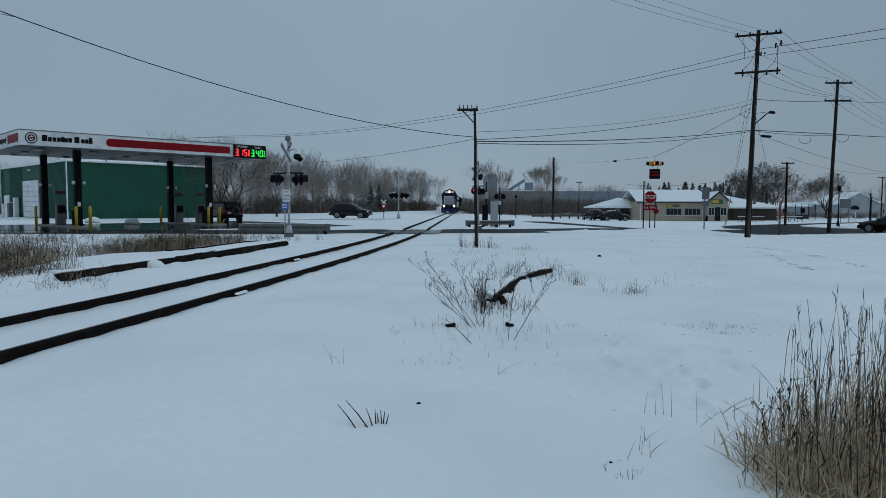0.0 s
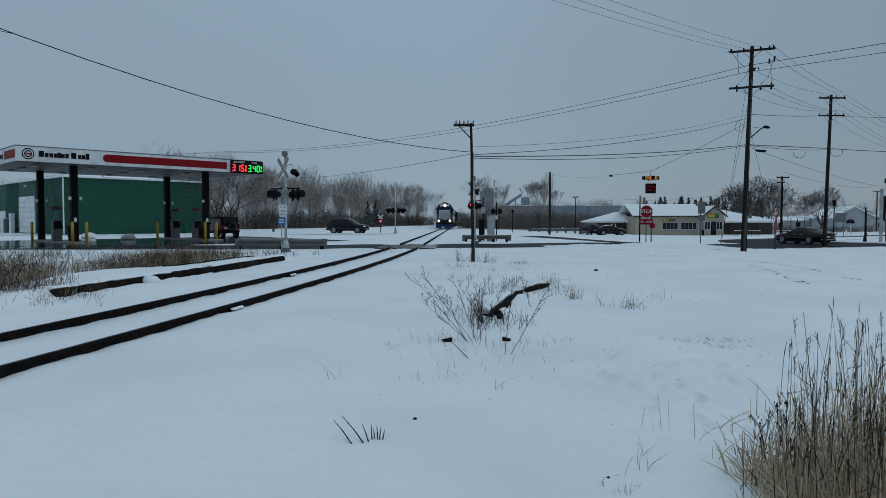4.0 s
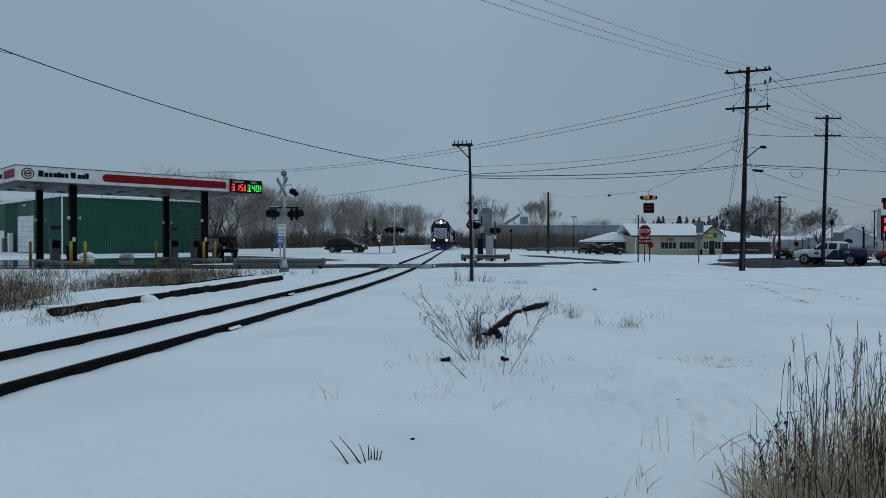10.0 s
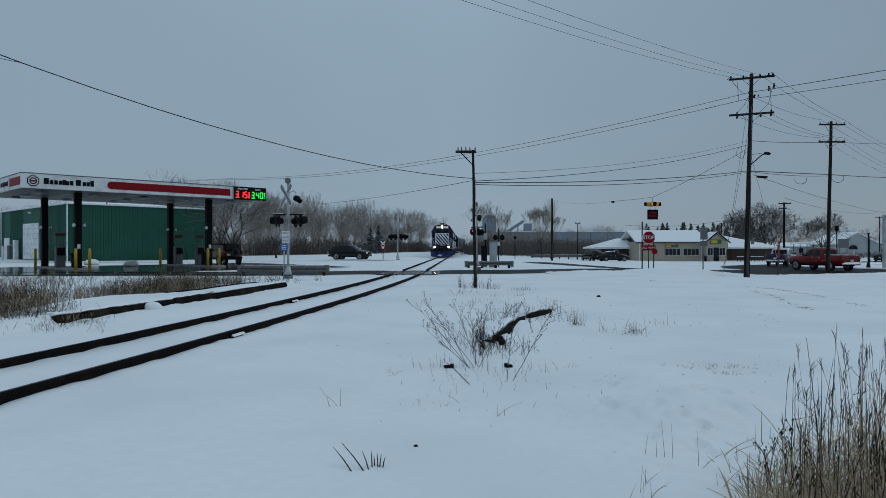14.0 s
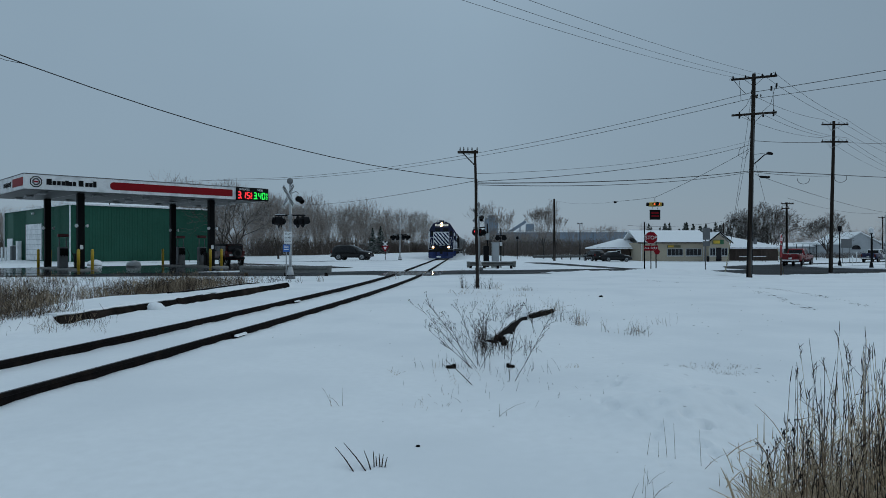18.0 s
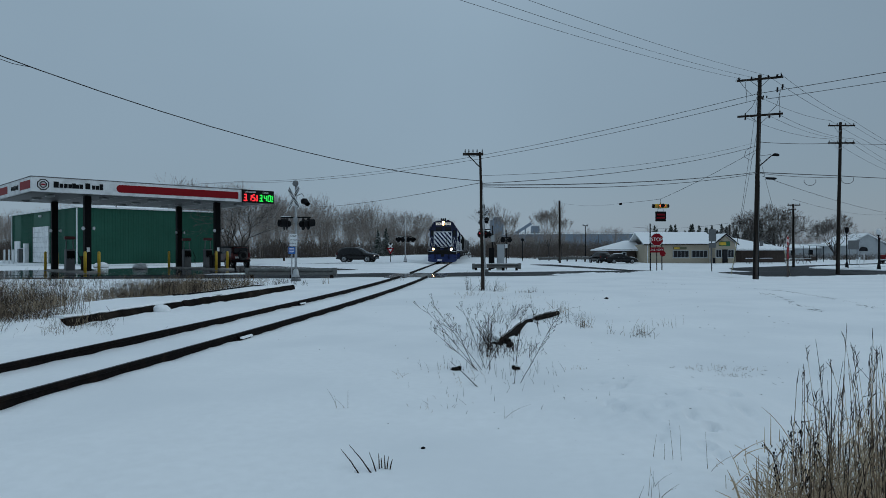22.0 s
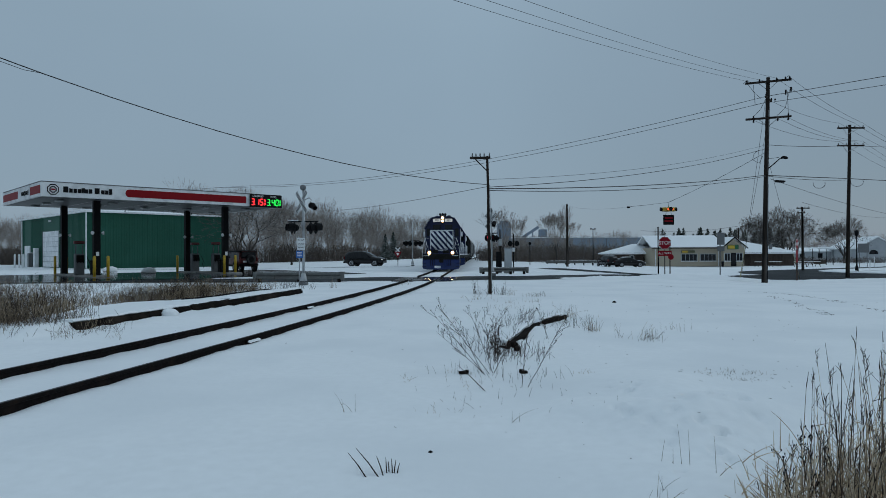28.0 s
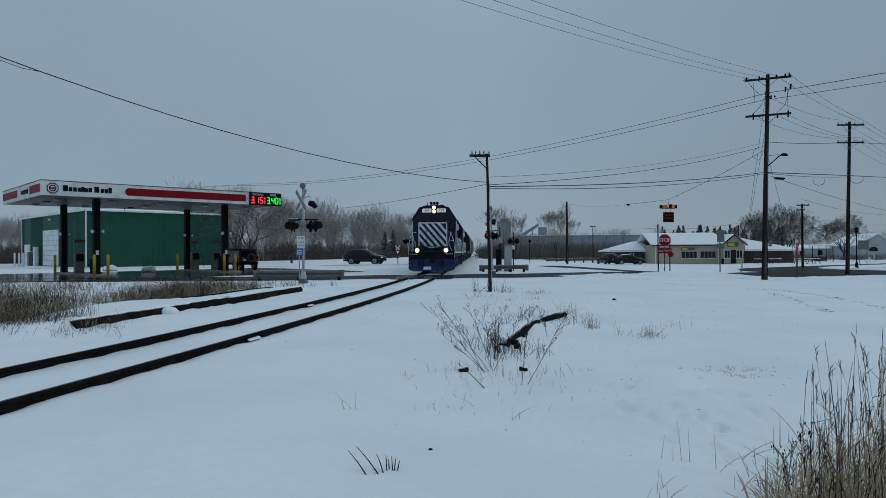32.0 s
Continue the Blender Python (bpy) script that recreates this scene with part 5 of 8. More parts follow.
# ---- houses and far buildings ----
def house(x, y, turn, w, d, eave, ridge, mat, label, windows=2, porch=False):
    t = thing("house", pose(x, y, land(x, y) - 0.1, 0, 0, turn), label, "house", "houses across the street")
    for name, c, s in (("front_wall", (0, 0.1, eave / 2), (w, 0.2, eave)), ("back_wall", (0, d - 0.1, eave / 2), (w, 0.2, eave)), ("side_wall", (-w / 2 + 0.1, d / 2, eave / 2), (0.2, d - 0.4, eave)), ("side_wall", (w / 2 - 0.1, d / 2, eave / 2), (0.2, d - 0.4, eave))):
        part(name, Shape().box(c, s), mat, t)
    gable(t, -w / 2, w / 2, 0, d, eave, ridge, True)
    for sx in (-1, 1):
        part("gable_end", Shape().slab([(0, eave), (d, eave), (d / 2, ridge)], "x", sx * (w / 2 - 0.1) - 0.08, sx * (w / 2 - 0.1) + 0.08), mat, t)
    for i in range(windows):
        window(t, (i + 0.5) / windows * w - w / 2, -0.02, 1.5, 0.9, 1.1, 2)
    if porch:
        part("porch_roof", Shape().box((0, -1.2, eave - 0.3), (w * 0.5, 2.4, 0.2), 0.03), SNOW_CAP, t)
        for q in (-w * 0.22, w * 0.22):
            part("porch_post", Shape().box((q, -2.2, (eave - 0.4) / 2), (0.16, 0.16, eave - 0.4), 0.01), WHITE, t)
    return t


house(84.5, 165, 0, 17.0, 4.4, 2.5, 3.3, SIDING, "low white house with a snowy roof", 4)
chapel = house(98.5, 160, 90, 11, 9.4, 3.0, 5.7, SIDING, "white house with its snowy gable to the street", 3)
part("arched_window", Shape().slab([(4.6, 1.9), (6.6, 1.9), (6.5, 2.4), (6.1, 2.75), (5.6, 2.85), (5.1, 2.75), (4.7, 2.4)], "x", -5.62, -5.50), GLASS_DARK, chapel, "dark arched window")
part("side_wing", Shape().box((-3.6, -2.2, 1.2), (3.6, 4.4, 2.4), 0.02), SIDING, chapel, "low white side wing")
part("wing_roof", Shape().slab([(-4.7, 2.25), (0.2, 3.6), (0.2, 3.85), (-4.9, 2.5)], "x", -5.8, -1.6), SNOW_CAP, chapel, "sloping snowy wing roof")
part("wing_window", Shape().box((-5.42, -1.3, 1.5), (0.06, 0.9, 1.1), 0.01), GLASS_DARK, chapel)
shelter = thing("shelter", pose(64.5, 122, land(64.5, 122)), "small open shelter with a flat snowy roof", "shelter")
part("roof", Shape().box((0, 0, 3.05), (3.0, 2.4, 0.22), 0.05), SNOW_CAP, shelter)
part("fascia", Shape().box((0, -1.18, 2.87), (3.0, 0.06, 0.14), 0.01), WHITE, shelter)
for q in (-1.2, 1.2):
    for w in (-1.1, 1.1):
        part("post", Shape().box((q, w, 1.4), (0.09, 0.09, 2.9), 0.01), BLACK, shelter)
part("back_panel", Shape().box((0, 1.02, 0.55), (2.2, 0.06, 0.7), 0.01), BROWN, shelter)

plant = thing("factory", pose(54, 300, -1.0), "long blue-grey factory hall far across the fields", "building")
part("hall", Shape().box((0, 10, 4.6), (60, 20, 9.4), 0.1), FAR_BLUE, plant)
part("roof", Shape().box((0, 10, 9.4), (60.6, 20.6, 0.35), 0.1), SNOW_CAP, plant)
for i in range(8):
    part("panel_joint", Shape().box((-26 + i * 7.4, -0.03, 4.6), (0.35, 0.1, 9.2)), GREY, plant)
for q in (-20, -8, 9, 20):
    part("dock_door", Shape().box((q, -0.08, 2.2), (3.0, 0.2, 3.2), 0.03), GREY, plant)
elevator = thing("grain_elevator", pose(26, 310, -1.0), "hazy grey grain elevator with a sloping conveyor", "building")
part("tower", Shape().box((-5.0, 0, 8.0), (6.0, 5, 16), 0.1), FAR_BLUE, elevator)
part("headhouse", Shape().box((-5.0, 0, 16.6), (3.4, 3, 1.2), 0.1), FAR_BLUE, elevator)
part("conveyor", Shape().box((0, 0, 0), (11, 1.4, 1.3), 0.1).moved(pose(6.0, 0, 11.4) @ pose(0, 0, 0, 0, -33, 0)), FAR_BLUE, elevator)
part("conveyor_leg", Shape().box((3.0, 0, 4.6), (0.5, 0.5, 9.4)).box((8.0, 0, 6.0), (0.5, 0.5, 12.5)), FAR_BLUE, elevator)
part("second_tower", Shape().box((12.5, 0, 6.6), (3.4, 4, 13.4), 0.1), FAR_BLUE, elevator)
part("side_bin", Shape().tube([(17.5, 0, 0), (17.5, 0, 7.5), (17.5, 0, 9)], [2.4, 2.4, 0.5], 16), FAR_BLUE, elevator)
price_sign = thing("price_pylon", pose(44.6, 68.0, land(44.6, 68)), "tall pylon sign with red price panels", "sign")
part("pylon", Shape().box((-0.62, 0, 2.6), (0.22, 0.3, 5.4), 0.02), ALU, price_sign)
part("panel", Shape().box((0.6, 0, 3.4), (2.2, 0.4, 2.4), 0.03), BLACK, price_sign)
for q in (4.1, 3.3):
    part("digit_bar", Shape().box((0.6, -0.22, q), (1.7, 0.03, 0.5)), RED_LED, price_sign, "red lit digits too small to read")
part("top_ornament", Shape().box((0.3, 0, 5.6), (1.0, 0.3, 0.8), 0.2), SIGN_RED, price_sign, "red and dark ornament on top")
part("ornament_cap", Shape().box((0.0, 0, 6.1), (0.7, 0.25, 0.5), 0.15), BLACK, price_sign)


# ---- train ----
def bogie(parent, y, axles, mat=DARK_FRAME, gap=1.7, r=0.5):
    """A rail truck: side frames, and wheels on axles."""
    n = axles
    b = part("bogie", Shape().box((0, y, 0.62), (2.0, 0.5, 0.3), 0.05), mat, parent, "dark bogie frame")
    for sx in (-1, 1):
        part("side_frame", Shape().slab([(y - gap * n / 2 - 0.2, 0.55), (y - gap * n / 2 + 0.2, 0.86), (y + gap * n / 2 - 0.2, 0.86), (y + gap * n / 2 + 0.2, 0.55), (y + gap * 0.3, 0.38), (y - gap * 0.3, 0.38)], "x", sx * 1.12 - 0.06, sx * 1.12 + 0.06), mat, b)
    for i in range(n):
        q = y + (i - (n - 1) / 2) * gap
        w = Shape().tube([(-0.7, q, r), (0.7, q, r)], 0.08, 10)
        for sx in (-1, 1):
            w.tube([(sx * 0.69, q, r), (sx * 0.72, q, r), (sx * 0.82, q, r)], [r + 0.03, r + 0.02, r], 24)
        part("wheelset", w, RAIL_STEEL, b)


STRIPE_WHITE = material("stripe_white", (0.74, 0.76, 0.80), 0.5, spread=0.06, scale=10, second=(0.58, 0.60, 0.64), coarse=2.5)
PILOT_BLUE = material("bright_blue_pilot", (0.011, 0.026, 0.12), 0.5, spread=0.2, scale=6, spec=0.3, second=(0.02, 0.035, 0.10), coarse=2)


def loco(y0, lead):
    t = thing("locomotive", pose(0, y0, 0), "dark blue diesel locomotive with a white striped nose and bright headlights" if lead else "dark blue diesel locomotive running second in the train", "locomotive", "locomotives")
    L = 20.4
    # pilot and frame
    prof = [(-1.56, 0.95), (1.56, 0.95), (1.52, 0.18), (1.2, 0.10), (-1.2, 0.10), (-1.52, 0.18)]
    k = len(prof)
    pl = Shape()
    pl.add([(x * 0.98, 0.22 - 0.06 * (z < 0.5), z) for x, z in prof] + [(x, 0.50, z) for x, z in prof], [tuple(range(k)), tuple(range(k, 2 * k))] + [(i, (i + 1) % k, k + (i + 1) % k, k + i) for i in range(k)])
    pilot = part("pilot", pl, PILOT_BLUE, t, "bright blue snow plough pilot")
    part("pilot_plate", Shape().box((-0.28, 0.14, 0.31), (0.52, 0.03, 0.2), 0.02), STRIPE_WHITE, pilot, "worn white plate")
    for sx in (-1, 1):
        part("step_well", Shape().box((sx * 1.38, 0.5, 0.6), (0.34, 0.5, 0.75), 0.03), PILOT_BLUE, pilot)
        for q in (0.35, 0.62, 0.9):
            part("step", Shape().box((sx * 1.42, 0.28, q), (0.30, 0.22, 0.03), 0.005), DARK_FRAME, pilot)
    part("coupler", Shape().box((0, 0.0, 0.84), (0.26, 0.6, 0.28), 0.05).box((0.06, -0.30, 0.84), (0.34, 0.16, 0.32), 0.05), DARK_FRAME, t)
    for q in (-0.85, -0.7, -0.55, 0.5, 0.65, 0.8):
        part("air_hose", Shape().tube([(q, 0.2, 0.98), (q * 1.02, 0.06, 0.8), (q * 1.02, 0.05, 0.5), (q, 0.1, 0.42)], 0.025, 6), BLACK, t)
    part("end_sill", Shape().box((0, 0.36, 1.16), (3.06, 0.36, 0.46), 0.03), DARK_FRAME, t)
    part("underframe", Shape().box((0, L / 2, 1.18), (2.9, L - 0.8, 0.36), 0.02), DARK_FRAME, t)
    part("walkway", Shape().box((0, L / 2, 1.41), (3.1, L - 0.5, 0.07), 0.01), LOCO_BLUE, t)
    for sx in (-1, 1):
        part("sill_stripe", Shape().box((sx * 1.556, L / 2, 1.36), (0.012, L - 1.2, 0.1)), STRIPE_WHITE, t)
    part("fuel_tank", Shape().box((0, L / 2, 0.68), (2.6, 5.2, 0.72), 0.15), DARK_FRAME, t)
    bogie(t, 4.4, 3)
    bogie(t, L - 4.2, 3)
    # nose with stripes
    nose_o = [(-1.02, 1.45), (1.02, 1.45), (1.02, 3.28), (0.88, 3.44), (-0.88, 3.44), (-1.02, 3.28)]
    part("nose", Shape().slab(nose_o, "y", 1.62, 3.3), LOCO_BLUE, t)
    panel = part("nose_panel", Shape().box((0, 1.605, 2.50), (1.96, 0.02, 1.84), 0.02), LOCO_BLUE, t, "nose panel with white diagonal stripes")
    frame_s = Shape()
    for c, s in (((0, 1.585, 3.40), (1.98, 0.02, 0.09)), ((-0.96, 1.585, 2.62), (0.07, 0.02, 1.62)), ((0.96, 1.585, 2.62), (0.07, 0.02, 1.62))):
        frame_s.box(c, s)
    part("nose_border", frame_s, STRIPE_WHITE, panel)
    # diagonal stripes from upper left to lower right, clipped to the panel
    lo, hi, lft, rgt = 1.78, 3.36, -0.925, 0.925
    for i in range(9):
        base = -2.35 + i * 0.44
        pts = []
        for off in (0.0, 0.225):
            x_top, x_bot = base + off, base + off + (hi - lo) * 0.86
            a, b = (x_top, hi), (x_bot, lo)
            if b[0] <= lft or a[0] >= rgt:
                pts = []
                break
            g = (lo - hi) / (x_bot - x_top)
            if a[0] < lft:
                a = (lft, hi + g * (lft - x_top))
            if b[0] > rgt:
                b = (rgt, hi + g * (rgt - x_top))
            pts.append((a, b))
        if len(pts) == 2:
            (a0, b0), (a1, b1) = pts
            out = [a0, b0]
            if b0[1] == lo and b1[0] == rgt and b1[1] > lo:
                out.append((rgt, lo))
            out += [b1, a1]
            if a0[0] == lft and a1[1] == hi and a0[1] < hi:
                out.append((lft, hi))
            part("stripe", Shape().slab(out, "y", 1.578, 1.592), STRIPE_WHITE, panel)
    part("nose_foot", Shape().box((0.0, 1.585, 1.72), (0.9, 0.02, 0.07)), STRIPE_WHITE, panel)
    for q in (-0.42, 0.42):
        part("grab_iron", Shape().tube([(q, 1.56, 2.0), (q, 1.5, 2.0), (q, 1.5, 2.9), (q, 1.56, 2.9)], 0.016, 6), BLACK, panel)
    # cab
    cab_o = [(-1.52, 1.45), (1.52, 1.45), (1.55, 3.72), (1.02, 4.52), (0.6, 4.66), (-0.6, 4.66), (-1.02, 4.52), (-1.55, 3.72)]
    cab = part("cab", Shape().slab(cab_o, "y", 3.2, 5.7), LOCO_BLUE, t, "dark blue cab")
    part("cab_roof", Shape().slab([(-1.62, 3.70), (-1.07, 4.56), (-0.6, 4.71), (0.6, 4.71), (1.07, 4.56), (1.62, 3.70), (1.58, 3.66), (1.03, 4.51), (0.6, 4.655), (-0.6, 4.655), (-1.03, 4.51), (-1.58, 3.66)], "y", 3.0, 5.9), LOCO_BLUE, cab)
    for sx in (-1, 1):
        part("windscreen", Shape().box((sx * 0.52, 3.18, 3.76), (0.66, 0.05, 0.42), 0.03), GLASS_DARK, cab)
        part("corner_window", Shape().box((sx * 1.24, 3.18, 3.30), (0.30, 0.05, 0.66), 0.03), GLASS_DARK, cab)
        part("side_window", Shape().box((sx * 1.545, 4.5, 3.2), (0.04, 1.3, 0.7), 0.02), GLASS_DARK, cab)
        nb = part("number_board", Shape().box((sx * 0.52, 3.14, 4.35), (0.66, 0.12, 0.28), 0.04), NUMBER_GLOW if lead else STRIPE_WHITE, cab, "lit white number board with dark digits" if lead else "white number board with dark digits")
        words("399", 0.24, BLACK, nb, pose(sx * 0.52, 3.075, 4.345))
        part("sun_visor", Shape().box((sx * 1.6, 4.5, 3.66), (0.2, 1.4, 0.04), 0.01), LOCO_BLUE, cab)
        part("mirror", Shape().box((sx * 1.66, 3.5, 3.15), (0.14, 0.06, 0.42), 0.01), STRIPE_WHITE, cab)
    hl = part("headlight_case", Shape().box((0, 3.1, 4.42), (0.30, 0.2, 0.56), 0.06), LOCO_BLUE, cab)
    for q in (4.28, 4.55):
        # on the lead unit this wider disc glows as the headlight's painted halo
        part("lamp_ring", Shape().disc((0, 2.992, q), 0.135, "y", 0.03, 20), WARM_HALO if lead else GREY, hl)
        part("headlight", Shape().disc((0, 2.985, q), 0.09, "y", 0.03, 20), HEADLIGHT if lead else WHITE, hl, "lit headlight")
    horn = part("horn", Shape().box((0, 3.7, 4.76), (0.5, 0.1, 0.1), 0.03), BLACK, cab)
    for q in (-0.22, 0.0, 0.22):
        part("horn_bell", Shape().tube([(q, 3.8, 4.88), (q, 3.4, 4.88), (q, 3.3, 4.88)], [0.03, 0.06, 0.11], 12), BLACK, horn)
    part("antenna", Shape().box((0.5, 4.4, 4.78), (0.3, 0.3, 0.12), 0.03).tube([(-0.55, 4.2, 4.7), (-0.55, 4.2, 5.0)], 0.02, 6), BLACK, cab)
    # ditch lights
    for sx in (-1, 1):
        dc = part("ditch_light_case", Shape().tube([(sx * 0.97, 0.36, 1.5), (sx * 0.97, 0.20, 1.5)], [0.13, 0.17], 18), BLACK, t)
        # same added halo disc behind each lit ditch light
        part("lamp_ring", Shape().disc((sx * 0.97, 0.195, 1.5), 0.155, "y", 0.03, 20), WARM_HALO if lead else GREY, dc)
        part("ditch_light", Shape().disc((sx * 0.97, 0.185, 1.5), 0.10, "y", 0.03, 20), DITCH if lead else WHITE, dc, "lit warm ditch light")
    # hand rails of the front platform
    for sx in (-1, 1):
        hr = Shape()
        hr.tube([(sx * 1.52, 0.30, 0.95), (sx * 1.56, 0.26, 1.5), (sx * 1.50, 0.28, 2.1), (sx * 1.30, 0.30, 2.72), (sx * 1.02, 0.32, 2.72)], 0.016, 8)
        hr.tube([(sx * 1.30, 0.30, 2.72), (sx * 1.16, 0.32, 2.0), (sx * 1.36, 0.32, 1.45)], 0.016, 8)
        hr.tube([(sx * 1.48, 0.29, 2.15), (sx * 1.12, 0.32, 2.15), (sx * 1.05, 0.32, 1.45)], 0.013, 8)
        part("hand_rail", hr, STRIPE_WHITE, t, "white front hand rail")
        gr = Shape().tube([(sx * 0.88, 0.33, 1.2), (sx * 0.95, 0.18, 1.25), (sx * 1.45, 0.18, 1.25), (sx * 1.5, 0.33, 1.2)], 0.02, 8)
        part("grab_iron", gr, STRIPE_WHITE, t)
        up = Shape().tube([(sx * 1.5, 3.1, 1.45), (sx * 1.55, 2.9, 2.4), (sx * 1.57, 3.15, 3.2), (sx * 1.57, 3.18, 3.55)], 0.022, 8)
        part("cab_grab_iron", up, STRIPE_WHITE, t)
        lr = Shape().tube([(sx * 1.5, 6.2, 2.45), (sx * 1.5, L - 0.9, 2.45)], 0.02, 6)
        for i in range(8):
            lr.tube([(sx * 1.5, 6.2 + i * (L - 7.2) / 7, 1.42), (sx * 1.5, 6.2 + i * (L - 7.2) / 7, 2.45)], 0.018, 6)
        part("side_hand_rail", lr, STRIPE_WHITE, t)
    part("mu_chain", Shape().tube([(-1.0, 0.3, 2.1), (-0.5, 0.28, 1.86), (0, 0.27, 1.78), (0.5, 0.28, 1.86), (1.0, 0.3, 2.1)], 0.012, 6), DARK_FRAME, t)
    part("front_equipment", Shape().box((-0.45, 0.42, 1.58), (0.4, 0.2, 0.35), 0.04).box((0.4, 0.42, 1.56), (0.5, 0.2, 0.3), 0.04), DARK_FRAME, t)
    # long hood
    hood = part("long_hood", Shape().slab([(-0.92, 1.45), (0.92, 1.45), (0.92, 4.1), (0.72, 4.36), (-0.72, 4.36), (-0.92, 4.1)], "y", 5.7, L - 1.2), LOCO_BLUE, t, "dark blue engine hood")
    for i in range(9):
        for sx in (-1, 1):
            part("hood_door", Shape().box((sx * 0.93, 6.6 + i * 1.3, 2.6), (0.04, 1.15, 1.9), 0.015), LOCO_BLUE, hood)
    for sx in (-1, 1):
        part("radiator_grille", Shape().box((sx * 1.0, L - 4.6, 3.6), (0.3, 4.2, 0.9), 0.04), DARK_FRAME, hood)
        part("blower_duct", Shape().box((sx * 1.1, 6.8, 2.2), (0.4, 1.6, 1.4), 0.06), LOCO_BLUE, hood)
    for q in (8.0, 11.0, 14.2, 16.0, 17.8):
        part("roof_fan", Shape().tube([(0, q, 4.3), (0, q, 4.5), (0, q, 4.52)], [0.62, 0.62, 0.5], 20), DARK_FRAME, hood)
    part("exhaust_stack", Shape().box((0, 9.6, 4.5), (0.5, 0.8, 0.35), 0.04), BLACK, hood)
    return t


locomotive = loco(60, True)
second_loco = loco(82, False)
TRAIN = [(locomotive, 0.0), (second_loco, 21.3)]


def freight_car(y0, label, mat, L=15.4, h=4.2, hopper=False):
    t = thing("freight_car", pose(0, y0, 0), label, "railway wagon", "freight cars")
    if hopper:
        part("body", Shape().slab([(-1.0, 1.1), (1.0, 1.1), (1.55, 1.9), (1.55, h - 0.25), (-1.55, h - 0.25), (-1.55, 1.9)], "y", 1.0, L - 1.0), mat, t)
        part("roof", Shape().slab([(-1.58, h - 0.25), (1.58, h - 0.25), (0.9, h), (-0.9, h)], "y", 0.8, L - 0.8), mat, t)
    else:
        part("body", Shape().box((0, L / 2, (h + 1.0) / 2), (3.0, L - 1.0, h - 1.0), 0.04), mat, t)
        part("roof", Shape().slab([(-1.54, h), (1.54, h), (1.2, h + 0.18), (-1.2, h + 0.18)], "y", 0.4, L - 0.4), ALU, t)
    for i in range(9):
        for sx in (-1, 1):
            part("side_rib", Shape().box((sx * 1.56, 1.2 + i * (L - 2.4) / 8, 2.6), (0.1, 0.1, h - 1.9), 0.01), mat, t)
    lad = Shape()
    for q in (-1.3, -0.9):
        lad.tube([(q, 0.42, 1.0), (q, 0.42, h)], 0.025, 6)
    for i in range(8):
        lad.tube([(-1.3, 0.42, 1.2 + i * 0.4), (-0.9, 0.42, 1.2 + i * 0.4)], 0.02, 6)
    part("ladder", lad, ALU, t)
    part("underframe", Shape().box((0, L / 2, 0.95), (2.4, L - 0.2, 0.3), 0.02), DARK_FRAME, t)
    part("coupler", Shape().box((0, -0.1, 0.84), (0.26, 0.6, 0.28), 0.05), DARK_FRAME, t)
    bogie(t, 2.2, 2)
    bogie(t, L - 2.2, 2)
    return t


PALE_CAR = material("pale_grey_wagon", (0.30, 0.31, 0.32), 0.7, spread=0.15, scale=3, second=(0.2, 0.19, 0.18))
off = 42.6
for i in range(6):
    lab, mat, hop = ("black covered hopper wagon behind the locomotives", DARK_FRAME, True) if i < 2 else (("grey covered hopper wagon with snow dusting", PALE_CAR, True), ("dark grey box wagon with ribbed sides", GREY, False))[i % 2]
    TRAIN.append((freight_car(130 + off, lab, mat, hopper=hop), off))
    off += 16.3


# ---- road vehicles: local x runs forward, wheels on z = 0 ----
def wheel(parent, x, y, r, mat_rim=ALU):
    """A wheel that can turn about its own axle."""
    t = part("wheel", Shape().tube([(0, -0.11, 0), (0, -0.085, 0), (0, 0.085, 0), (0, 0.11, 0)], [r * 0.93, r, r, r * 0.93], 22), RUBBER, parent, "dark tyre on a silver rim")
    t.location = (x, y, r)
    for sy in (-1, 1):
        rim = Shape().disc((0, sy * 0.105, 0), r * 0.62, "y", 0.03, 18)
        part("rim", rim, mat_rim, t)
        sp = Shape()
        for i in range(5):
            a = 2 * math.pi * i / 5
            sp.box((0, 0, 0), (r * 0.5, 0.012, r * 0.13), 0.004, m=Matrix.Translation((math.cos(a) * r * 0.32, sy * 0.124, math.sin(a) * r * 0.32)) @ Matrix.Rotation(-a, 4, "Y"))
        part("spokes", sp, BLACK, t)
    return t


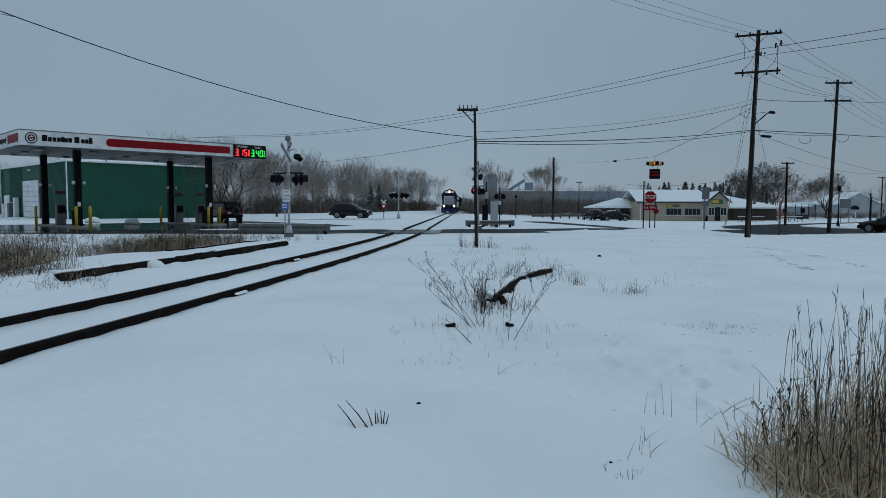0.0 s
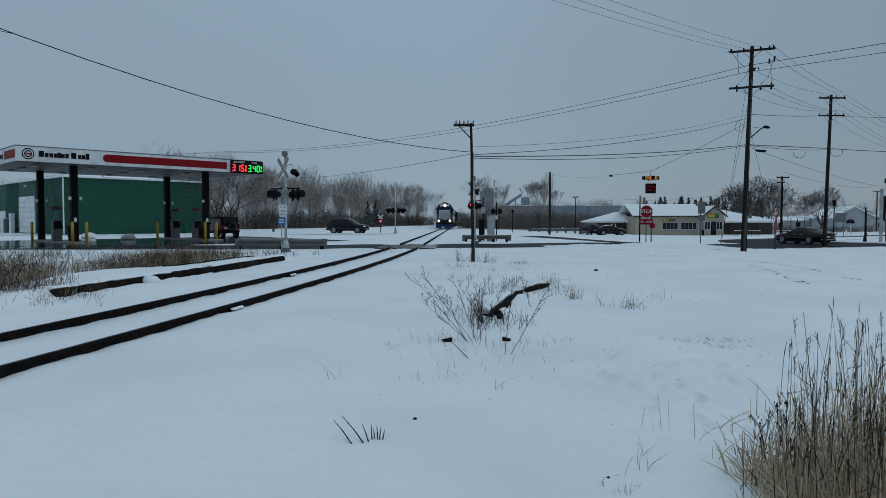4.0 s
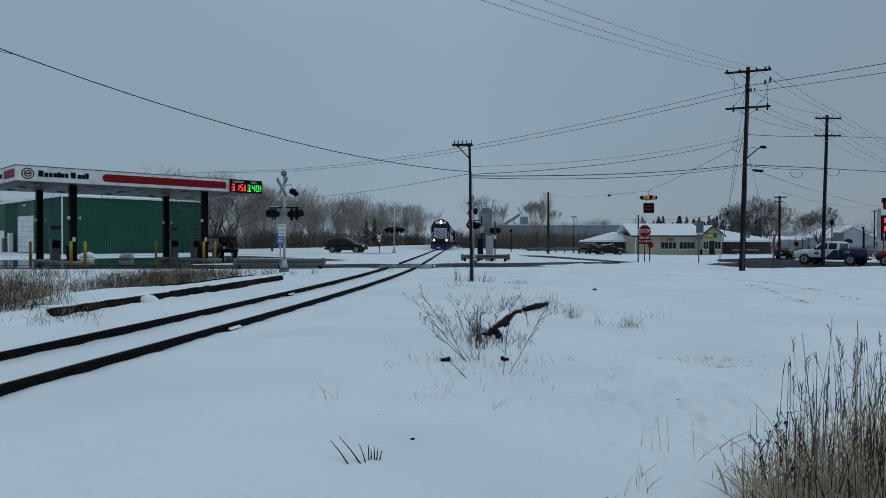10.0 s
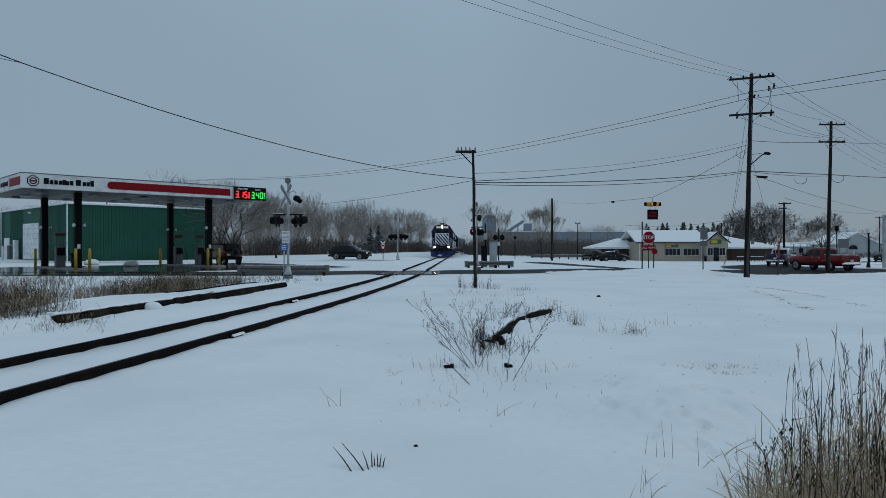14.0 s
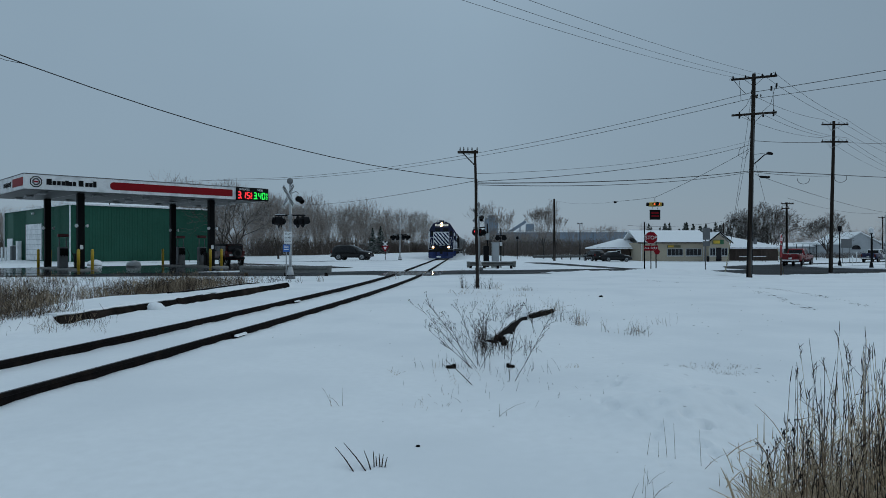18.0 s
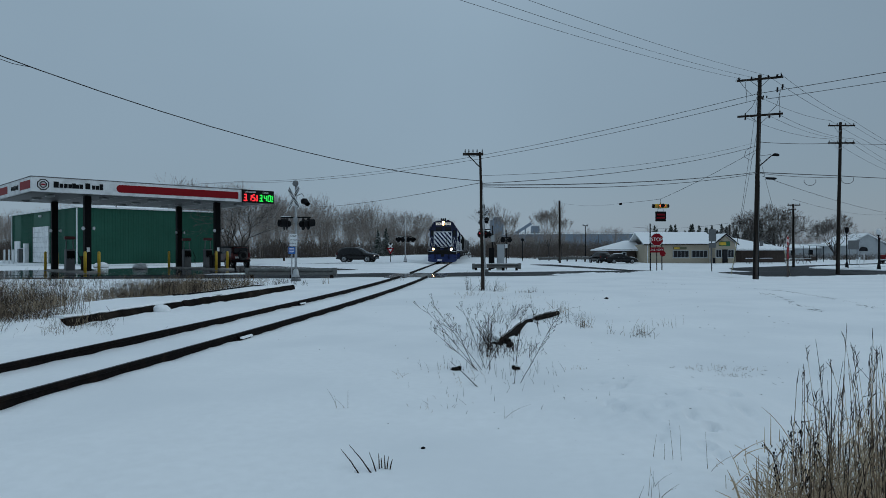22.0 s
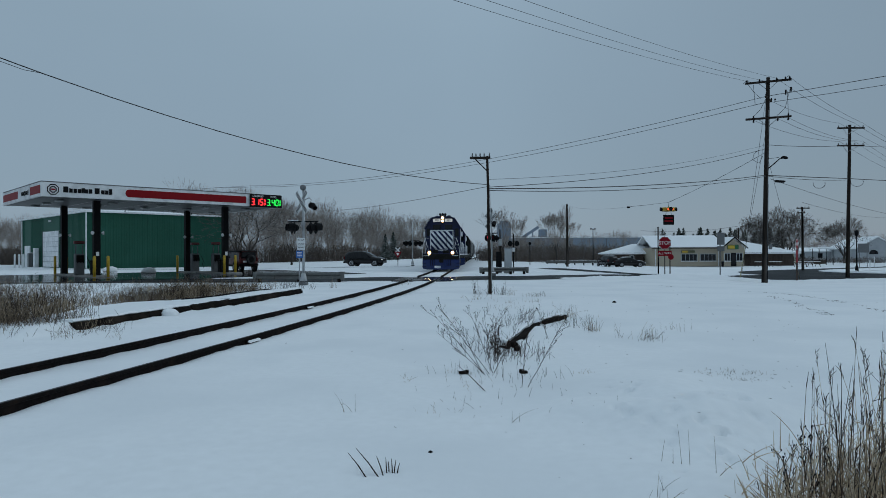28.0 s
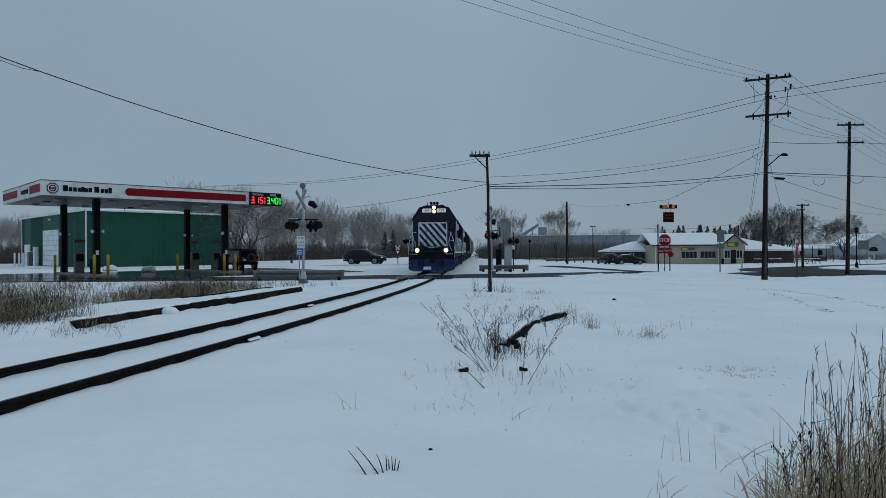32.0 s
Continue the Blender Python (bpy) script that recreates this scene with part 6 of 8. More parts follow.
class Hull:
    """A car's shell from cross rows: x, low edge z, half width, belt z, half width at the top, top z."""

    def __init__(self, rows):
        self.rows = rows

    def at(self, x):
        r = self.rows
        for a, b in zip(r, r[1:]):
            if a[0] <= x <= b[0]:
                u = (x - a[0]) / (b[0] - a[0])
                return [p + (q - p) * u for p, q in zip(a, b)]
        return list(r[0] if x < r[0][0] else r[-1])

    def shape(self):
        v, f, k = [], [], 14
        for x, zl, hw, zb, ht, zt in self.rows:
            half = [(hw * 0.86, zl), (hw * 0.96, zl + 0.05), (hw, zl + 0.16), (hw * 1.01, zl + (zb - zl) * 0.62), (hw * 0.975, zb), (ht, zt - 0.05), (ht * 0.84, zt)]
            v += [(x, y, z) for y, z in half] + [(x, -y, z) for y, z in reversed(half)]
        for i in range(len(self.rows) - 1):
            f += [(i * k + j, i * k + (j + 1) % k, (i + 1) * k + (j + 1) % k, (i + 1) * k + j) for j in range(k)]
        f += [tuple(range(k)), tuple(range((len(self.rows) - 1) * k, len(self.rows) * k))]
        return Shape().add(v, f, True)

    def side(self, outline, sy, out=0.008, deep=0.03):
        """A pane on the flank; outline: x and the share of the way from belt to roof edge."""
        def put(x, u, o):
            _, zl, hw, zb, ht, zt = self.at(x)
            y = hw * 0.975 + (ht - hw * 0.975) * u
            return (x, sy * (y + o), zb + (zt - 0.05 - zb) * u)
        n = len(outline)
        v = [put(x, u, out) for x, u in outline] + [put(x, u, out - deep) for x, u in outline]
        return Shape().add(v, [tuple(range(n)), tuple(range(n, 2 * n))] + [(i, (i + 1) % n, n + (i + 1) % n, n + i) for i in range(n)])

    def top(self, x0, x1, share=0.80, out=0.008, steps=4):
        """A pane on the sloping top between two places along the car."""
        v, f = [], []
        for i in range(steps + 1):
            x = x0 + (x1 - x0) * i / steps
            _, zl, hw, zb, ht, zt = self.at(x)
            v += [(x, -ht * share, zt + out), (x, ht * share, zt + out), (x, ht * share, zt - 0.02), (x, -ht * share, zt - 0.02)]
        for i in range(steps):
            a, b = i * 4, i * 4 + 4
            f += [(a, a + 1, b + 1, b), (a + 1, a + 2, b + 2, b + 1), (a + 2, a + 3, b + 3, b + 2), (a + 3, a, b, b + 3)]
        return Shape().add(v, f + [(0, 1, 2, 3), tuple(range(steps * 4, steps * 4 + 4))], True)


# length, width, height, wheel radius, front and rear axle
SIZES = {"suv": (4.65, 1.90, 1.72, 0.37, 1.42, -1.40), "sedan": (4.95, 1.86, 1.49, 0.345, 1.50, -1.36),
         "pickup": (5.88, 2.02, 1.95, 0.41, 1.95, -1.72), "jeep": (4.3, 1.88, 1.84, 0.42, 1.38, -1.38)}


def shell(style):
    if style == "sedan":
        return [(-2.47, 0.46, 0.76, 0.90, 0.66, 0.94), (-2.40, 0.34, 0.85, 0.98, 0.76, 1.04), (-2.1, 0.27, 0.90, 1.00, 0.80, 1.08), (-1.78, 0.25, 0.92, 1.00, 0.79, 1.10), (-1.35, 0.24, 0.93, 1.00, 0.72, 1.27),
                (-0.90, 0.24, 0.93, 0.99, 0.66, 1.42), (-0.40, 0.24, 0.93, 0.98, 0.64, 1.485), (0.10, 0.24, 0.93, 0.97, 0.65, 1.47), (0.35, 0.24, 0.93, 0.96, 0.67, 1.42), (0.75, 0.24, 0.93, 0.95, 0.74, 1.20),
                (1.20, 0.24, 0.92, 0.92, 0.80, 0.98), (1.75, 0.24, 0.91, 0.86, 0.78, 0.92), (2.2, 0.26, 0.86, 0.76, 0.70, 0.80), (2.40, 0.30, 0.78, 0.66, 0.62, 0.69), (2.48, 0.40, 0.68, 0.58, 0.5, 0.60)]
    if style == "suv":
        return [(-2.32, 0.50, 0.80, 1.02, 0.68, 1.10), (-2.27, 0.36, 0.88, 1.08, 0.72, 1.22), (-2.08, 0.32, 0.92, 1.10, 0.70, 1.48), (-1.80, 0.30, 0.93, 1.10, 0.67, 1.64), (-1.0, 0.30, 0.94, 1.08, 0.67, 1.71), (-0.2, 0.30, 0.95, 1.06, 0.68, 1.70),
                (0.25, 0.30, 0.95, 1.05, 0.69, 1.62), (0.75, 0.30, 0.95, 1.04, 0.75, 1.32), (1.12, 0.30, 0.94, 1.02, 0.80, 1.09), (1.7, 0.31, 0.92, 0.97, 0.78, 1.02), (2.1, 0.34, 0.87, 0.88, 0.72, 0.93), (2.26, 0.38, 0.80, 0.78, 0.65, 0.82), (2.33, 0.46, 0.70, 0.68, 0.55, 0.71)]
    if style == "pickup":
        return [(-0.80, 0.48, 0.98, 1.24, 0.76, 1.86), (-0.74, 0.46, 0.99, 1.24, 0.76, 1.90), (-0.2, 0.46, 1.0, 1.24, 0.76, 1.945), (0.45, 0.46, 1.0, 1.23, 0.77, 1.94), (0.72, 0.46, 1.0, 1.23, 0.78, 1.87), (1.08, 0.46, 1.0, 1.22, 0.83, 1.56), (1.42, 0.46, 1.0, 1.21, 0.90, 1.28),
                (2.2, 0.46, 0.99, 1.18, 0.88, 1.25), (2.68, 0.46, 0.97, 1.13, 0.86, 1.18), (2.84, 0.50, 0.93, 1.06, 0.82, 1.10), (2.90, 0.56, 0.86, 0.96, 0.74, 1.0)]
    return [(-2.12, 0.52, 0.80, 1.16, 0.74, 1.78), (-2.06, 0.48, 0.82, 1.18, 0.75, 1.82), (-0.6, 0.48, 0.84, 1.18, 0.76, 1.83), (0.50, 0.48, 0.84, 1.18, 0.76, 1.82), (0.60, 0.48, 0.84, 1.18, 0.76, 1.78), (0.88, 0.48, 0.83, 1.16, 0.78, 1.22),
            (1.5, 0.50, 0.76, 1.13, 0.68, 1.18), (2.02, 0.52, 0.68, 1.10, 0.60, 1.14), (2.12, 0.58, 0.64, 1.02, 0.54, 1.06)]


PANES = {"sedan": (((-1.42, 0.12), (-1.12, 0.78), (-0.72, 0.93), (-0.72, 0.08)), ((-0.66, 0.08), (-0.66, 0.94), (-0.06, 0.97), (-0.06, 0.07)), ((0.0, 0.07), (0.0, 0.97), (0.28, 0.92), (0.72, 0.60), (0.92, 0.08))),
         "suv": (((-2.0, 0.14), (-1.92, 0.78), (-1.42, 0.90), (-1.30, 0.08)), ((-1.24, 0.08), (-1.34, 0.91), (-0.46, 0.93), (-0.46, 0.06)), ((-0.40, 0.06), (-0.40, 0.93), (0.18, 0.90), (0.56, 0.62), (0.84, 0.06))),
         "pickup": (((-0.62, 0.06), (-0.62, 0.84), (0.02, 0.86), (0.02, 0.05)), ((0.12, 0.05), (0.12, 0.86), (0.62, 0.82), (0.92, 0.50), (1.10, 0.04))),
         "jeep": (((-2.0, 0.08), (-2.0, 0.80), (-1.0, 0.82), (-1.0, 0.06)), ((-0.92, 0.06), (-0.92, 0.82), (-0.18, 0.82), (-0.18, 0.06)), ((-0.08, 0.06), (-0.08, 0.82), (0.46, 0.82), (0.56, 0.06)))}
SCREEN = {"sedan": ((0.40, 1.16), (-1.70, -0.98)), "suv": ((0.30, 1.08), (-2.24, -1.92)), "pickup": ((0.76, 1.38), None), "jeep": ((0.62, 0.86), None)}


def vehicle(name, m, label, paint, style, paint_rear=None, lights=True, snow=False, tail=True):
    t = thing(name, m, label, "truck" if style == "pickup" else "car", "road vehicles")
    L, W, H, r, ax_f, ax_r = SIZES[style]
    h, w = L / 2, W / 2
    hull = Hull(shell(style))
    part("body", hull.shape(), paint, t)
    clear, deck = hull.at(0)[1], hull.at(0)[3]
    nose = hull.at(h - 0.16)
    if style == "pickup":
        rear = paint_rear or paint
        bed = part("bed", Hull([(-2.88, 0.58, 0.94, 1.16, 0.92, 1.30), (-2.82, 0.50, 0.98, 1.20, 0.95, 1.33), (-1.8, 0.48, 1.0, 1.20, 0.96, 1.33), (-0.84, 0.48, 1.0, 1.20, 0.96, 1.33)]).shape(), rear, t, "truck bed")
        part("bed_liner", Shape().box((-1.84, 0, 1.335), (1.85, W - 0.42, 0.02), 0.006), SNOW_CAP if snow else BLACK, bed, "snow lying in the bed" if snow else "dark bed liner")
        part("tailgate", Shape().box((-2.90, 0, 0.98), (0.05, W - 0.36, 0.56), 0.02), rear, bed)
        part("tailgate_handle", Shape().box((-2.93, 0, 1.10), (0.02, 0.26, 0.08), 0.01), BLACK, bed)
        part("rear_window", Shape().box((-0.815, 0, 1.55), (0.02, 1.36, 0.42), 0.02), CAR_GLASS, t, "dark tinted rear window")
        part("skid_panel", Shape().box((0, 0, 0.5), (L * 0.9, W * 0.7, 0.2), 0.04), BLACK, t)
    if style == "jeep":
        part("hard_top", Hull([(x, zb - 0.02, hw * 0.95, zb + 0.02, ht * 1.01, zt + 0.02) for x, zl, hw, zb, ht, zt in shell(style)[:5]]).shape(), BLACK, t, "black hard top")
        part("rear_window", Shape().box((-2.145, 0, 1.48), (0.03, 1.2, 0.40), 0.02), CAR_GLASS, t)
    (a, b), back = SCREEN[style]
    part("windscreen", hull.top(a, b), CAR_GLASS, t, "dark tinted windscreen")
    if back:
        part("rear_window", hull.top(*back), CAR_GLASS, t, "dark tinted rear window")
    for sy in (-1, 1):
        for pane in PANES[style]:
            part("side_window", hull.side(pane, sy, 0.010 if style != "jeep" else 0.03), CAR_GLASS, t, "dark tinted side window")
        part("mirror", Shape().box((b - 0.34, sy * (w + 0.08), deck + 0.10), (0.13, 0.20, 0.17), 0.05), BLACK if style != "sedan" else paint, t)
        part("headlight", Shape().box((h - 0.19, sy * nose[2] * 0.84, nose[3] - 0.09), (0.30, 0.24, 0.15), 0.05), CAR_LIGHT if lights else CHROME, t, "headlamp")
        part("tail_light", Shape().box((-h + 0.05, sy * w * 0.83, deck - (0.10 if style != "pickup" else 0.22)), (0.16, 0.22, 0.17 if style == "sedan" else 0.34), 0.04), TAIL_OFF, t, "red tail lamp")
        for x in ((0.06, -0.70) if style == "pickup" else (-0.03, -0.69, 0.98) if style == "sedan" else (-0.43, 0.9, -1.27)):
            q = hull.at(x)
            part("door_seam", Shape().box((x, sy * q[2] * 1.004, (q[1] + q[3]) / 2 + 0.06), (0.012, 0.012, q[3] - q[1] - 0.24)), BLACK, t)
        for x in (0.12, -0.62):
            q = hull.at(x)
            part("door_handle", Shape().box((x, sy * q[2] * 1.0, q[3] - 0.13), (0.17, 0.05, 0.035), 0.012), CHROME if style in ("sedan", "pickup") else paint, t)
        part("sill", Shape().box(((ax_f + ax_r) / 2, sy * (w - 0.05), clear + 0.07), (ax_f - ax_r - 2.2 * r, 0.06, 0.11), 0.02), BLACK, t)
        for x in (ax_f, ax_r):
            part("wheel_arch", Shape().tube([(x, sy * (w - 0.14), r), (x, sy * (w + 0.006), r)], r * 1.13, 26), BLACK, t)
    part("front_bumper", Shape().box((h - 0.10, 0, clear + 0.16), (0.22, W * 0.84, 0.22), 0.08), CHROME if style == "pickup" else paint if style != "jeep" else BLACK, t)
    part("rear_bumper", Shape().box((-h - 0.02, 0, clear + 0.14), (0.20, W * 0.9, 0.20), 0.06), CHROME if style == "pickup" else paint if style == "sedan" else BLACK, t)
    part("grille", Shape().box((h - 0.03, 0, nose[3] - 0.14), (0.10, W * 0.52, 0.28), 0.05), CHROME if style == "pickup" and paint_rear is None else BLACK, t)
    part("rear_plate", Shape().box((-h - (0.13 if style == "jeep" else 0.06), 0.4 if style == "jeep" else 0, clear + 0.40), (0.02, 0.32, 0.16), 0.004), WHITE, t, "pale blank plate")
    part("underbody", Shape().box((0, 0, clear + 0.04), (L * 0.86, W * 0.78, 0.14), 0.03), BLACK, t)
    if snow and style != "pickup":
        part("roof_snow", hull.top(-0.95 if style == "sedan" else -1.7, 0.15, 0.92, 0.07, 5), SNOW_CAP, t, "snow on the roof")
        part("bonnet_snow", hull.top(b + 0.1, h - 0.4, 0.9, 0.04, 4), SNOW_CAP, t, "snow on the bonnet")
    if style == "jeep":
        sp = part("spare_wheel", Shape().tube([(-h - 0.02, -0.12, 1.06), (-h - 0.06, -0.12, 1.06), (-h - 0.24, -0.12, 1.06), (-h - 0.28, -0.12, 1.06)], [0.36, 0.41, 0.41, 0.3], 22), RUBBER, t, "spare wheel on the tailgate")
        part("wheel_cover", Shape().disc((-h - 0.29, -0.12, 1.06), 0.22, "x", 0.02, 16), BLACK, sp)
        for sy in (-1, 1):
            part("fender", Shape().slab([(ax_f - 0.62, 0.55), (ax_f - 0.42, 0.95), (ax_f + 0.45, 0.97), (ax_f + 0.62, 0.80), (ax_f + 0.50, 0.86), (ax_f - 0.36, 0.86)], "y", sy * 0.80 - 0.14, sy * 0.80 + 0.14), BLACK, t)
    wheels = [wheel(t, x, sy * (w - 0.09), r) for x in (ax_f, ax_r) for sy in (-1, 1)]
    return t, wheels, r


black_suv, _, _ = vehicle("parked_suv", pose(-10.7, 79, land(-10.7, 79), 0, 0, -12), "black sport utility car standing on the snowy lane", CAR_BLACK, "suv", lights=True, tail=False)
jeep, _, _ = vehicle("parked_jeep", pose(-19.4, 60.0, land(-19.4, 60) + 0.05, 0, 0, 131), "dark red off-road car with a spare wheel and black roof", material("maroon_car_paint", (0.12, 0.014, 0.012), 0.3, spread=0.1, bump=0), "jeep", lights=False)
for x, y, rz, st_, lab in ((22.9, 105, 100, "suv", "black parked sport utility car with a little snow"), (25.7, 103.5, 8, "sedan", "black parked saloon car with snow on its roof"), (31.0, 119.5, 95, "suv", "dark parked car under snow beside the restaurant"), (28.2, 122, 90, "suv", "dark parked car with a snowy windscreen")):
    vehicle("parked_car", pose(x, y, land(x, y), 0, 0, rz), lab, CAR_BLACK, st_, lights=False, snow=st_ == "sedan" or x > 30)
sedan, sedan_wheels, sedan_r = vehicle("black_sedan", pose(40, 54, 0), "black saloon car driving round the bend", CAR_BLACK, "sedan")
work_truck, work_wheels, work_r = vehicle("pickup_truck", pose(50, 54, 0), "white and blue pickup truck driving round the bend", CAR_SILVER, "pickup", CAR_BLUE)
for sy in (-1, 1):
    part("blue_panel", Shape().slab([(-0.80, 0.52), (0.30, 0.52), (-0.06, 0.86), (-0.42, 1.21), (-0.80, 1.21)], "y", sy * 1.012 - 0.006, sy * 1.012 + 0.006), CAR_BLUE, work_truck, "slanted blue panel")
    part("bed_mark", Shape().box((-1.5, sy * 1.0, 1.06), (0.36, 0.008, 0.07), 0.003), WHITE, work_truck, "small pale bed mark")
    part("door_mark", Shape().box((0.95, sy * 1.018, 0.93), (0.36, 0.008, 0.16), 0.003), CAR_BLUE, work_truck, "small dark blue door mark")
red_truck, red_wheels, red_r = vehicle("pickup_truck", pose(60, 54, 0), "red pickup truck driving round the bend", CAR_RED, "pickup", snow=True)

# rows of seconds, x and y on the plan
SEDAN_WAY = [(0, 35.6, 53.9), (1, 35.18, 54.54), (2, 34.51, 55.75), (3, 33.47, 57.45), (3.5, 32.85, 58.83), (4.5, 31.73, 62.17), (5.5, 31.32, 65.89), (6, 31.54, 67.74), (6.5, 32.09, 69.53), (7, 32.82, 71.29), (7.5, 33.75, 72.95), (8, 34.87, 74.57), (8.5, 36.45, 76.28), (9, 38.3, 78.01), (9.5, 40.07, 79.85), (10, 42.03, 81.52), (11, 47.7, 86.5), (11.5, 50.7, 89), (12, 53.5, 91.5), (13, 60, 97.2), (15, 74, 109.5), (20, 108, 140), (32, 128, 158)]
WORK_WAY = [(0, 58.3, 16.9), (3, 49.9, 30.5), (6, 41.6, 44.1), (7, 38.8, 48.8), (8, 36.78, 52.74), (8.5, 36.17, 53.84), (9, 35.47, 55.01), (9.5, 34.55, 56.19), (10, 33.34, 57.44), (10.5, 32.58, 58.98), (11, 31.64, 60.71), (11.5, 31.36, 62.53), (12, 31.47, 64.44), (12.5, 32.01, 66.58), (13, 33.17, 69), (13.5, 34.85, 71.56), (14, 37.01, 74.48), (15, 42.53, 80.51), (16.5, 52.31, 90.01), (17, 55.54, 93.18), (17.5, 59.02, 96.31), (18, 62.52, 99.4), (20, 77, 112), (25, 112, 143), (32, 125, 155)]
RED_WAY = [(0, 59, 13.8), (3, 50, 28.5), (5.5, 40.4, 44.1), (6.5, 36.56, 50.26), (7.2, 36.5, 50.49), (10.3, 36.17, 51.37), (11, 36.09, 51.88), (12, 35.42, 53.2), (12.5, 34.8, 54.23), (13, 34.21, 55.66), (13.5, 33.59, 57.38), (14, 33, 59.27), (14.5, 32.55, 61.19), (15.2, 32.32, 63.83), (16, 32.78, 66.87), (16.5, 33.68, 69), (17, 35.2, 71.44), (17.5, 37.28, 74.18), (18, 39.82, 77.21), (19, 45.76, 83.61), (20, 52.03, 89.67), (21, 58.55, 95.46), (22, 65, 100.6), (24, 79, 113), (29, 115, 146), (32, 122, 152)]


# ---- overhead wires ----
def wire(parent, points, r=0.012):
    return part("wire", Shape().tube(points, r, 5), WIRE, parent)


def span(a, b, sag, n=14):
    a, b = Vector(a), Vector(b)
    return [a.lerp(b, i / n) - Vector((0, 0, 4 * sag * (i / n) * (1 - i / n))) for i in range(n + 1)]


cables = thing("telephone_cable", pose(0, 0, 0), "black overhead telephone cables strung between wooden poles", "cable", kind="structure")
PA, PB, LP = Vector((19.9, 44, 0)), Vector((30.72, 54, 0)), Vector((1.2, 26.45, 0))
wire(cables, [(1.2 - 15.25 * s, 26.5 - 16.5 * s, 4.08 - 0.677 * s + 3.96 * s * s) for s in [i / 16 for i in range(19)]], 0.013)
wire(cables, [(1.2 - 15.25 * s, 26.5 - 16.5 * s, 4.08 - 0.677 * s + 3.96 * s * s - 0.07 * min(1, (s - 0.69) / 0.016)) for s in [0.69 + i / 60 for i in range(26)]], 0.007)
wire(cables, span((1.2, 26.5, 3.92), (19.8, 44, 6.35), 0.22), 0.02)
wire(cables, span((1.2, 26.5, 3.85), (19.8, 44, 6.28), 0.34), 0.014)
wire(cables, span((1.2, 26.5, 3.98), (19.8, 44, 8.05), 0.40), 0.013)
wire(cables, span((1.2, 26.5, 4.28), (19.8, 44, 8.3), 0.42), 0.007)
wire(cables, span((19.8, 44, 6.32), (30.6, 54, 7.15), 0.0), 0.028)
wire(cables, span((19.8, 44, 6.28), (30.6, 54, 7.05), 0.12), 0.016)
wire(cables, span((30.6, 54, 7.15), (62, 80, 9.6), 0.2), 0.028)
wire(cables, span((19.8, 44, 8.28), (30.6, 54, 9.75), 0.1), 0.018)
wire(cables, span((30.6, 54, 9.75), (60, 79, 13.8), 0.3), 0.016)
wire(cables, span((20.0, 44, 6.1), (52, 80, 5.4), 0.3), 0.014)
wire(cables, span((1.15, 26.5, 4.0), (-15.5, 75, 6.2), 0.25), 0.010)
for x, r in ((27.8, 0.42), (31.6, 0.45)):
    z = 6.9 if x < 30 else 7.2
    wire(cables, [(x + r * 1.1 * math.cos(a), 53 if x < 30 else 54.6, z - 0.25 + r * 0.8 * math.sin(a)) for a in [i * math.pi / 9 + math.pi * 0.9 for i in range(12)]], 0.018)
wire(cables, [(19.3, 44, 7.95), (18.9, 43.8, 7.7), (18.8, 43.8, 7.3), (19.3, 44, 7.1), (19.55, 44, 7.6)], 0.014)
lines_ = thing("power_line", pose(0, 0, 0), "thin dark power lines running from pole to pole", "cable", kind="structure")
A_TOP = [Vector(POWER_A + (0,)) + Vector((0, 0, land(*POWER_A))) + Vector(on_arm(q, 12.98)) for q in (-1.22, -0.48, 0.5, 1.24)]
A_LOW = [Vector(POWER_A + (0,)) + Vector((0, 0, land(*POWER_A))) + Vector(on_arm(q, 10.42)) for q in (-0.85, 0.55, 1.15)]
A_MID = Vector(POWER_A + (0,)) + Vector((0.2, -0.1, land(*POWER_A) + 11.9))
for k in range(2):
    wire(lines_, [(A_MID.x - 81.8 * s, A_MID.y + 76 * s, A_MID.z - 0.38 * k * (1 - s) - 11.6 * s + 17 * s * s) for s in [i / 30 for i in range(18)]] + [(-34.2, 94.2, 10.72), (-39.1, 98.7, 10.9), (-45.6, 104.8, 11.0)], 0.016)
for a, x1 in zip((A_TOP[0], A_TOP[1], A_TOP[2]), (2.5, 3.2, 4.0)):
    wire(lines_, [(a.x + (x1 - a.x) * s, a.y - 19 * s, a.z - 3.0 * s + 0.55 * s * s) for s in [i / 10 for i in range(15)]], 0.008)
wire(lines_, span(A_MID, (33, 12, 9.2), 0.2), 0.018)
wire(lines_, span(A_MID + Vector((0.4, -0.2, -0.4)), (33.6, 12, 8.7), 0.2), 0.015)
for a, q in zip((A_TOP[3], A_TOP[2], A_MID + Vector((0.6, 0.6, -0.2))), (0.95, 0.3, -0.85)):
    wire(lines_, span(a, (30.72 + q, 53.9, 11.48), 0.22), 0.011)
for a, q in zip(reversed(A_LOW), (0.9, 0.2, -0.85)):
    wire(lines_, span(a, (30.72 + q, 53.9, 10.05), 0.30), 0.011)
for q in (-0.85, 0.3, 0.95):
    wire(lines_, span((30.72 + q, 53.9, 11.48), (56 + q, 78, 10.8), 0.6), 0.010)
    wire(lines_, span((30.72 + q, 53.9, 10.05), (56 + q, 78, 8.9), 0.8), 0.009)
wire(lines_, span((40, 80, 7.2), (96, 150, 9.0), 0.8), 0.016)
wire(lines_, span((46.5, 114, 5.8), (31, 116, 5.2), 0.5), 0.02)
span_wire = thing("span_wire", pose(0, 0, 0), "steel span wire that carries the overhead beacon", "cable", kind="structure")
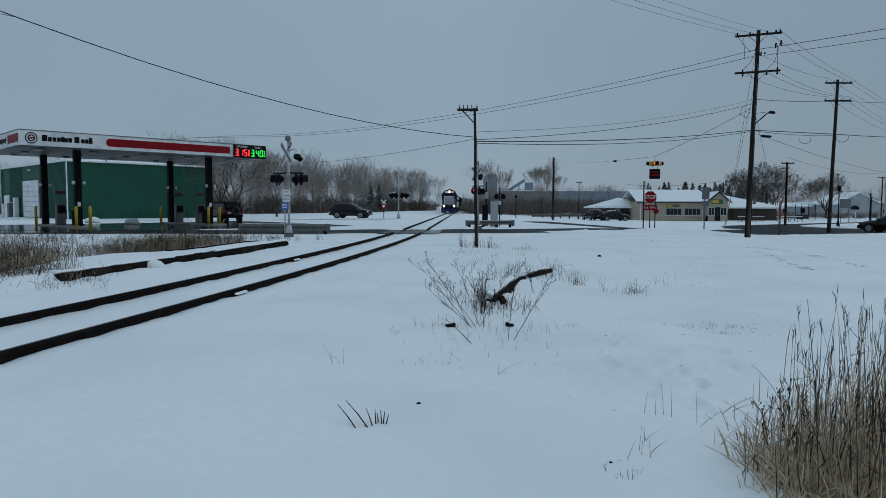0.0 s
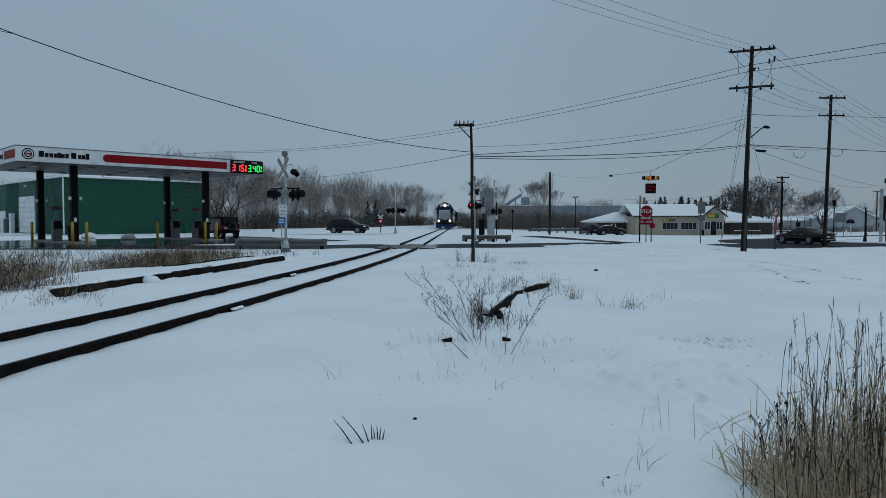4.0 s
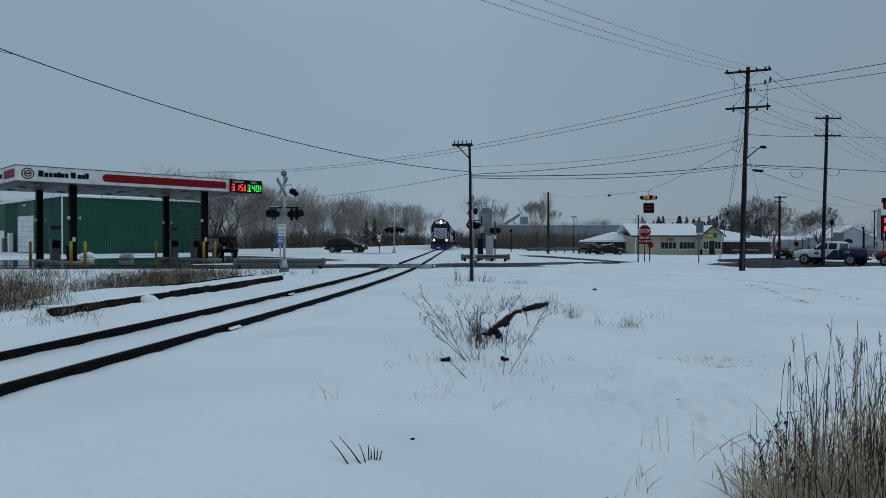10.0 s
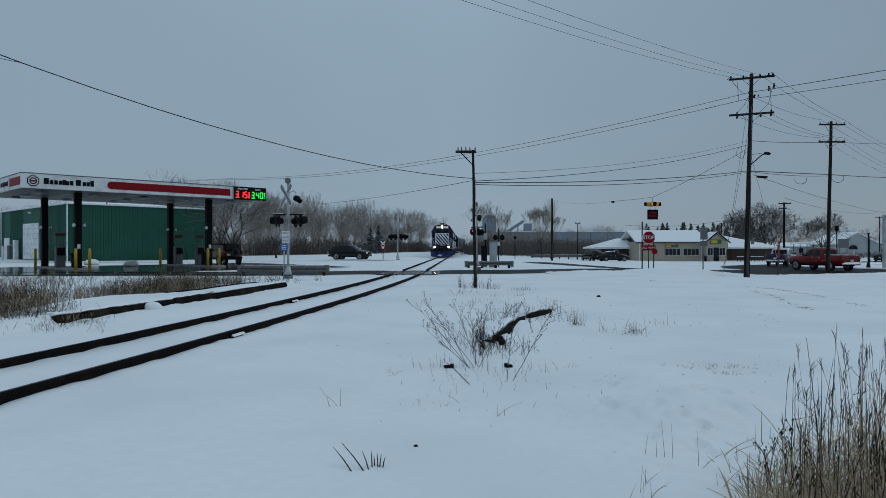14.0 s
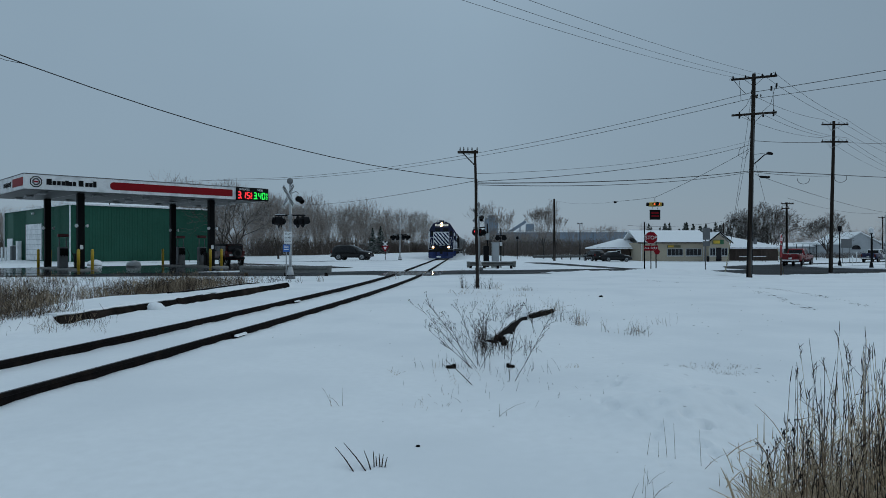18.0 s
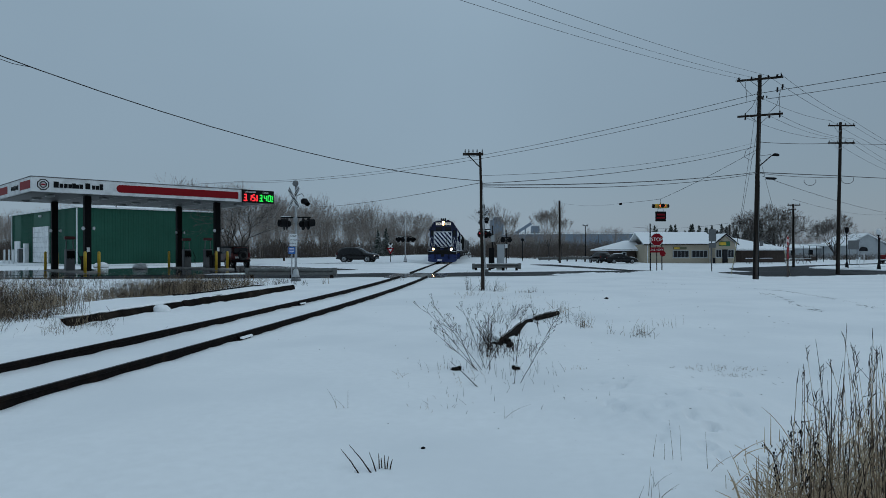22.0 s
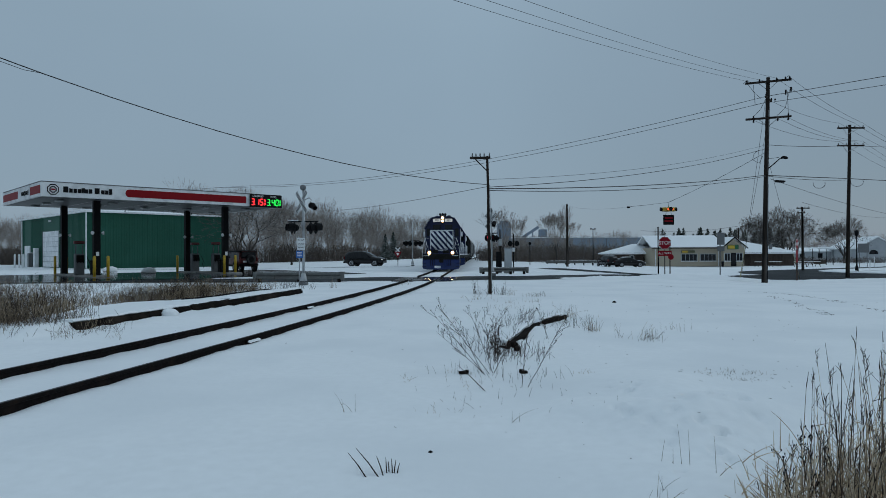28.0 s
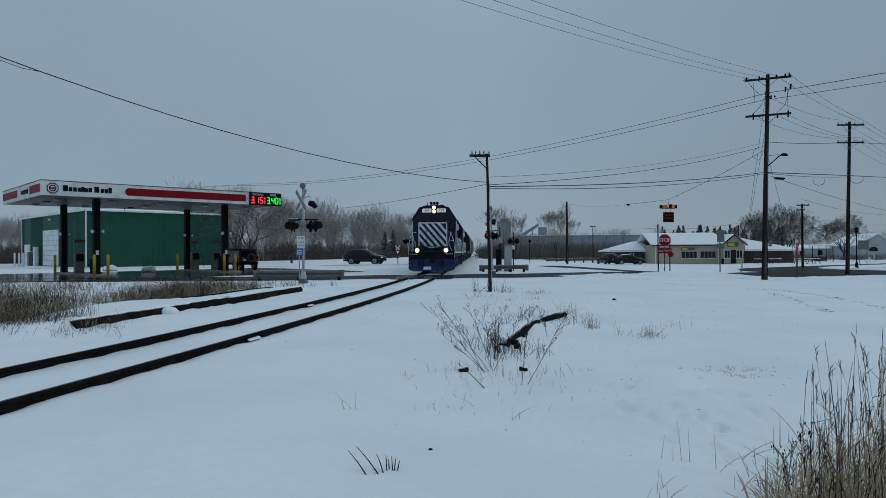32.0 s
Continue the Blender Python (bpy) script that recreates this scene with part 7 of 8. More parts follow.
wire(span_wire, span((16.9, 55, 5.45), (19.8, 44, 7.85), 0.12), 0.014)
wire(span_wire, span((14.2, 57.0, 5.25), (16.9, 55, 5.45), 0.02), 0.012)
wire(span_wire, span((14.2, 57.0, 5.25), (13.6, 85, 7.3), 0.3), 0.006)
part("end_clamp", Shape().box((14.2, 57.0, 5.2), (0.25, 0.1, 0.16), 0.03), BLACK, span_wire)
PALE_GUARD = material("pale_yellow_plastic", (0.42, 0.38, 0.22), 0.6, spread=0.1)
guys = thing("guy_wire", pose(0, 0, 0), "slanting guy wires with a pale yellow guard at the ground", "cable", kind="structure")
for top, foot in ((11.2, (18.62, 45.3)), (9.2, (18.5, 45.2))):
    wire(guys, [(19.75, 44, top), (*foot, land(*foot))], 0.010)
foot = (25.6, 51.6)
wire(guys, [(19.85, 44, 7.4), (*foot, land(*foot))], 0.010)
part("guy_guard", Shape().tube([(*foot, land(*foot) - 0.05), (foot[0] - 1.4, foot[1] - 1.85, land(*foot) + 1.95)], 0.022, 8), PALE_GUARD, guys, "pale yellow plastic guard")
part("guy_guard", Shape().tube([(18.5, 45.2, -0.4), (18.5 + 0.27, 45.2 - 0.26, 1.85)], 0.022, 8), PALE_GUARD, guys, "pale yellow plastic guard")


# ---- trees ----
def forked(rnd, height, spread=0.5, levels=7, trunk=0.2, stem=0.2, lift=0.10, side_twigs=2):
    """A bare crown that forks again and again into fine twigs: (start, end, radius at start, radius at end)."""
    out = []

    def grow(p, d, length, r, level):
        n = 3 if level == 0 else 2
        marks = []
        for i in range(n):
            d = (d + Vector((rnd.gauss(0, 0.07), rnd.gauss(0, 0.07), lift * 0.5))).normalized()
            e = p + d * (length / n)
            r1 = r * (1 - 0.28 / n)
            out.append((p, e, r, r1))
            marks.append(e)
            p, r = e, r1
        if level >= levels:
            return
        kids = 4 if level == 0 else 3 if level == 1 or rnd.random() < 0.30 else 2
        base = rnd.uniform(0, 6.28)
        u = d.orthogonal().normalized()
        w = d.cross(u)
        for k in range(kids):
            a = base + 6.28 * k / kids + rnd.uniform(-0.5, 0.5)
            tilt = spread * rnd.uniform(0.55, 1.25) * (1.15 if level == 0 else 1.0)
            nd = (d + (u * math.cos(a) + w * math.sin(a)) * tilt + Vector((0, 0, lift))).normalized()
            grow(p, nd, length * rnd.uniform(0.70, 0.92) * (1.5 if level == 0 and stem < 0.25 else 1.0), r * rnd.uniform(0.58, 0.74), level + 1)
        if level > 0:
            for k in range(side_twigs):
                q = marks[k % n]
                nd = (d + Vector((rnd.gauss(0, 0.6), rnd.gauss(0, 0.6), rnd.gauss(0.1, 0.3)))).normalized()
                out.append((q, q + nd * length * rnd.uniform(0.35, 0.7), r * 0.4, r * 0.15))

    grow(Vector((0, 0, 0)), Vector((0, 0, 1)), height * stem, trunk, 0)
    k = height / max(e.z for _, e, _, _ in out)
    return [(a * k, b * k, r0, r1) for a, b, r0, r1 in out]


def bars(segments, sides=3, thin=1.0):
    """Vertices and faces of thin tapered bars."""
    a = np.array([s[0] for s in segments]); b = np.array([s[1] for s in segments])
    r0 = np.array([s[2] for s in segments])[:, None] * thin; r1 = np.array([s[3] for s in segments])[:, None] * thin
    d = b - a
    d /= np.linalg.norm(d, axis=1, keepdims=True) + 1e-9
    ref = np.where(np.abs(d[:, 2:3]) > 0.9, np.array([[1.0, 0, 0]]), np.array([[0, 0, 1.0]]))
    u = np.cross(d, ref)
    u /= np.linalg.norm(u, axis=1, keepdims=True) + 1e-9
    w = np.cross(d, u)
    rings = []
    for k in range(sides):
        ang = 2 * math.pi * k / sides
        o = u * math.cos(ang) + w * math.sin(ang)
        rings.append((a + o * r0, b + o * r1))
    verts = np.stack([q for pair in rings for q in pair], axis=1)  # n, 2*sides, 3
    n = len(segments)
    base = np.arange(n)[:, None] * (2 * sides)
    faces = []
    for k in range(sides):
        j = (k + 1) % sides
        faces.append(np.concatenate([base + 2 * k, base + 2 * j, base + 2 * j + 1, base + 2 * k + 1], axis=1))
    return verts.reshape(-1, 3), np.concatenate(faces, axis=0)


def raw_mesh(name, verts, faces, mat):
    me = bpy.data.meshes.new(name)
    nv, nf = len(verts), len(faces)
    me.vertices.add(nv)
    me.vertices.foreach_set("co", np.asarray(verts, dtype=np.float32).ravel())
    me.loops.add(nf * 4)
    me.loops.foreach_set("vertex_index", np.asarray(faces, dtype=np.int32).ravel())
    me.polygons.add(nf)
    me.polygons.foreach_set("loop_start", np.arange(0, nf * 4, 4, dtype=np.int32))
    me.update(calc_edges=True)
    me.materials.append(mat)
    return me


def scatter(name, label, category, sets, places, mat, parent=None):
    """One joined mesh of many copies. places: (which set, x, y, z, size, turn)."""
    vs, fs, k = [], [], 0
    for which, x, y, z, size, turn in places:
        v, f = sets[which]
        c, s = math.cos(turn) * size, math.sin(turn) * size
        m = np.array([[c, -s, 0], [s, c, 0], [0, 0, size]])
        vs.append(v @ m.T + np.array([x, y, z]))
        fs.append(f + k)
        k += len(v)
    ob = new(name, raw_mesh(name, np.concatenate(vs), np.concatenate(fs), mat))
    return tagged(ob, label, category, kind="stuff")


def bare_tree(x, y, height, spread, seed, label, trunk=0.2, levels=7, stem=0.2, lift=0.08, thick=0.013, mat=None):
    segs = forked(random.Random(seed), height, spread, levels, trunk, stem, lift)
    t = thing("tree", pose(x, y, land(x, y) - 0.1), label, "tree", "bare trees")
    big = [s for s in segs if s[2] > 0.05]
    small = [(a, b, max(r0, thick), max(r1, thick * 0.75)) for a, b, r0, r1 in segs if r0 <= 0.05]
    for name, sel, mat in (("trunk", big, BARK), ("crown", small, mat or TWIG)):
        ob = new(name, raw_mesh(name, *bars(sel, 5 if name == "trunk" else 3), mat))
        ob.parent = t
    return t


bare_tree(8.6, 128, 10.5, 0.30, 11, "bare grey tree beside the track", 0.14, 6, 0.34)
bare_tree(10.4, 122, 8.6, 0.30, 21, "bare grey tree beside the track", 0.12, 6, 0.34)
bare_tree(18.9, 130, 11.6, 0.34, 12, "tall slender bare tree beside the far road", 0.16, 7, 0.30, 0.10)
bare_tree(21.8, 134, 10.2, 0.32, 13, "slender bare tree beside the far road", 0.14, 6, 0.32, 0.10)
bare_tree(71.5, 150, 12.8, 0.62, 14, "large round bare tree behind the restaurant", 0.36, 8, 0.16, 0.03, 0.022, DARK_TWIG)
bare_tree(66.0, 152, 11.4, 0.60, 15, "round bare tree behind the restaurant", 0.28, 8, 0.17, 0.04, 0.02, DARK_TWIG)
bare_tree(78.0, 158, 9.6, 0.58, 16, "small round bare tree", 0.22, 7, 0.18, 0.04, 0.018, DARK_TWIG)
bare_tree(78.4, 140, 10.2, 0.58, 17, "broad bare tree beside white houses", 0.30, 8, 0.15, 0.06, 0.016, DARK_TWIG)
bare_tree(93, 140, 8.8, 0.46, 18, "bare tree beside white houses", 0.2, 6, 0.22)
bare_tree(101, 146, 10.5, 0.5, 27, "bare tree beside white houses", 0.2, 7, 0.2)
bare_tree(76.5, 106, 7.2, 0.36, 19, "bare tree beside the post lamp", 0.14, 6, 0.26)
bare_tree(57, 240, 11, 0.36, 24, "bare distant tree before the factory", 0.2, 6, 0.3)
bare_tree(-27.0, 88, 10.4, 0.66, 25, "wide bare tree beside the filling station", 0.24, 7, 0.15, 0.02, 0.014, DARK_TWIG)
bare_tree(-31.5, 96, 11.5, 0.5, 26, "bare tree beside the filling station", 0.22, 7, 0.22)
bare_tree(-24.0, 98, 9.5, 0.5, 28, "bare tree at the edge of the woods", 0.18, 7, 0.22)

# far woods: many bare trees joined
rng = random.Random(5)
wood_sets = []
for i in range(8):
    near = i < 4
    segs = forked(random.Random(40 + i), 10, rng.uniform(0.30, 0.50), 5 if near else 4, 0.085, rng.uniform(0.22, 0.40), rng.uniform(0.04, 0.14), 2 if near else 1)
    wood_sets.append(bars([(a, b, max(r0, 0.012 if near else 0.020), max(r1, 0.008 if near else 0.014)) for a, b, r0, r1 in segs], 3))
brush_set = []
for i in range(4):
    r = random.Random(70 + i)
    segs = []
    for k in range(26):
        p = Vector((r.uniform(-1.6, 1.6), r.uniform(-1.0, 1.0), 0))
        d = Vector((r.gauss(0, 0.28), r.gauss(0, 0.28), 1)).normalized()
        n = r.uniform(0.8, 2.6)
        m = p + d * n * 0.6
        segs.append((p, m, 0.02, 0.016))
        for q in range(3):
            e = m + (d + Vector((r.gauss(0, 0.5), r.gauss(0, 0.5), 0.2))).normalized() * n * 0.45
            segs.append((m, e, 0.014, 0.010))
    brush_set.append(bars(segs, 3))
places, brush = [], []
for i in range(250):
    # the wood's edge runs from beside the station towards the line, and the wood lies behind it
    s = rng.random() ** 0.9
    ex, ey = -44 + 43.0 * s, 104 + 125 * s
    back = abs(rng.gauss(0, 1)) * 16
    x, y = ex - back * 0.9, ey + back * 0.55
    if x > track_x(y) - 6:
        continue
    h = rng.uniform(0.55, 1.15) if rng.random() < 0.75 else rng.uniform(1.15, 1.5)
    places.append((rng.randrange(4) if back < 9 else 4 + rng.randrange(4), x, y, -0.2, h, rng.uniform(0, 6.28)))
for i in range(150):
    y = rng.uniform(118, 175)
    places.append((4 + rng.randrange(4), -y * rng.uniform(0.50, 0.82), y, -0.2, rng.uniform(0.6, 1.0), rng.uniform(0, 6.28)))
for i in range(120):
    y = rng.uniform(150, 260)
    x = track_x(y) + 6 + abs(rng.gauss(0, 1)) * 16
    places.append((4 + rng.randrange(4), x, y, -0.6, rng.uniform(0.4, 0.85), rng.uniform(0, 6.28)))
for i in range(70):
    places.append((4 + rng.randrange(4), rng.uniform(30, 120), rng.uniform(225, 290), -1.0, rng.uniform(0.35, 0.7), rng.uniform(0, 6.28)))
for i in range(84):
    places.append((4 + rng.randrange(4), rng.uniform(66, 140), rng.uniform(176, 205), -0.8, rng.uniform(0.35, 0.62), rng.uniform(0, 6.28)))
for i in range(60):
    places.append((4 + rng.randrange(4), rng.uniform(95, 200), rng.uniform(190, 300), -1.0, rng.uniform(0.6, 1.0), rng.uniform(0, 6.28)))
for i in range(60):
    y = rng.uniform(235, 420)
    places.append((4 + rng.randrange(4), rng.uniform(-150, 60), y, -1.0, rng.uniform(0.8, 1.25), rng.uniform(0, 6.28)))
scatter("woods", "grey-brown bare winter woods beyond the fields", "woods", wood_sets, places, TWIG)
for i in range(120):
    y = rng.uniform(112, 126)
    brush.append((rng.randrange(4), -y * rng.uniform(0.54, 0.80), y, -0.1, rng.uniform(0.8, 1.5), rng.uniform(0, 6.28)))
for i in range(270):
    s = rng.random()
    x, y = -44 + 43 * s - rng.random() * 6 + rng.gauss(0, 1.2), 103 + 125 * s + rng.random() * 5
    if x < track_x(y) - 4:
        brush.append((rng.randrange(4), x, y, -0.1, rng.uniform(0.7, 1.9), rng.uniform(0, 6.28)))
for i in range(260):
    y = rng.uniform(128, 200)
    brush.append((rng.randrange(4), track_x(y) + 4 + rng.random() ** 1.5 * 36, y, -0.3, rng.uniform(0.6, 1.7), rng.uniform(0, 6.28)))
for i in range(70):
    brush.append((rng.randrange(4), rng.uniform(58, 82), rng.uniform(124, 132), -0.6, rng.uniform(0.3, 0.6), rng.uniform(0, 6.28)))
scatter("brush", "low brown winter brush along the edge of the woods", "bushes", brush_set, brush, BRUSHWOOD)


# conifers
def conifer_mesh(seed, h=9.0):
    r = random.Random(seed)
    segs = [(Vector((0, 0, 0)), Vector((0, 0, h)), 0.12, 0.03)]
    for i in range(150):
        z = h * (0.08 + 0.9 * (i / 150))
        reach = (h - z) * 0.32 * r.uniform(0.65, 1.1) + 0.15
        a = r.uniform(0, 6.28)
        b = Vector((0, 0, z))
        e = b + Vector((math.cos(a) * reach, math.sin(a) * reach, -0.18 * reach))
        segs.append((b, e, 0.17, 0.06))
        for q in (0.45, 0.75):
            m = b.lerp(e, q)
            for sg in (-1, 1):
                segs.append((m, m + Vector((math.cos(a + sg * 0.9), math.sin(a + sg * 0.9), -0.2)) * reach * 0.40, 0.12, 0.04))
    return bars(segs, 3)


con = [conifer_mesh(90 + i) for i in range(3)]
con_mesh = [raw_mesh("crown", v, f, CONIFER) for v, f in con]
for i in range(32):
    t = thing("conifer", pose(62 + i * 1.15 + rng.uniform(-0.8, 0.8), 205 + rng.uniform(-4, 4), -1.0) @ Matrix.Scale(rng.uniform(0.9, 1.15), 4), "dark green conifer in a row behind the restaurant", "tree", "conifer row")
    t.rotation_euler[2] = rng.uniform(0, 6)
    c = new("crown", con_mesh[i % 3])
    c.parent = t
    part("trunk", Shape().tube([(0, 0, -0.3), (0, 0, 2.0)], 0.15, 6), BARK, t)
for i in range(2):
    t = thing("conifer", pose(-16.8 + i * 1.3, 158 + i * 6, -0.2) @ Matrix.Scale(rng.uniform(0.65, 0.85), 4), "dark conifer at the edge of the woods", "tree", "conifers in the woods")
    c = new("crown", con_mesh[i % 3])
    c.parent = t
    part("trunk", Shape().tube([(0, 0, -0.3), (0, 0, 2.0)], 0.15, 6), BARK, t)


# ---- reeds, weeds and grass ----
def blade(r, x, y, z, h, lean, r0=0.003, n=4, curl=0.3):
    a = r.uniform(0, 6.28)
    dx, dy = math.cos(a) * lean, math.sin(a) * lean
    pts = []
    for i in range(n + 1):
        u = i / n
        pts.append(Vector((x + dx * h * (u + curl * u * u), y + dy * h * (u + curl * u * u), z + h * (u - 0.12 * lean * u * u * 3))))
    return [(pts[i], pts[i + 1], r0 * (1 - 0.7 * i / n), r0 * (1 - 0.7 * (i + 1) / n)) for i in range(n)]


def stuff_part(name, segs, mat, parent, label="", sides=3):
    if not segs:
        return None
    ob = new(name, raw_mesh(name, *bars(segs, sides), mat))
    ob.parent = parent
    return tagged(ob, label, kind="stuff")


def reed_clump(cx, cy, rx, ry, tall, short, seed, hmax, dense=1.0):
    r = random.Random(seed)
    t = thing("reed_clump", pose(cx, cy, land(cx, cy) - 0.03), "clump of dry brown reeds and grass standing in the snow", "dry grass", "reed clumps")
    stems, heads, low = [], [], []
    for i in range(tall):
        x, y = r.gauss(0, rx * 0.5), r.gauss(0, ry * 0.5)
        h = hmax * r.uniform(0.55, 1.0)
        s = blade(r, x, y, 0, h, abs(r.gauss(0, 0.10)), r.uniform(0.0032, 0.0052), 6)
        stems += s
        top = s[-1][1]
        if r.random() < 0.72:
            d = (s[-1][1] - s[-2][0]).normalized()
            nod = Vector((r.uniform(-0.5, 0.9), r.uniform(-0.3, 0.3), 0))
            kind = r.random()
            if kind < 0.3:
                heads.append((top - d * 0.03, top + (d + nod * 0.3) * r.uniform(0.03, 0.07), 0.0036, 0.0012))
            else:
                for k in range(10):
                    b = top - d * 0.010 * k
                    heads.append((b, b + (d * 0.9 + Vector((r.uniform(-0.5, 0.8), r.uniform(-0.5, 0.5), 0.0))) * r.uniform(0.015, 0.045), 0.0024, 0.001))
        for k in range(2):
            if r.random() < 0.5:
                q = s[r.randrange(1, 4)][1]
                stems += [(q, q + Vector((r.uniform(-0.1, 0.1), r.uniform(-0.1, 0.1), r.uniform(0.04, 0.16))), 0.0022, 0.001)]
    for i in range(short):
        x, y = r.gauss(0, rx * 0.52), r.gauss(0, ry * 0.6)
        low += blade(r, x, y, 0, r.uniform(0.08, 0.32) * (0.6 + 0.4 * hmax), min(0.6, abs(r.gauss(0, 0.42))), 0.0032, 4, 0.9)
    cut = [[], [], []]
    for k in range(0, len(stems), 6):
        cut[r.choice((0, 0, 1, 1, 1, 2, 2))].extend(stems[k:k + 6])
    stuff_part("reed_growth", cut[0], DARK_STEM, t, "dark thin reed stems")
    stuff_part("brown_reed_growth", cut[1], REED, t, "brown reed stems")
    stuff_part("pale_reed_growth", cut[2], DRY_GRASS, t, "pale tan reed stems")
    leaves = []
    for i in range(int(tall * 0.7)):
        x, y, a = r.gauss(0, rx * 0.5), r.gauss(0, ry * 0.5), r.uniform(0, 6.28)
        p, h = Vector((x * 0.75, y, r.uniform(0.0, 0.30) * hmax)), r.uniform(0.08, 0.22)
        d = Vector((math.cos(a) * 0.35, math.sin(a) * 0.35, 1.0)).normalized()
        for k in range(5):
            e = p + d * h / 5
            leaves.append((p, e, 0.0042 * (1 - 0.16 * k), 0.0042 * (1 - 0.16 * (k + 1))))
            d = (d + Vector((math.cos(a) * 0.26, math.sin(a) * 0.26, -0.22 - 0.10 * k))).normalized()
            p = e
    stuff_part("reed_leaf_growth", leaves, DRY_GRASS if seed % 2 else REED, t, "bent dry reed leaves")
    if heads:
        stuff_part("seed_head_cluster", heads, DARK_STEM, t, "drooping seed heads")
    mats = [[], []]
    for k in range(0, len(low), 4):
        mats[r.random() < 0.18].extend(low[k:k + 4])
    stuff_part("grass_mat", [(a, b, p * 1.7, q * 1.7) for a, b, p, q in mats[0]], DRY_GRASS, t, "matted tan grass blades")
    stuff_part("brown_grass_mat", mats[1], ROAD_WEED, t, "matted brown grass blades")


reed_clump(2.46, 3.8, 0.50, 0.75, 92, 900, 1, 0.95)
reed_clump(2.13, 3.7, 0.26, 0.5, 44, 460, 2, 0.86)
reed_clump(1.93, 3.7, 0.20, 0.42, 16, 420, 7, 0.6)
reed_clump(2.92, 4.2, 0.55, 0.7, 58, 620, 3, 0.98)
reed_clump(2.5, 3.2, 0.5, 0.4, 14, 900, 4, 0.7)
reed_clump(3.45, 4.8, 0.55, 0.6, 30, 200, 5, 0.95)
reed_clump(1.85, 4.0, 0.16, 0.3, 6, 16, 6, 0.55)


def weed(x, y, h, count, seed, lean, label, buds=True, reach=0.5):
    r = random.Random(seed)
    t = thing("dead_weed", pose(x, y, land(x, y) - 0.02), label, "weed", "dead weeds")
    segs, bud = [], []
    for i in range(count):
        d = Vector((lean + r.gauss(0, 0.28), r.gauss(0, 0.25), 1.0)).normalized()
        p, n = Vector((r.gauss(0, 0.05), r.gauss(0, 0.05), 0)), h * r.uniform(0.6, 1.0)
        k = 7
        for j in range(k):
            d = (d + Vector((lean * 0.06 + r.gauss(0, 0.05), r.gauss(0, 0.05), 0.02))).normalized()
            e = p + d * n / k
            rad = 0.0044 * (1 - 0.75 * j / k)
            segs.append((p, e, rad, rad * 0.88))
            if j > 1:
                for b in range(2):
                    bd = (d + Vector((r.gauss(0, 0.6), r.gauss(0, 0.6), 0.25))).normalized()
                    ln = n * r.uniform(0.08, 0.24)
                    m = p.lerp(e, r.random())
                    mid = m + bd * ln * 0.6
                    segs.append((m, mid, 0.0026, 0.002))
                    for c in range(3):
                        tip = mid + (bd + Vector((r.gauss(0, 0.5), r.gauss(0, 0.5), 0.3))).normalized() * ln * 0.5
                        segs.append((mid, tip, 0.0018, 0.0012))
                        if buds:
                            bud.append((tip, tip + Vector((0, 0, 0.010)), 0.0042, 0.0034))
            p = e
    stuff_part("stem_growth", segs, DARK_STEM, t, "thin dark branching stems")
    if bud:
        stuff_part("bud_cluster", bud, BLACK, t, "small dark dry buds", 4)


weed(0.38, 8.8, 1.15, 4, 31, -0.55, "tall dead weed with dry buds leaning over the snow")
weed(0.46, 8.9, 0.95, 4, 32, -0.1, "tall dead weed with dry buds")
weed(0.72, 7.9, 1.02, 2, 33, 0.30, "dead forked weed beside the old timber")
weed(1.55, 12.2, 0.6, 2, 34, 0.1, "thin dead weed beside the old timber")
weed(2.05, 4.1, 0.42, 2, 37, -0.1, "dead weed with round dark pods among the reeds")
weed(2.3, 4.5, 0.45, 2, 38, 0.1, "dead weed with round dark pods among the reeds")
weed(0.62, 10.3, 0.55, 9, 35, -0.2, "dark tangled dead weeds round the old timber", False)
weed(0.52, 9.8, 0.45, 8, 36, 0.1, "dark tangled dead weeds round the old timber", False)


def tufts(name, label, spots, seed, mat=ROAD_WEED):
    r = random.Random(seed)
    segs = []
    for x, y, rx, ry, count, h, thick in spots:
        for i in range(count):
            px, py = x + r.gauss(0, rx), y + r.gauss(0, ry)
            segs += blade(r, px, py, land(px, py) - 0.01, h * r.uniform(0.35, 1.0), abs(r.gauss(0, 0.42)), thick, 3)
    ob = new(name, raw_mesh(name, *bars(segs, 3), mat))
    return tagged(ob, label, "grass", kind="stuff")


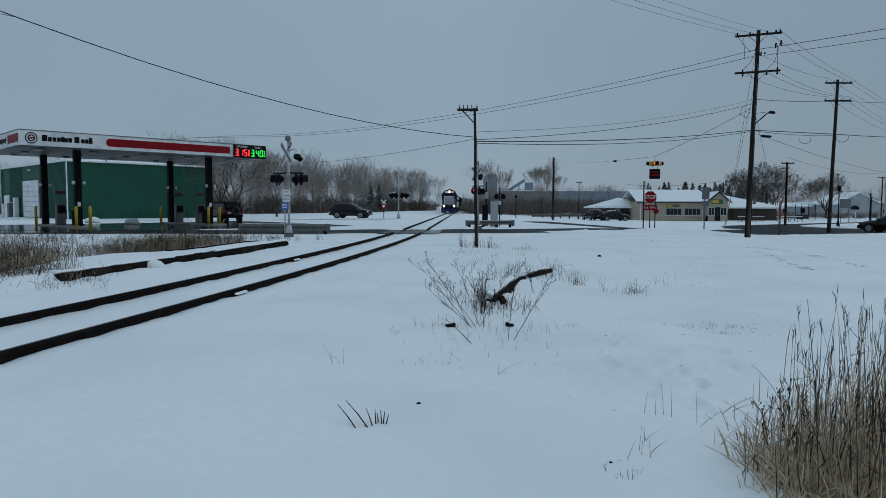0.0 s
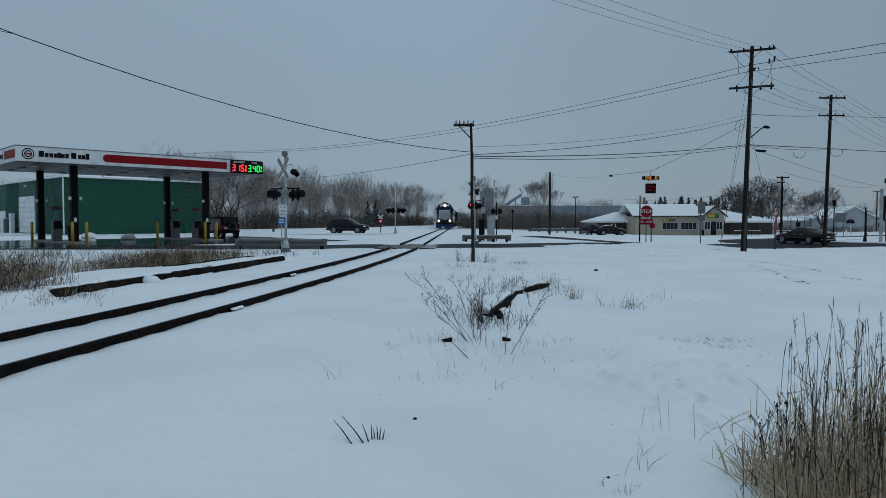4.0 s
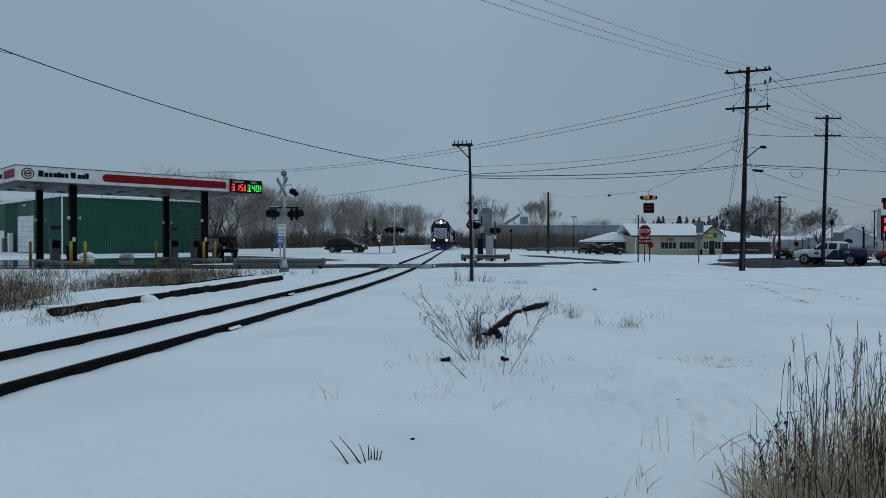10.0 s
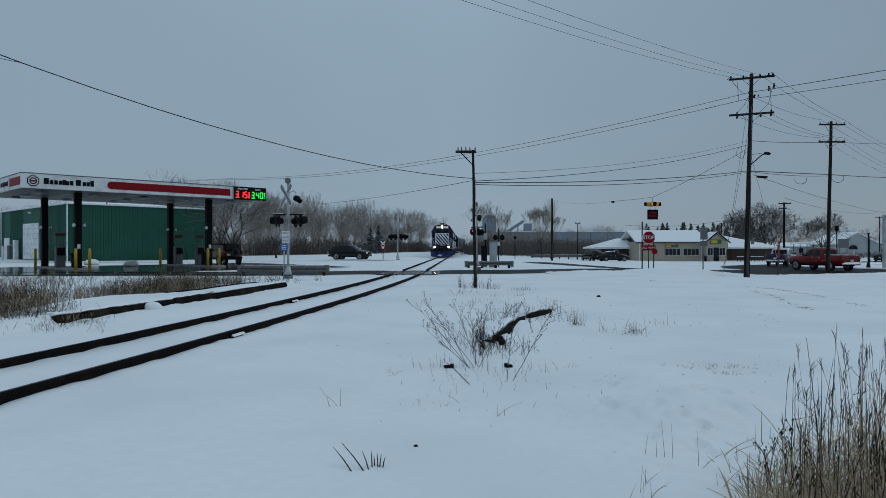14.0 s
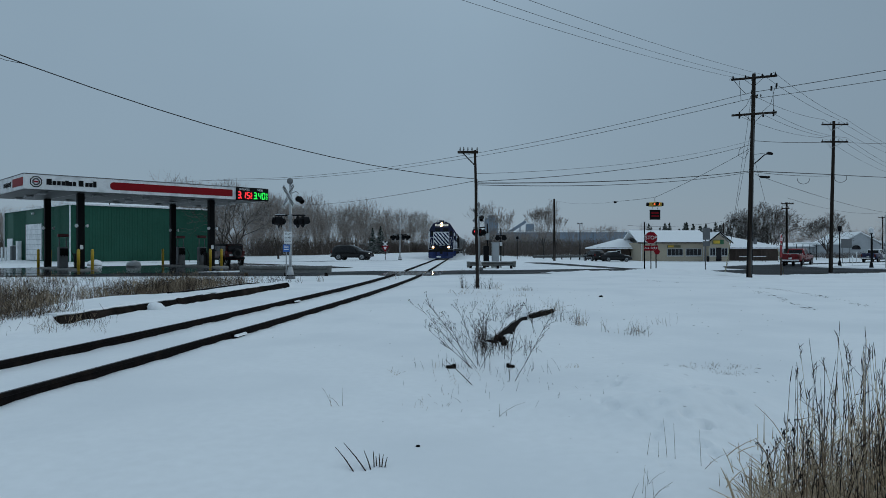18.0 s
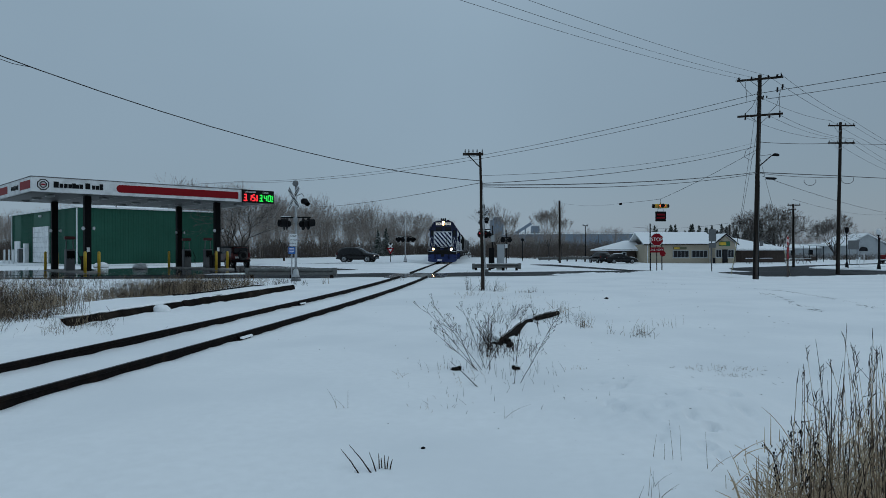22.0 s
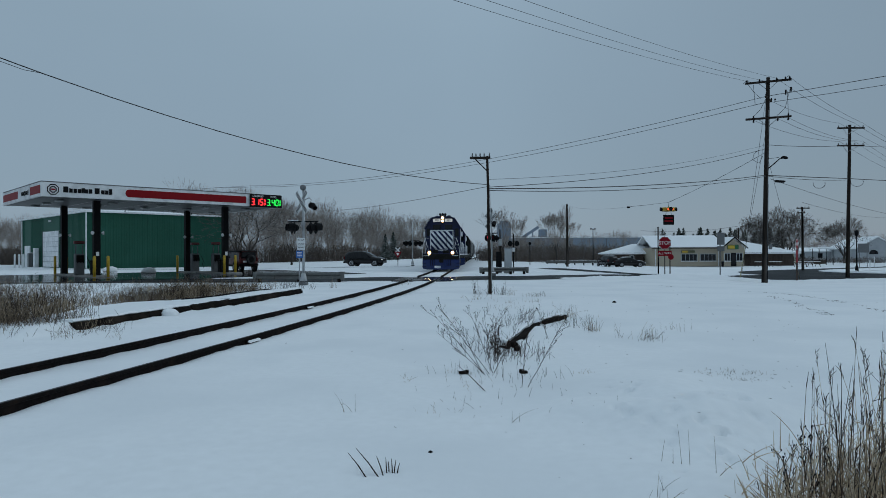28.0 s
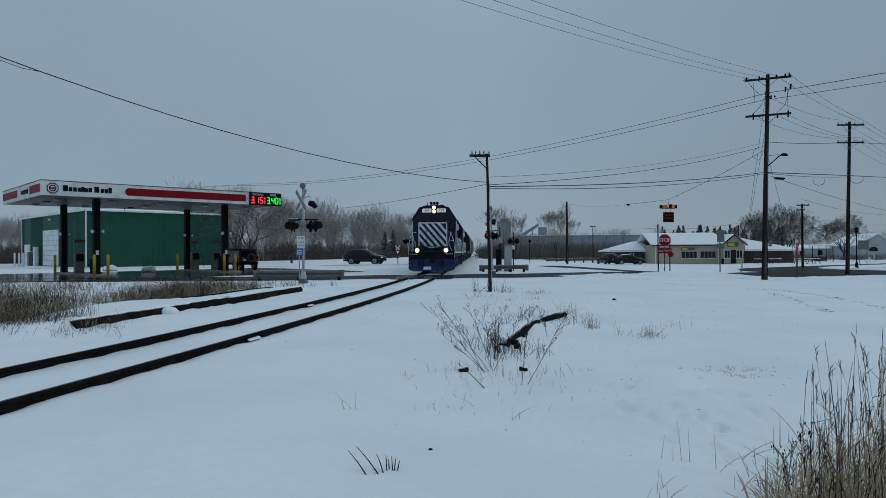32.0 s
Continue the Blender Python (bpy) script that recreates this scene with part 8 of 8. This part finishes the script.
tufts("grass_tufts", "thin tan grass tufts poking through the snow", [
    (0.75, 25.8, 0.12, 0.3, 4, 0.5, 0.005), (2.0, 25.6, 0.15, 0.3, 12, 0.4, 0.005), (2.7, 24.8, 0.25, 0.2, 20, 0.22, 0.005), (2.4, 21.5, 0.2, 0.4, 22, 0.16, 0.003), (1.6, 21.0, 0.15, 0.3, 16, 0.18, 0.003),
    (2.65, 16.8, 0.12, 0.3, 28, 0.35, 0.004), (2.62, 13.2, 0.06, 0.1, 22, 0.34, 0.0035), (2.2, 15.2, 0.1, 0.2, 14, 0.3, 0.0035), (3.35, 12.0, 0.12, 0.15, 30, 0.24, 0.003), (2.9, 12.3, 0.05, 0.05, 6, 0.35, 0.003),
    (3.4, 8.25, 0.16, 0.06, 30, 0.06, 0.002), (3.15, 8.6, 0.14, 0.06, 22, 0.06, 0.002), (3.75, 8.8, 0.12, 0.1, 24, 0.07, 0.002), (3.5, 8.9, 0.14, 0.1, 20, 0.08, 0.002), (4.1, 13.5, 0.3, 0.3, 16, 0.25, 0.003),
    (-0.6, 8.2, 0.08, 0.12, 10, 0.10, 0.002), (0.0, 8.6, 0.1, 0.2, 14, 0.12, 0.002), (0.25, 7.9, 0.12, 0.2, 10, 0.10, 0.002), (-0.25, 6.6, 0.18, 0.12, 9, 0.08, 0.0018), (0.05, 6.7, 0.2, 0.2, 6, 0.09, 0.0018),
    (1.6, 8.6, 0.05, 0.05, 10, 0.1, 0.002), (0.5, 6.2, 0.02, 0.02, 3, 0.2, 0.0022), (-1.05, 6.6, 0.03, 0.03, 4, 0.36, 0.0022), (1.22, 4.15, 0.06, 0.06, 6, 0.2, 0.002), (1.55, 4.9, 0.05, 0.05, 4, 0.3, 0.002), (1.75, 4.6, 0.02, 0.02, 2, 0.42, 0.0022),
    (0.7, 22.5, 0.4, 0.6, 24, 0.3, 0.004), (-5.6, 30.5, 0.1, 0.1, 14, 0.5, 0.006), (1.1, 19.0, 0.5, 0.5, 20, 0.2, 0.003), (-2.4, 33, 0.2, 0.2, 6, 0.3, 0.005)], 61)
tufts("dark_grass_tufts", "thin dark grass and weed stubs in the snow", [
    (0.1, 8.9, 0.3, 0.3, 34, 0.16, 0.0022), (0.9, 8.4, 0.3, 0.3, 24, 0.2, 0.0022), (0.75, 10.2, 0.25, 0.4, 150, 0.34, 0.003), (2.2, 14.6, 0.35, 0.6, 60, 0.4, 0.003), (1.2, 13.8, 0.35, 0.4, 50, 0.45, 0.003),
    (1.25, 25.9, 0.10, 0.2, 30, 0.7, 0.006), (1.65, 25.7, 0.08, 0.2, 16, 0.6, 0.006), (0.7, 26, 0.06, 0.2, 12, 0.8, 0.006), (2.9, 24.8, 0.2, 0.2, 14, 0.25, 0.005), (2.55, 13.3, 0.08, 0.1, 14, 0.4, 0.003), (3.35, 12.0, 0.2, 0.15, 16, 0.26, 0.003), (0.4, 7.2, 0.5, 0.4, 18, 0.14, 0.002),
    (0.94, 3.96, 0.015, 0.02, 7, 0.07, 0.0014), (1.0, 3.86, 0.015, 0.02, 8, 0.06, 0.0014), (1.06, 3.85, 0.012, 0.02, 7, 0.09, 0.0014), (1.12, 3.9, 0.01, 0.02, 4, 0.06, 0.0014), (1.29, 4.3, 0.01, 0.01, 3, 0.17, 0.0016)], 62, DARK_STEM)
def bank_weeds(name, label, zones, seed, mat):
    """Tangled weeds in clumps, with gaps of snow between them."""
    r = random.Random(seed)
    segs = []
    for x, y, rx, ry, clumps, h in zones:
        for c in range(clumps):
            cx, cy = x + r.gauss(0, rx), y + r.gauss(0, ry)
            ch = h * r.uniform(0.45, 1.1)
            for i in range(r.randrange(7, 16)):
                px, py = cx + r.gauss(0, 0.14), cy + r.gauss(0, 0.14)
                st_ = blade(r, px, py, land(px, py) - 0.02, ch * r.uniform(0.4, 1.0), abs(r.gauss(0, 0.30)), 0.0026 if y < 14.2 else 0.0044, 4, 0.5)
                segs += st_
                for k in range(3):
                    if r.random() < (0.15 if y < 14.2 else 0.7):
                        q = st_[r.randrange(1, 4)][1]
                        e = q + Vector((r.gauss(0, 0.045), r.gauss(0, 0.045), r.uniform(0.04, 0.16)))
                        segs.append((q, e, 0.0036, 0.0022))
    return tagged(new(name, raw_mesh(name, *bars(segs, 3), mat)), label, "weeds", kind="stuff")


BANK = [(-9.4, 15.0, 0.6, 0.7, 44, 0.5), (-8.3, 13.3, 0.6, 0.4, 60, 0.26), (-10.4, 13.6, 0.5, 0.5, 26, 0.45), (-10.6, 14.6, 0.8, 0.8, 34, 0.55), (-11.6, 17.0, 0.9, 1.0, 70, 0.78), (-14.0, 20.5, 1.3, 1.3, 56, 0.75), (-9.9, 20.8, 0.6, 0.9, 54, 0.55), (-9.7, 23.8, 0.6, 1.1, 100, 0.70),
        (-9.2, 27.0, 0.7, 1.0, 60, 0.55), (-8.7, 29.6, 0.8, 0.7, 10, 0.42), (-12.5, 28.5, 2.0, 1.0, 16, 0.4), (-8.4, 12.5, 0.9, 0.4, 50, 0.20), (-9.6, 12.6, 0.7, 0.4, 50, 0.26), (-18.5, 28, 2.0, 2.0, 36, 0.6)]
bank_weeds("roadside_weeds", "dry grey-brown weeds on the bank beside the filling station drive", [(x, y, rx, ry, int(c * 0.85), h * 1.1) for x, y, rx, ry, c, h in BANK], 63, ROAD_WEED)
bank_weeds("roadside_dark_weeds", "dark dead weeds on the bank beside the filling station drive", [(x, y, rx, ry, int(c * 0.45), h * 1.2) for x, y, rx, ry, c, h in BANK] + [(-7.3, 29.6, 0.4, 0.4, 5, 0.4), (-7.0, 13.5, 0.3, 0.5, 8, 0.3)], 64, DARK_STEM)
# twigs lying and standing close to the camera
tw = thing("bare_twigs", pose(0, 0, 0), "few bare dark twigs standing in the snow", "twigs")
for x0, y0, x1, y1, h in ((-0.78, 4.85, -0.60, 4.6, 0.10), (-0.72, 4.85, -0.52, 4.62, 0.13), (-0.57, 4.8, -0.50, 4.65, 0.09), (-0.50, 4.75, -0.49, 4.72, 0.10), (-0.46, 4.75, -0.45, 4.72, 0.09), (-0.43, 4.75, -0.44, 4.72, 0.08), (-0.485, 4.78, -0.475, 4.74, 0.06), (-0.40, 4.72, -0.42, 4.72, 0.07), (0.0, 8.3, 0.33, 7.6, 0.18)):
    z = land(x1, y1)
    part("twig", Shape().tube([(x1, y1, z - 0.02), ((x0 + x1) / 2, (y0 + y1) / 2, z + h * 0.5), (x0, y0, z + h)], [0.005, 0.004, 0.002], 6), DARK_STEM, tw)
for x, y, r in ((-0.21, 5.25, 0.018), (1.0, 4.05, 0.011), (4.9, 21.5, 0.07)):
    s = thing("stone", pose(x, y, land(x, y)), "small dark stone lying on the snow", "stone")
    part("stone", Shape().tube([(0, 0, -r * 0.4), (0, 0, 0), (r * 0.2, 0, r * 0.5), (r * 0.1, 0, r * 0.8)], [r * 0.8, r, r * 0.8, r * 0.2], 8), BLACK, s)
# wheel tracks in the snow with bare specks
r_ = random.Random(9)
segs = []
for line in (((11.9, 27.0), (12.3, 25.0), (12.0, 22.4), (11.6, 19.9), (10.9, 17.6)), ((11.0, 24.2), (10.5, 22.0), (9.9, 20.0), (9.05, 16.9)), ((8.4, 35.2), (10.2, 29.3), (11.9, 27.0))):
    for a, b in zip(line, line[1:]):
        a, b = Vector((*a, 0)), Vector((*b, 0))
        for i in range(int((a - b).length * (3.2 if a.y < 27.5 else 0.8))):
            c = a.lerp(b, r_.random()) + Vector((r_.gauss(0, 0.07), r_.gauss(0, 0.12), 0))
            for k in range(r_.randrange(2, 7)):
                x, y = c.x + r_.gauss(0, 0.05), c.y + r_.gauss(0, 0.10)
                p = Vector((x, y, land(x, y) + 0.006))
                segs.append((p, p + Vector((r_.gauss(0, 0.025), r_.gauss(0, 0.05), r_.uniform(0, 0.015))), 0.005, 0.003))
tagged(new("bare_specks", raw_mesh("bare_specks", *bars(segs, 3), DARK_STEM)), "brown specks of bare turf along old wheel tracks", "turf", kind="stuff")
# bits of stalk and bark blown over the snow
segs = []
for cx, cy, sx, sy, n in ((2.0, 9.0, 1.2, 2.0, 70), (3.5, 8.6, 0.5, 0.35, 70), (1.0, 6.5, 1.0, 1.0, 40), (4.5, 14, 2.0, 4.0, 90), (3.0, 21, 1.5, 2.5, 80), (-2.0, 12, 1.5, 4.0, 30), (9, 24, 4, 5, 60)):
    for i in range(n):
        x, y = r_.gauss(cx, sx), r_.gauss(cy, sy)
        if y < 4 or abs(x - track_x(y)) < 1.0:
            continue
        p = Vector((x, y, land(x, y) + 0.004))
        q = 0.0007 * y ** 0.5
        if r_.random() < 0.45:
            segs.append((p, p + Vector((r_.gauss(0, 0.014), r_.gauss(0, 0.04), r_.uniform(0.002, 0.012))), q, q * 0.7))
tagged(new("stalk_litter", raw_mesh("stalk_litter", *bars(segs, 3), DARK_STEM)), "small dark bits of stalk scattered over the snow", "litter", kind="stuff")

# ---- old timbers beside the line ----
edge = thing("old_timber_edge", pose(0, 0, 0), "dark rotten timbers along a snow-covered bank", "timber")
ty, tr = 12.65, random.Random(3)
EDGE_Z = [(land(p.x + 0.25, p.y)) for p in along(13.1, 25.9, 12.0, -3.30)]
while ty < 25.4:
    n = tr.uniform(1.8, 3.0)
    level = EDGE_Z[0] + (EDGE_Z[-1] - EDGE_Z[0]) * (ty - 13.1) / 12.8
    pts = along(ty, min(ty + n, 25.9), 0.25, -3.30 + tr.uniform(-0.008, 0.008), 0)
    dz = tr.uniform(-0.008, 0.004)
    rough = [tr.uniform(-0.012, 0.012) for _ in pts]
    part("timber", Shape().sweep([(p.x + q, p.y, level + dz + q * 0.5) for p, q in zip(pts, rough)], [(-0.10, -0.15), (0.09, -0.15), (0.10, 0.08), (0.05, 0.16), (-0.08, 0.18), (-0.11, 0.12)]), TIMBER, edge)
    if tr.random() < 0.9:
        part("snow_layer", Shape().sweep([(p.x + q, p.y, level + dz + 0.175 + q) for p, q in zip(pts, rough)], [(-0.34, -0.1), (0.0, -0.01), (0.04, 0.015), (0.0, 0.05), (-0.30, 0.04)]), SNOW_CAP, edge)
    ty += n + 0.004
old_rail = thing("old_rail", pose(0, 0, 0), "thin rusty disused rail lying on the snowy bank", "rail")
part("rail", Shape().sweep([(p.x, p.y, land(p.x, p.y) + 0.035) for p in along(19, 27.5, 0.7, -4.5)], RAIL_SECTION), RAIL_STEEL, old_rail)
lump = thing("snow_lump", pose(-6.9, 16.2, land(-6.9, 16.2)), "round lump of snow beside the old timbers", "snow")
part("lump", Shape().tube([(0, 0, -0.05), (0, 0, 0.06), (0, 0, 0.14), (0, 0, 0.17)], [0.2, 0.22, 0.14, 0.03], 12), SNOW_CAP, lump)
beam = thing("old_timber", pose(0, 0, 0), "dark bent rail and timber sticking out of the snow", "timber")
LOG = [[(0.83, 10.9, 0.0), (1.10, 11.95, 0.05), (1.38, 13.1, 0.07), (1.66, 14.2, 0.06)], [(1.86, 14.7, 0.02), (2.2, 15.4, 0.07), (2.52, 16.1, 0.04)]]
for run in LOG:
    fine_run = [Vector(run[i]).lerp(Vector(run[i + 1]), k / 4) for i in range(len(run) - 1) for k in range(4)] + [Vector(run[-1])]
    wob = random.Random(len(run))
    fine_log = [tuple(p) for p in fine_run] if run is LOG[0] else fine_log
    low, high = land(*run[0][:2]), land(*run[-1][:2])
    level = [low + (high - low) * k / (len(fine_run) - 1) + 0.05 for k in range(len(fine_run))]
    part("beam", Shape().sweep([(p.x + wob.uniform(-0.012, 0.012), p.y, z + p.z * 0.5 + wob.uniform(-0.012, 0.008)) for p, z in zip(fine_run, level)], [(-0.04, -0.12), (0.02, -0.13), (0.05, -0.05), (0.035, 0.005), (0.01, 0.015), (-0.05, 0.0)]), TIMBER, beam)
    part("snow_layer", Shape().sweep([(p.x - 0.05, p.y, z + p.z * 0.5 - 0.01 + wob.uniform(-0.01, 0.012)) for p, z in zip(fine_run, level)], [(-0.30, -0.16), (-0.01, 0.02), (0.0, 0.04), (-0.06, 0.075), (-0.25, 0.02)]), SNOW_CAP, beam)
pts = fine_log
jag = random.Random(8)
for k in range(9):
    a, b = Vector(pts[k % 6]), Vector(pts[k % 6 + 1])
    p = a.lerp(b, jag.random())
    s = jag.uniform(0.025, 0.055)
    part("splinter", Shape().box((0, 0, 0), (s * 1.6, s * 2.4, s * 0.7), s * 0.1).moved(pose(p.x + jag.uniform(-0.03, 0.09), p.y - 0.05, land(p.x, p.y) + p.z - jag.uniform(0.03, 0.12), jag.uniform(-30, 30), jag.uniform(-25, 25), jag.uniform(-50, 20))), TIMBER, beam)
part("broken_end", Shape().box((0.88, 10.95, -0.06), (0.10, 0.25, 0.10), 0.02, 20).box((0.93, 10.7, -0.10), (0.08, 0.25, 0.09), 0.015, -12).box((0.74, 10.8, -0.10), (0.06, 0.2, 0.07), 0.01, 50), TIMBER, beam)
for x, y, s in ((0.86, 8.9, 0.055), (0.07, 8.75, 0.06)):
    q = thing("wood_chunk", pose(x, y, land(x, y) + 0.01, 0, 0, x * 200), "dark broken chunk of wood in the snow", "wood")
    part("chunk", Shape().box((0, 0, 0), (s * 1.7, s * 1.2, s * 0.9), s * 0.12, 12).box((s * 0.7, -s * 0.3, s * 0.3), (s * 0.8, s * 0.6, s * 0.9), s * 0.1, -35), TIMBER, q)
for off_, y in ((0.755, 11.8), (-0.755, 19.0)):
    p = along(y - 0.24, y + 0.2, 0.22, off_ + 0.03)
    jb = thing("rail_joint", pose(0, 0, 0), "bolted rail joint dusted with snow", "rail joint")
    part("fishplate", Shape().sweep([(q.x, q.y, -0.09) for q in p], [(-0.02, -0.04), (0.03, -0.04), (0.03, 0.04), (-0.02, 0.04)]), RAIL_STEEL, jb)
    part("snow_dust", Shape().sweep([(q.x + 0.03, q.y, -0.05) for q in p], [(-0.01, -0.03), (0.045, -0.045), (0.03, -0.02), (-0.01, -0.005)]), SNOW_CAP, jb)


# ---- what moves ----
def glide(way, t):
    """A smooth curve through the way's points: place at t."""
    k = max(i for i in range(len(way) - 1) if way[i][0] <= t or i == 0)
    p0, p1, p2, p3 = way[max(k - 1, 0)], way[k], way[k + 1], way[min(k + 2, len(way) - 1)]
    u, dt = (t - p1[0]) / (p2[0] - p1[0]), p2[0] - p1[0]
    out = []
    for a in (1, 2):
        m1 = (p2[a] - p0[a]) / max(p2[0] - p0[0], 1e-6) * dt
        m2 = (p3[a] - p1[a]) / max(p3[0] - p1[0], 1e-6) * dt
        out.append((2 * u ** 3 - 3 * u * u + 1) * p1[a] + (u ** 3 - 2 * u * u + u) * m1 + (3 * u * u - 2 * u ** 3) * p2[a] + (u ** 3 - u * u) * m2)
    return Vector((out[0], out[1], 0))


def drive(thing_, wheels, radius, way):
    rows, spun, heading, last = [], 0.0, None, None
    turns = []
    t = 0.0
    while t <= 32.001:
        p = glide(way, min(t, 32))
        ahead, back = glide(way, min(t + 0.25, 32)), glide(way, max(t - 0.25, 0))
        d = ahead - back
        if d.length > 0.06:
            heading = math.degrees(math.atan2(d.y, d.x))
        if last is not None:
            spun += (p - last).length
        last = p
        rows.append((t, pose(p.x, p.y, land(p.x, p.y) + 0.065, 0, 0, heading if heading is not None else 180)))
        turns.append((t, math.degrees(spun / radius)))
        t += 0.25
    walk(thing_, rows)
    spins, k = [], 0
    for (t0, a0), (t1, a1) in zip(turns, turns[1:]):
        n = max(1, math.ceil((a1 - a0) / 75))
        for i in range(n):
            spins.append((t0 + (t1 - t0) * i / n, a0 + (a1 - a0) * i / n))
    spins.append(turns[-1])
    for wh in wheels:
        at = wh.location.copy()
        walk(wh, [(t, pose(*at, 0, a, 0)) for t, a in spins])


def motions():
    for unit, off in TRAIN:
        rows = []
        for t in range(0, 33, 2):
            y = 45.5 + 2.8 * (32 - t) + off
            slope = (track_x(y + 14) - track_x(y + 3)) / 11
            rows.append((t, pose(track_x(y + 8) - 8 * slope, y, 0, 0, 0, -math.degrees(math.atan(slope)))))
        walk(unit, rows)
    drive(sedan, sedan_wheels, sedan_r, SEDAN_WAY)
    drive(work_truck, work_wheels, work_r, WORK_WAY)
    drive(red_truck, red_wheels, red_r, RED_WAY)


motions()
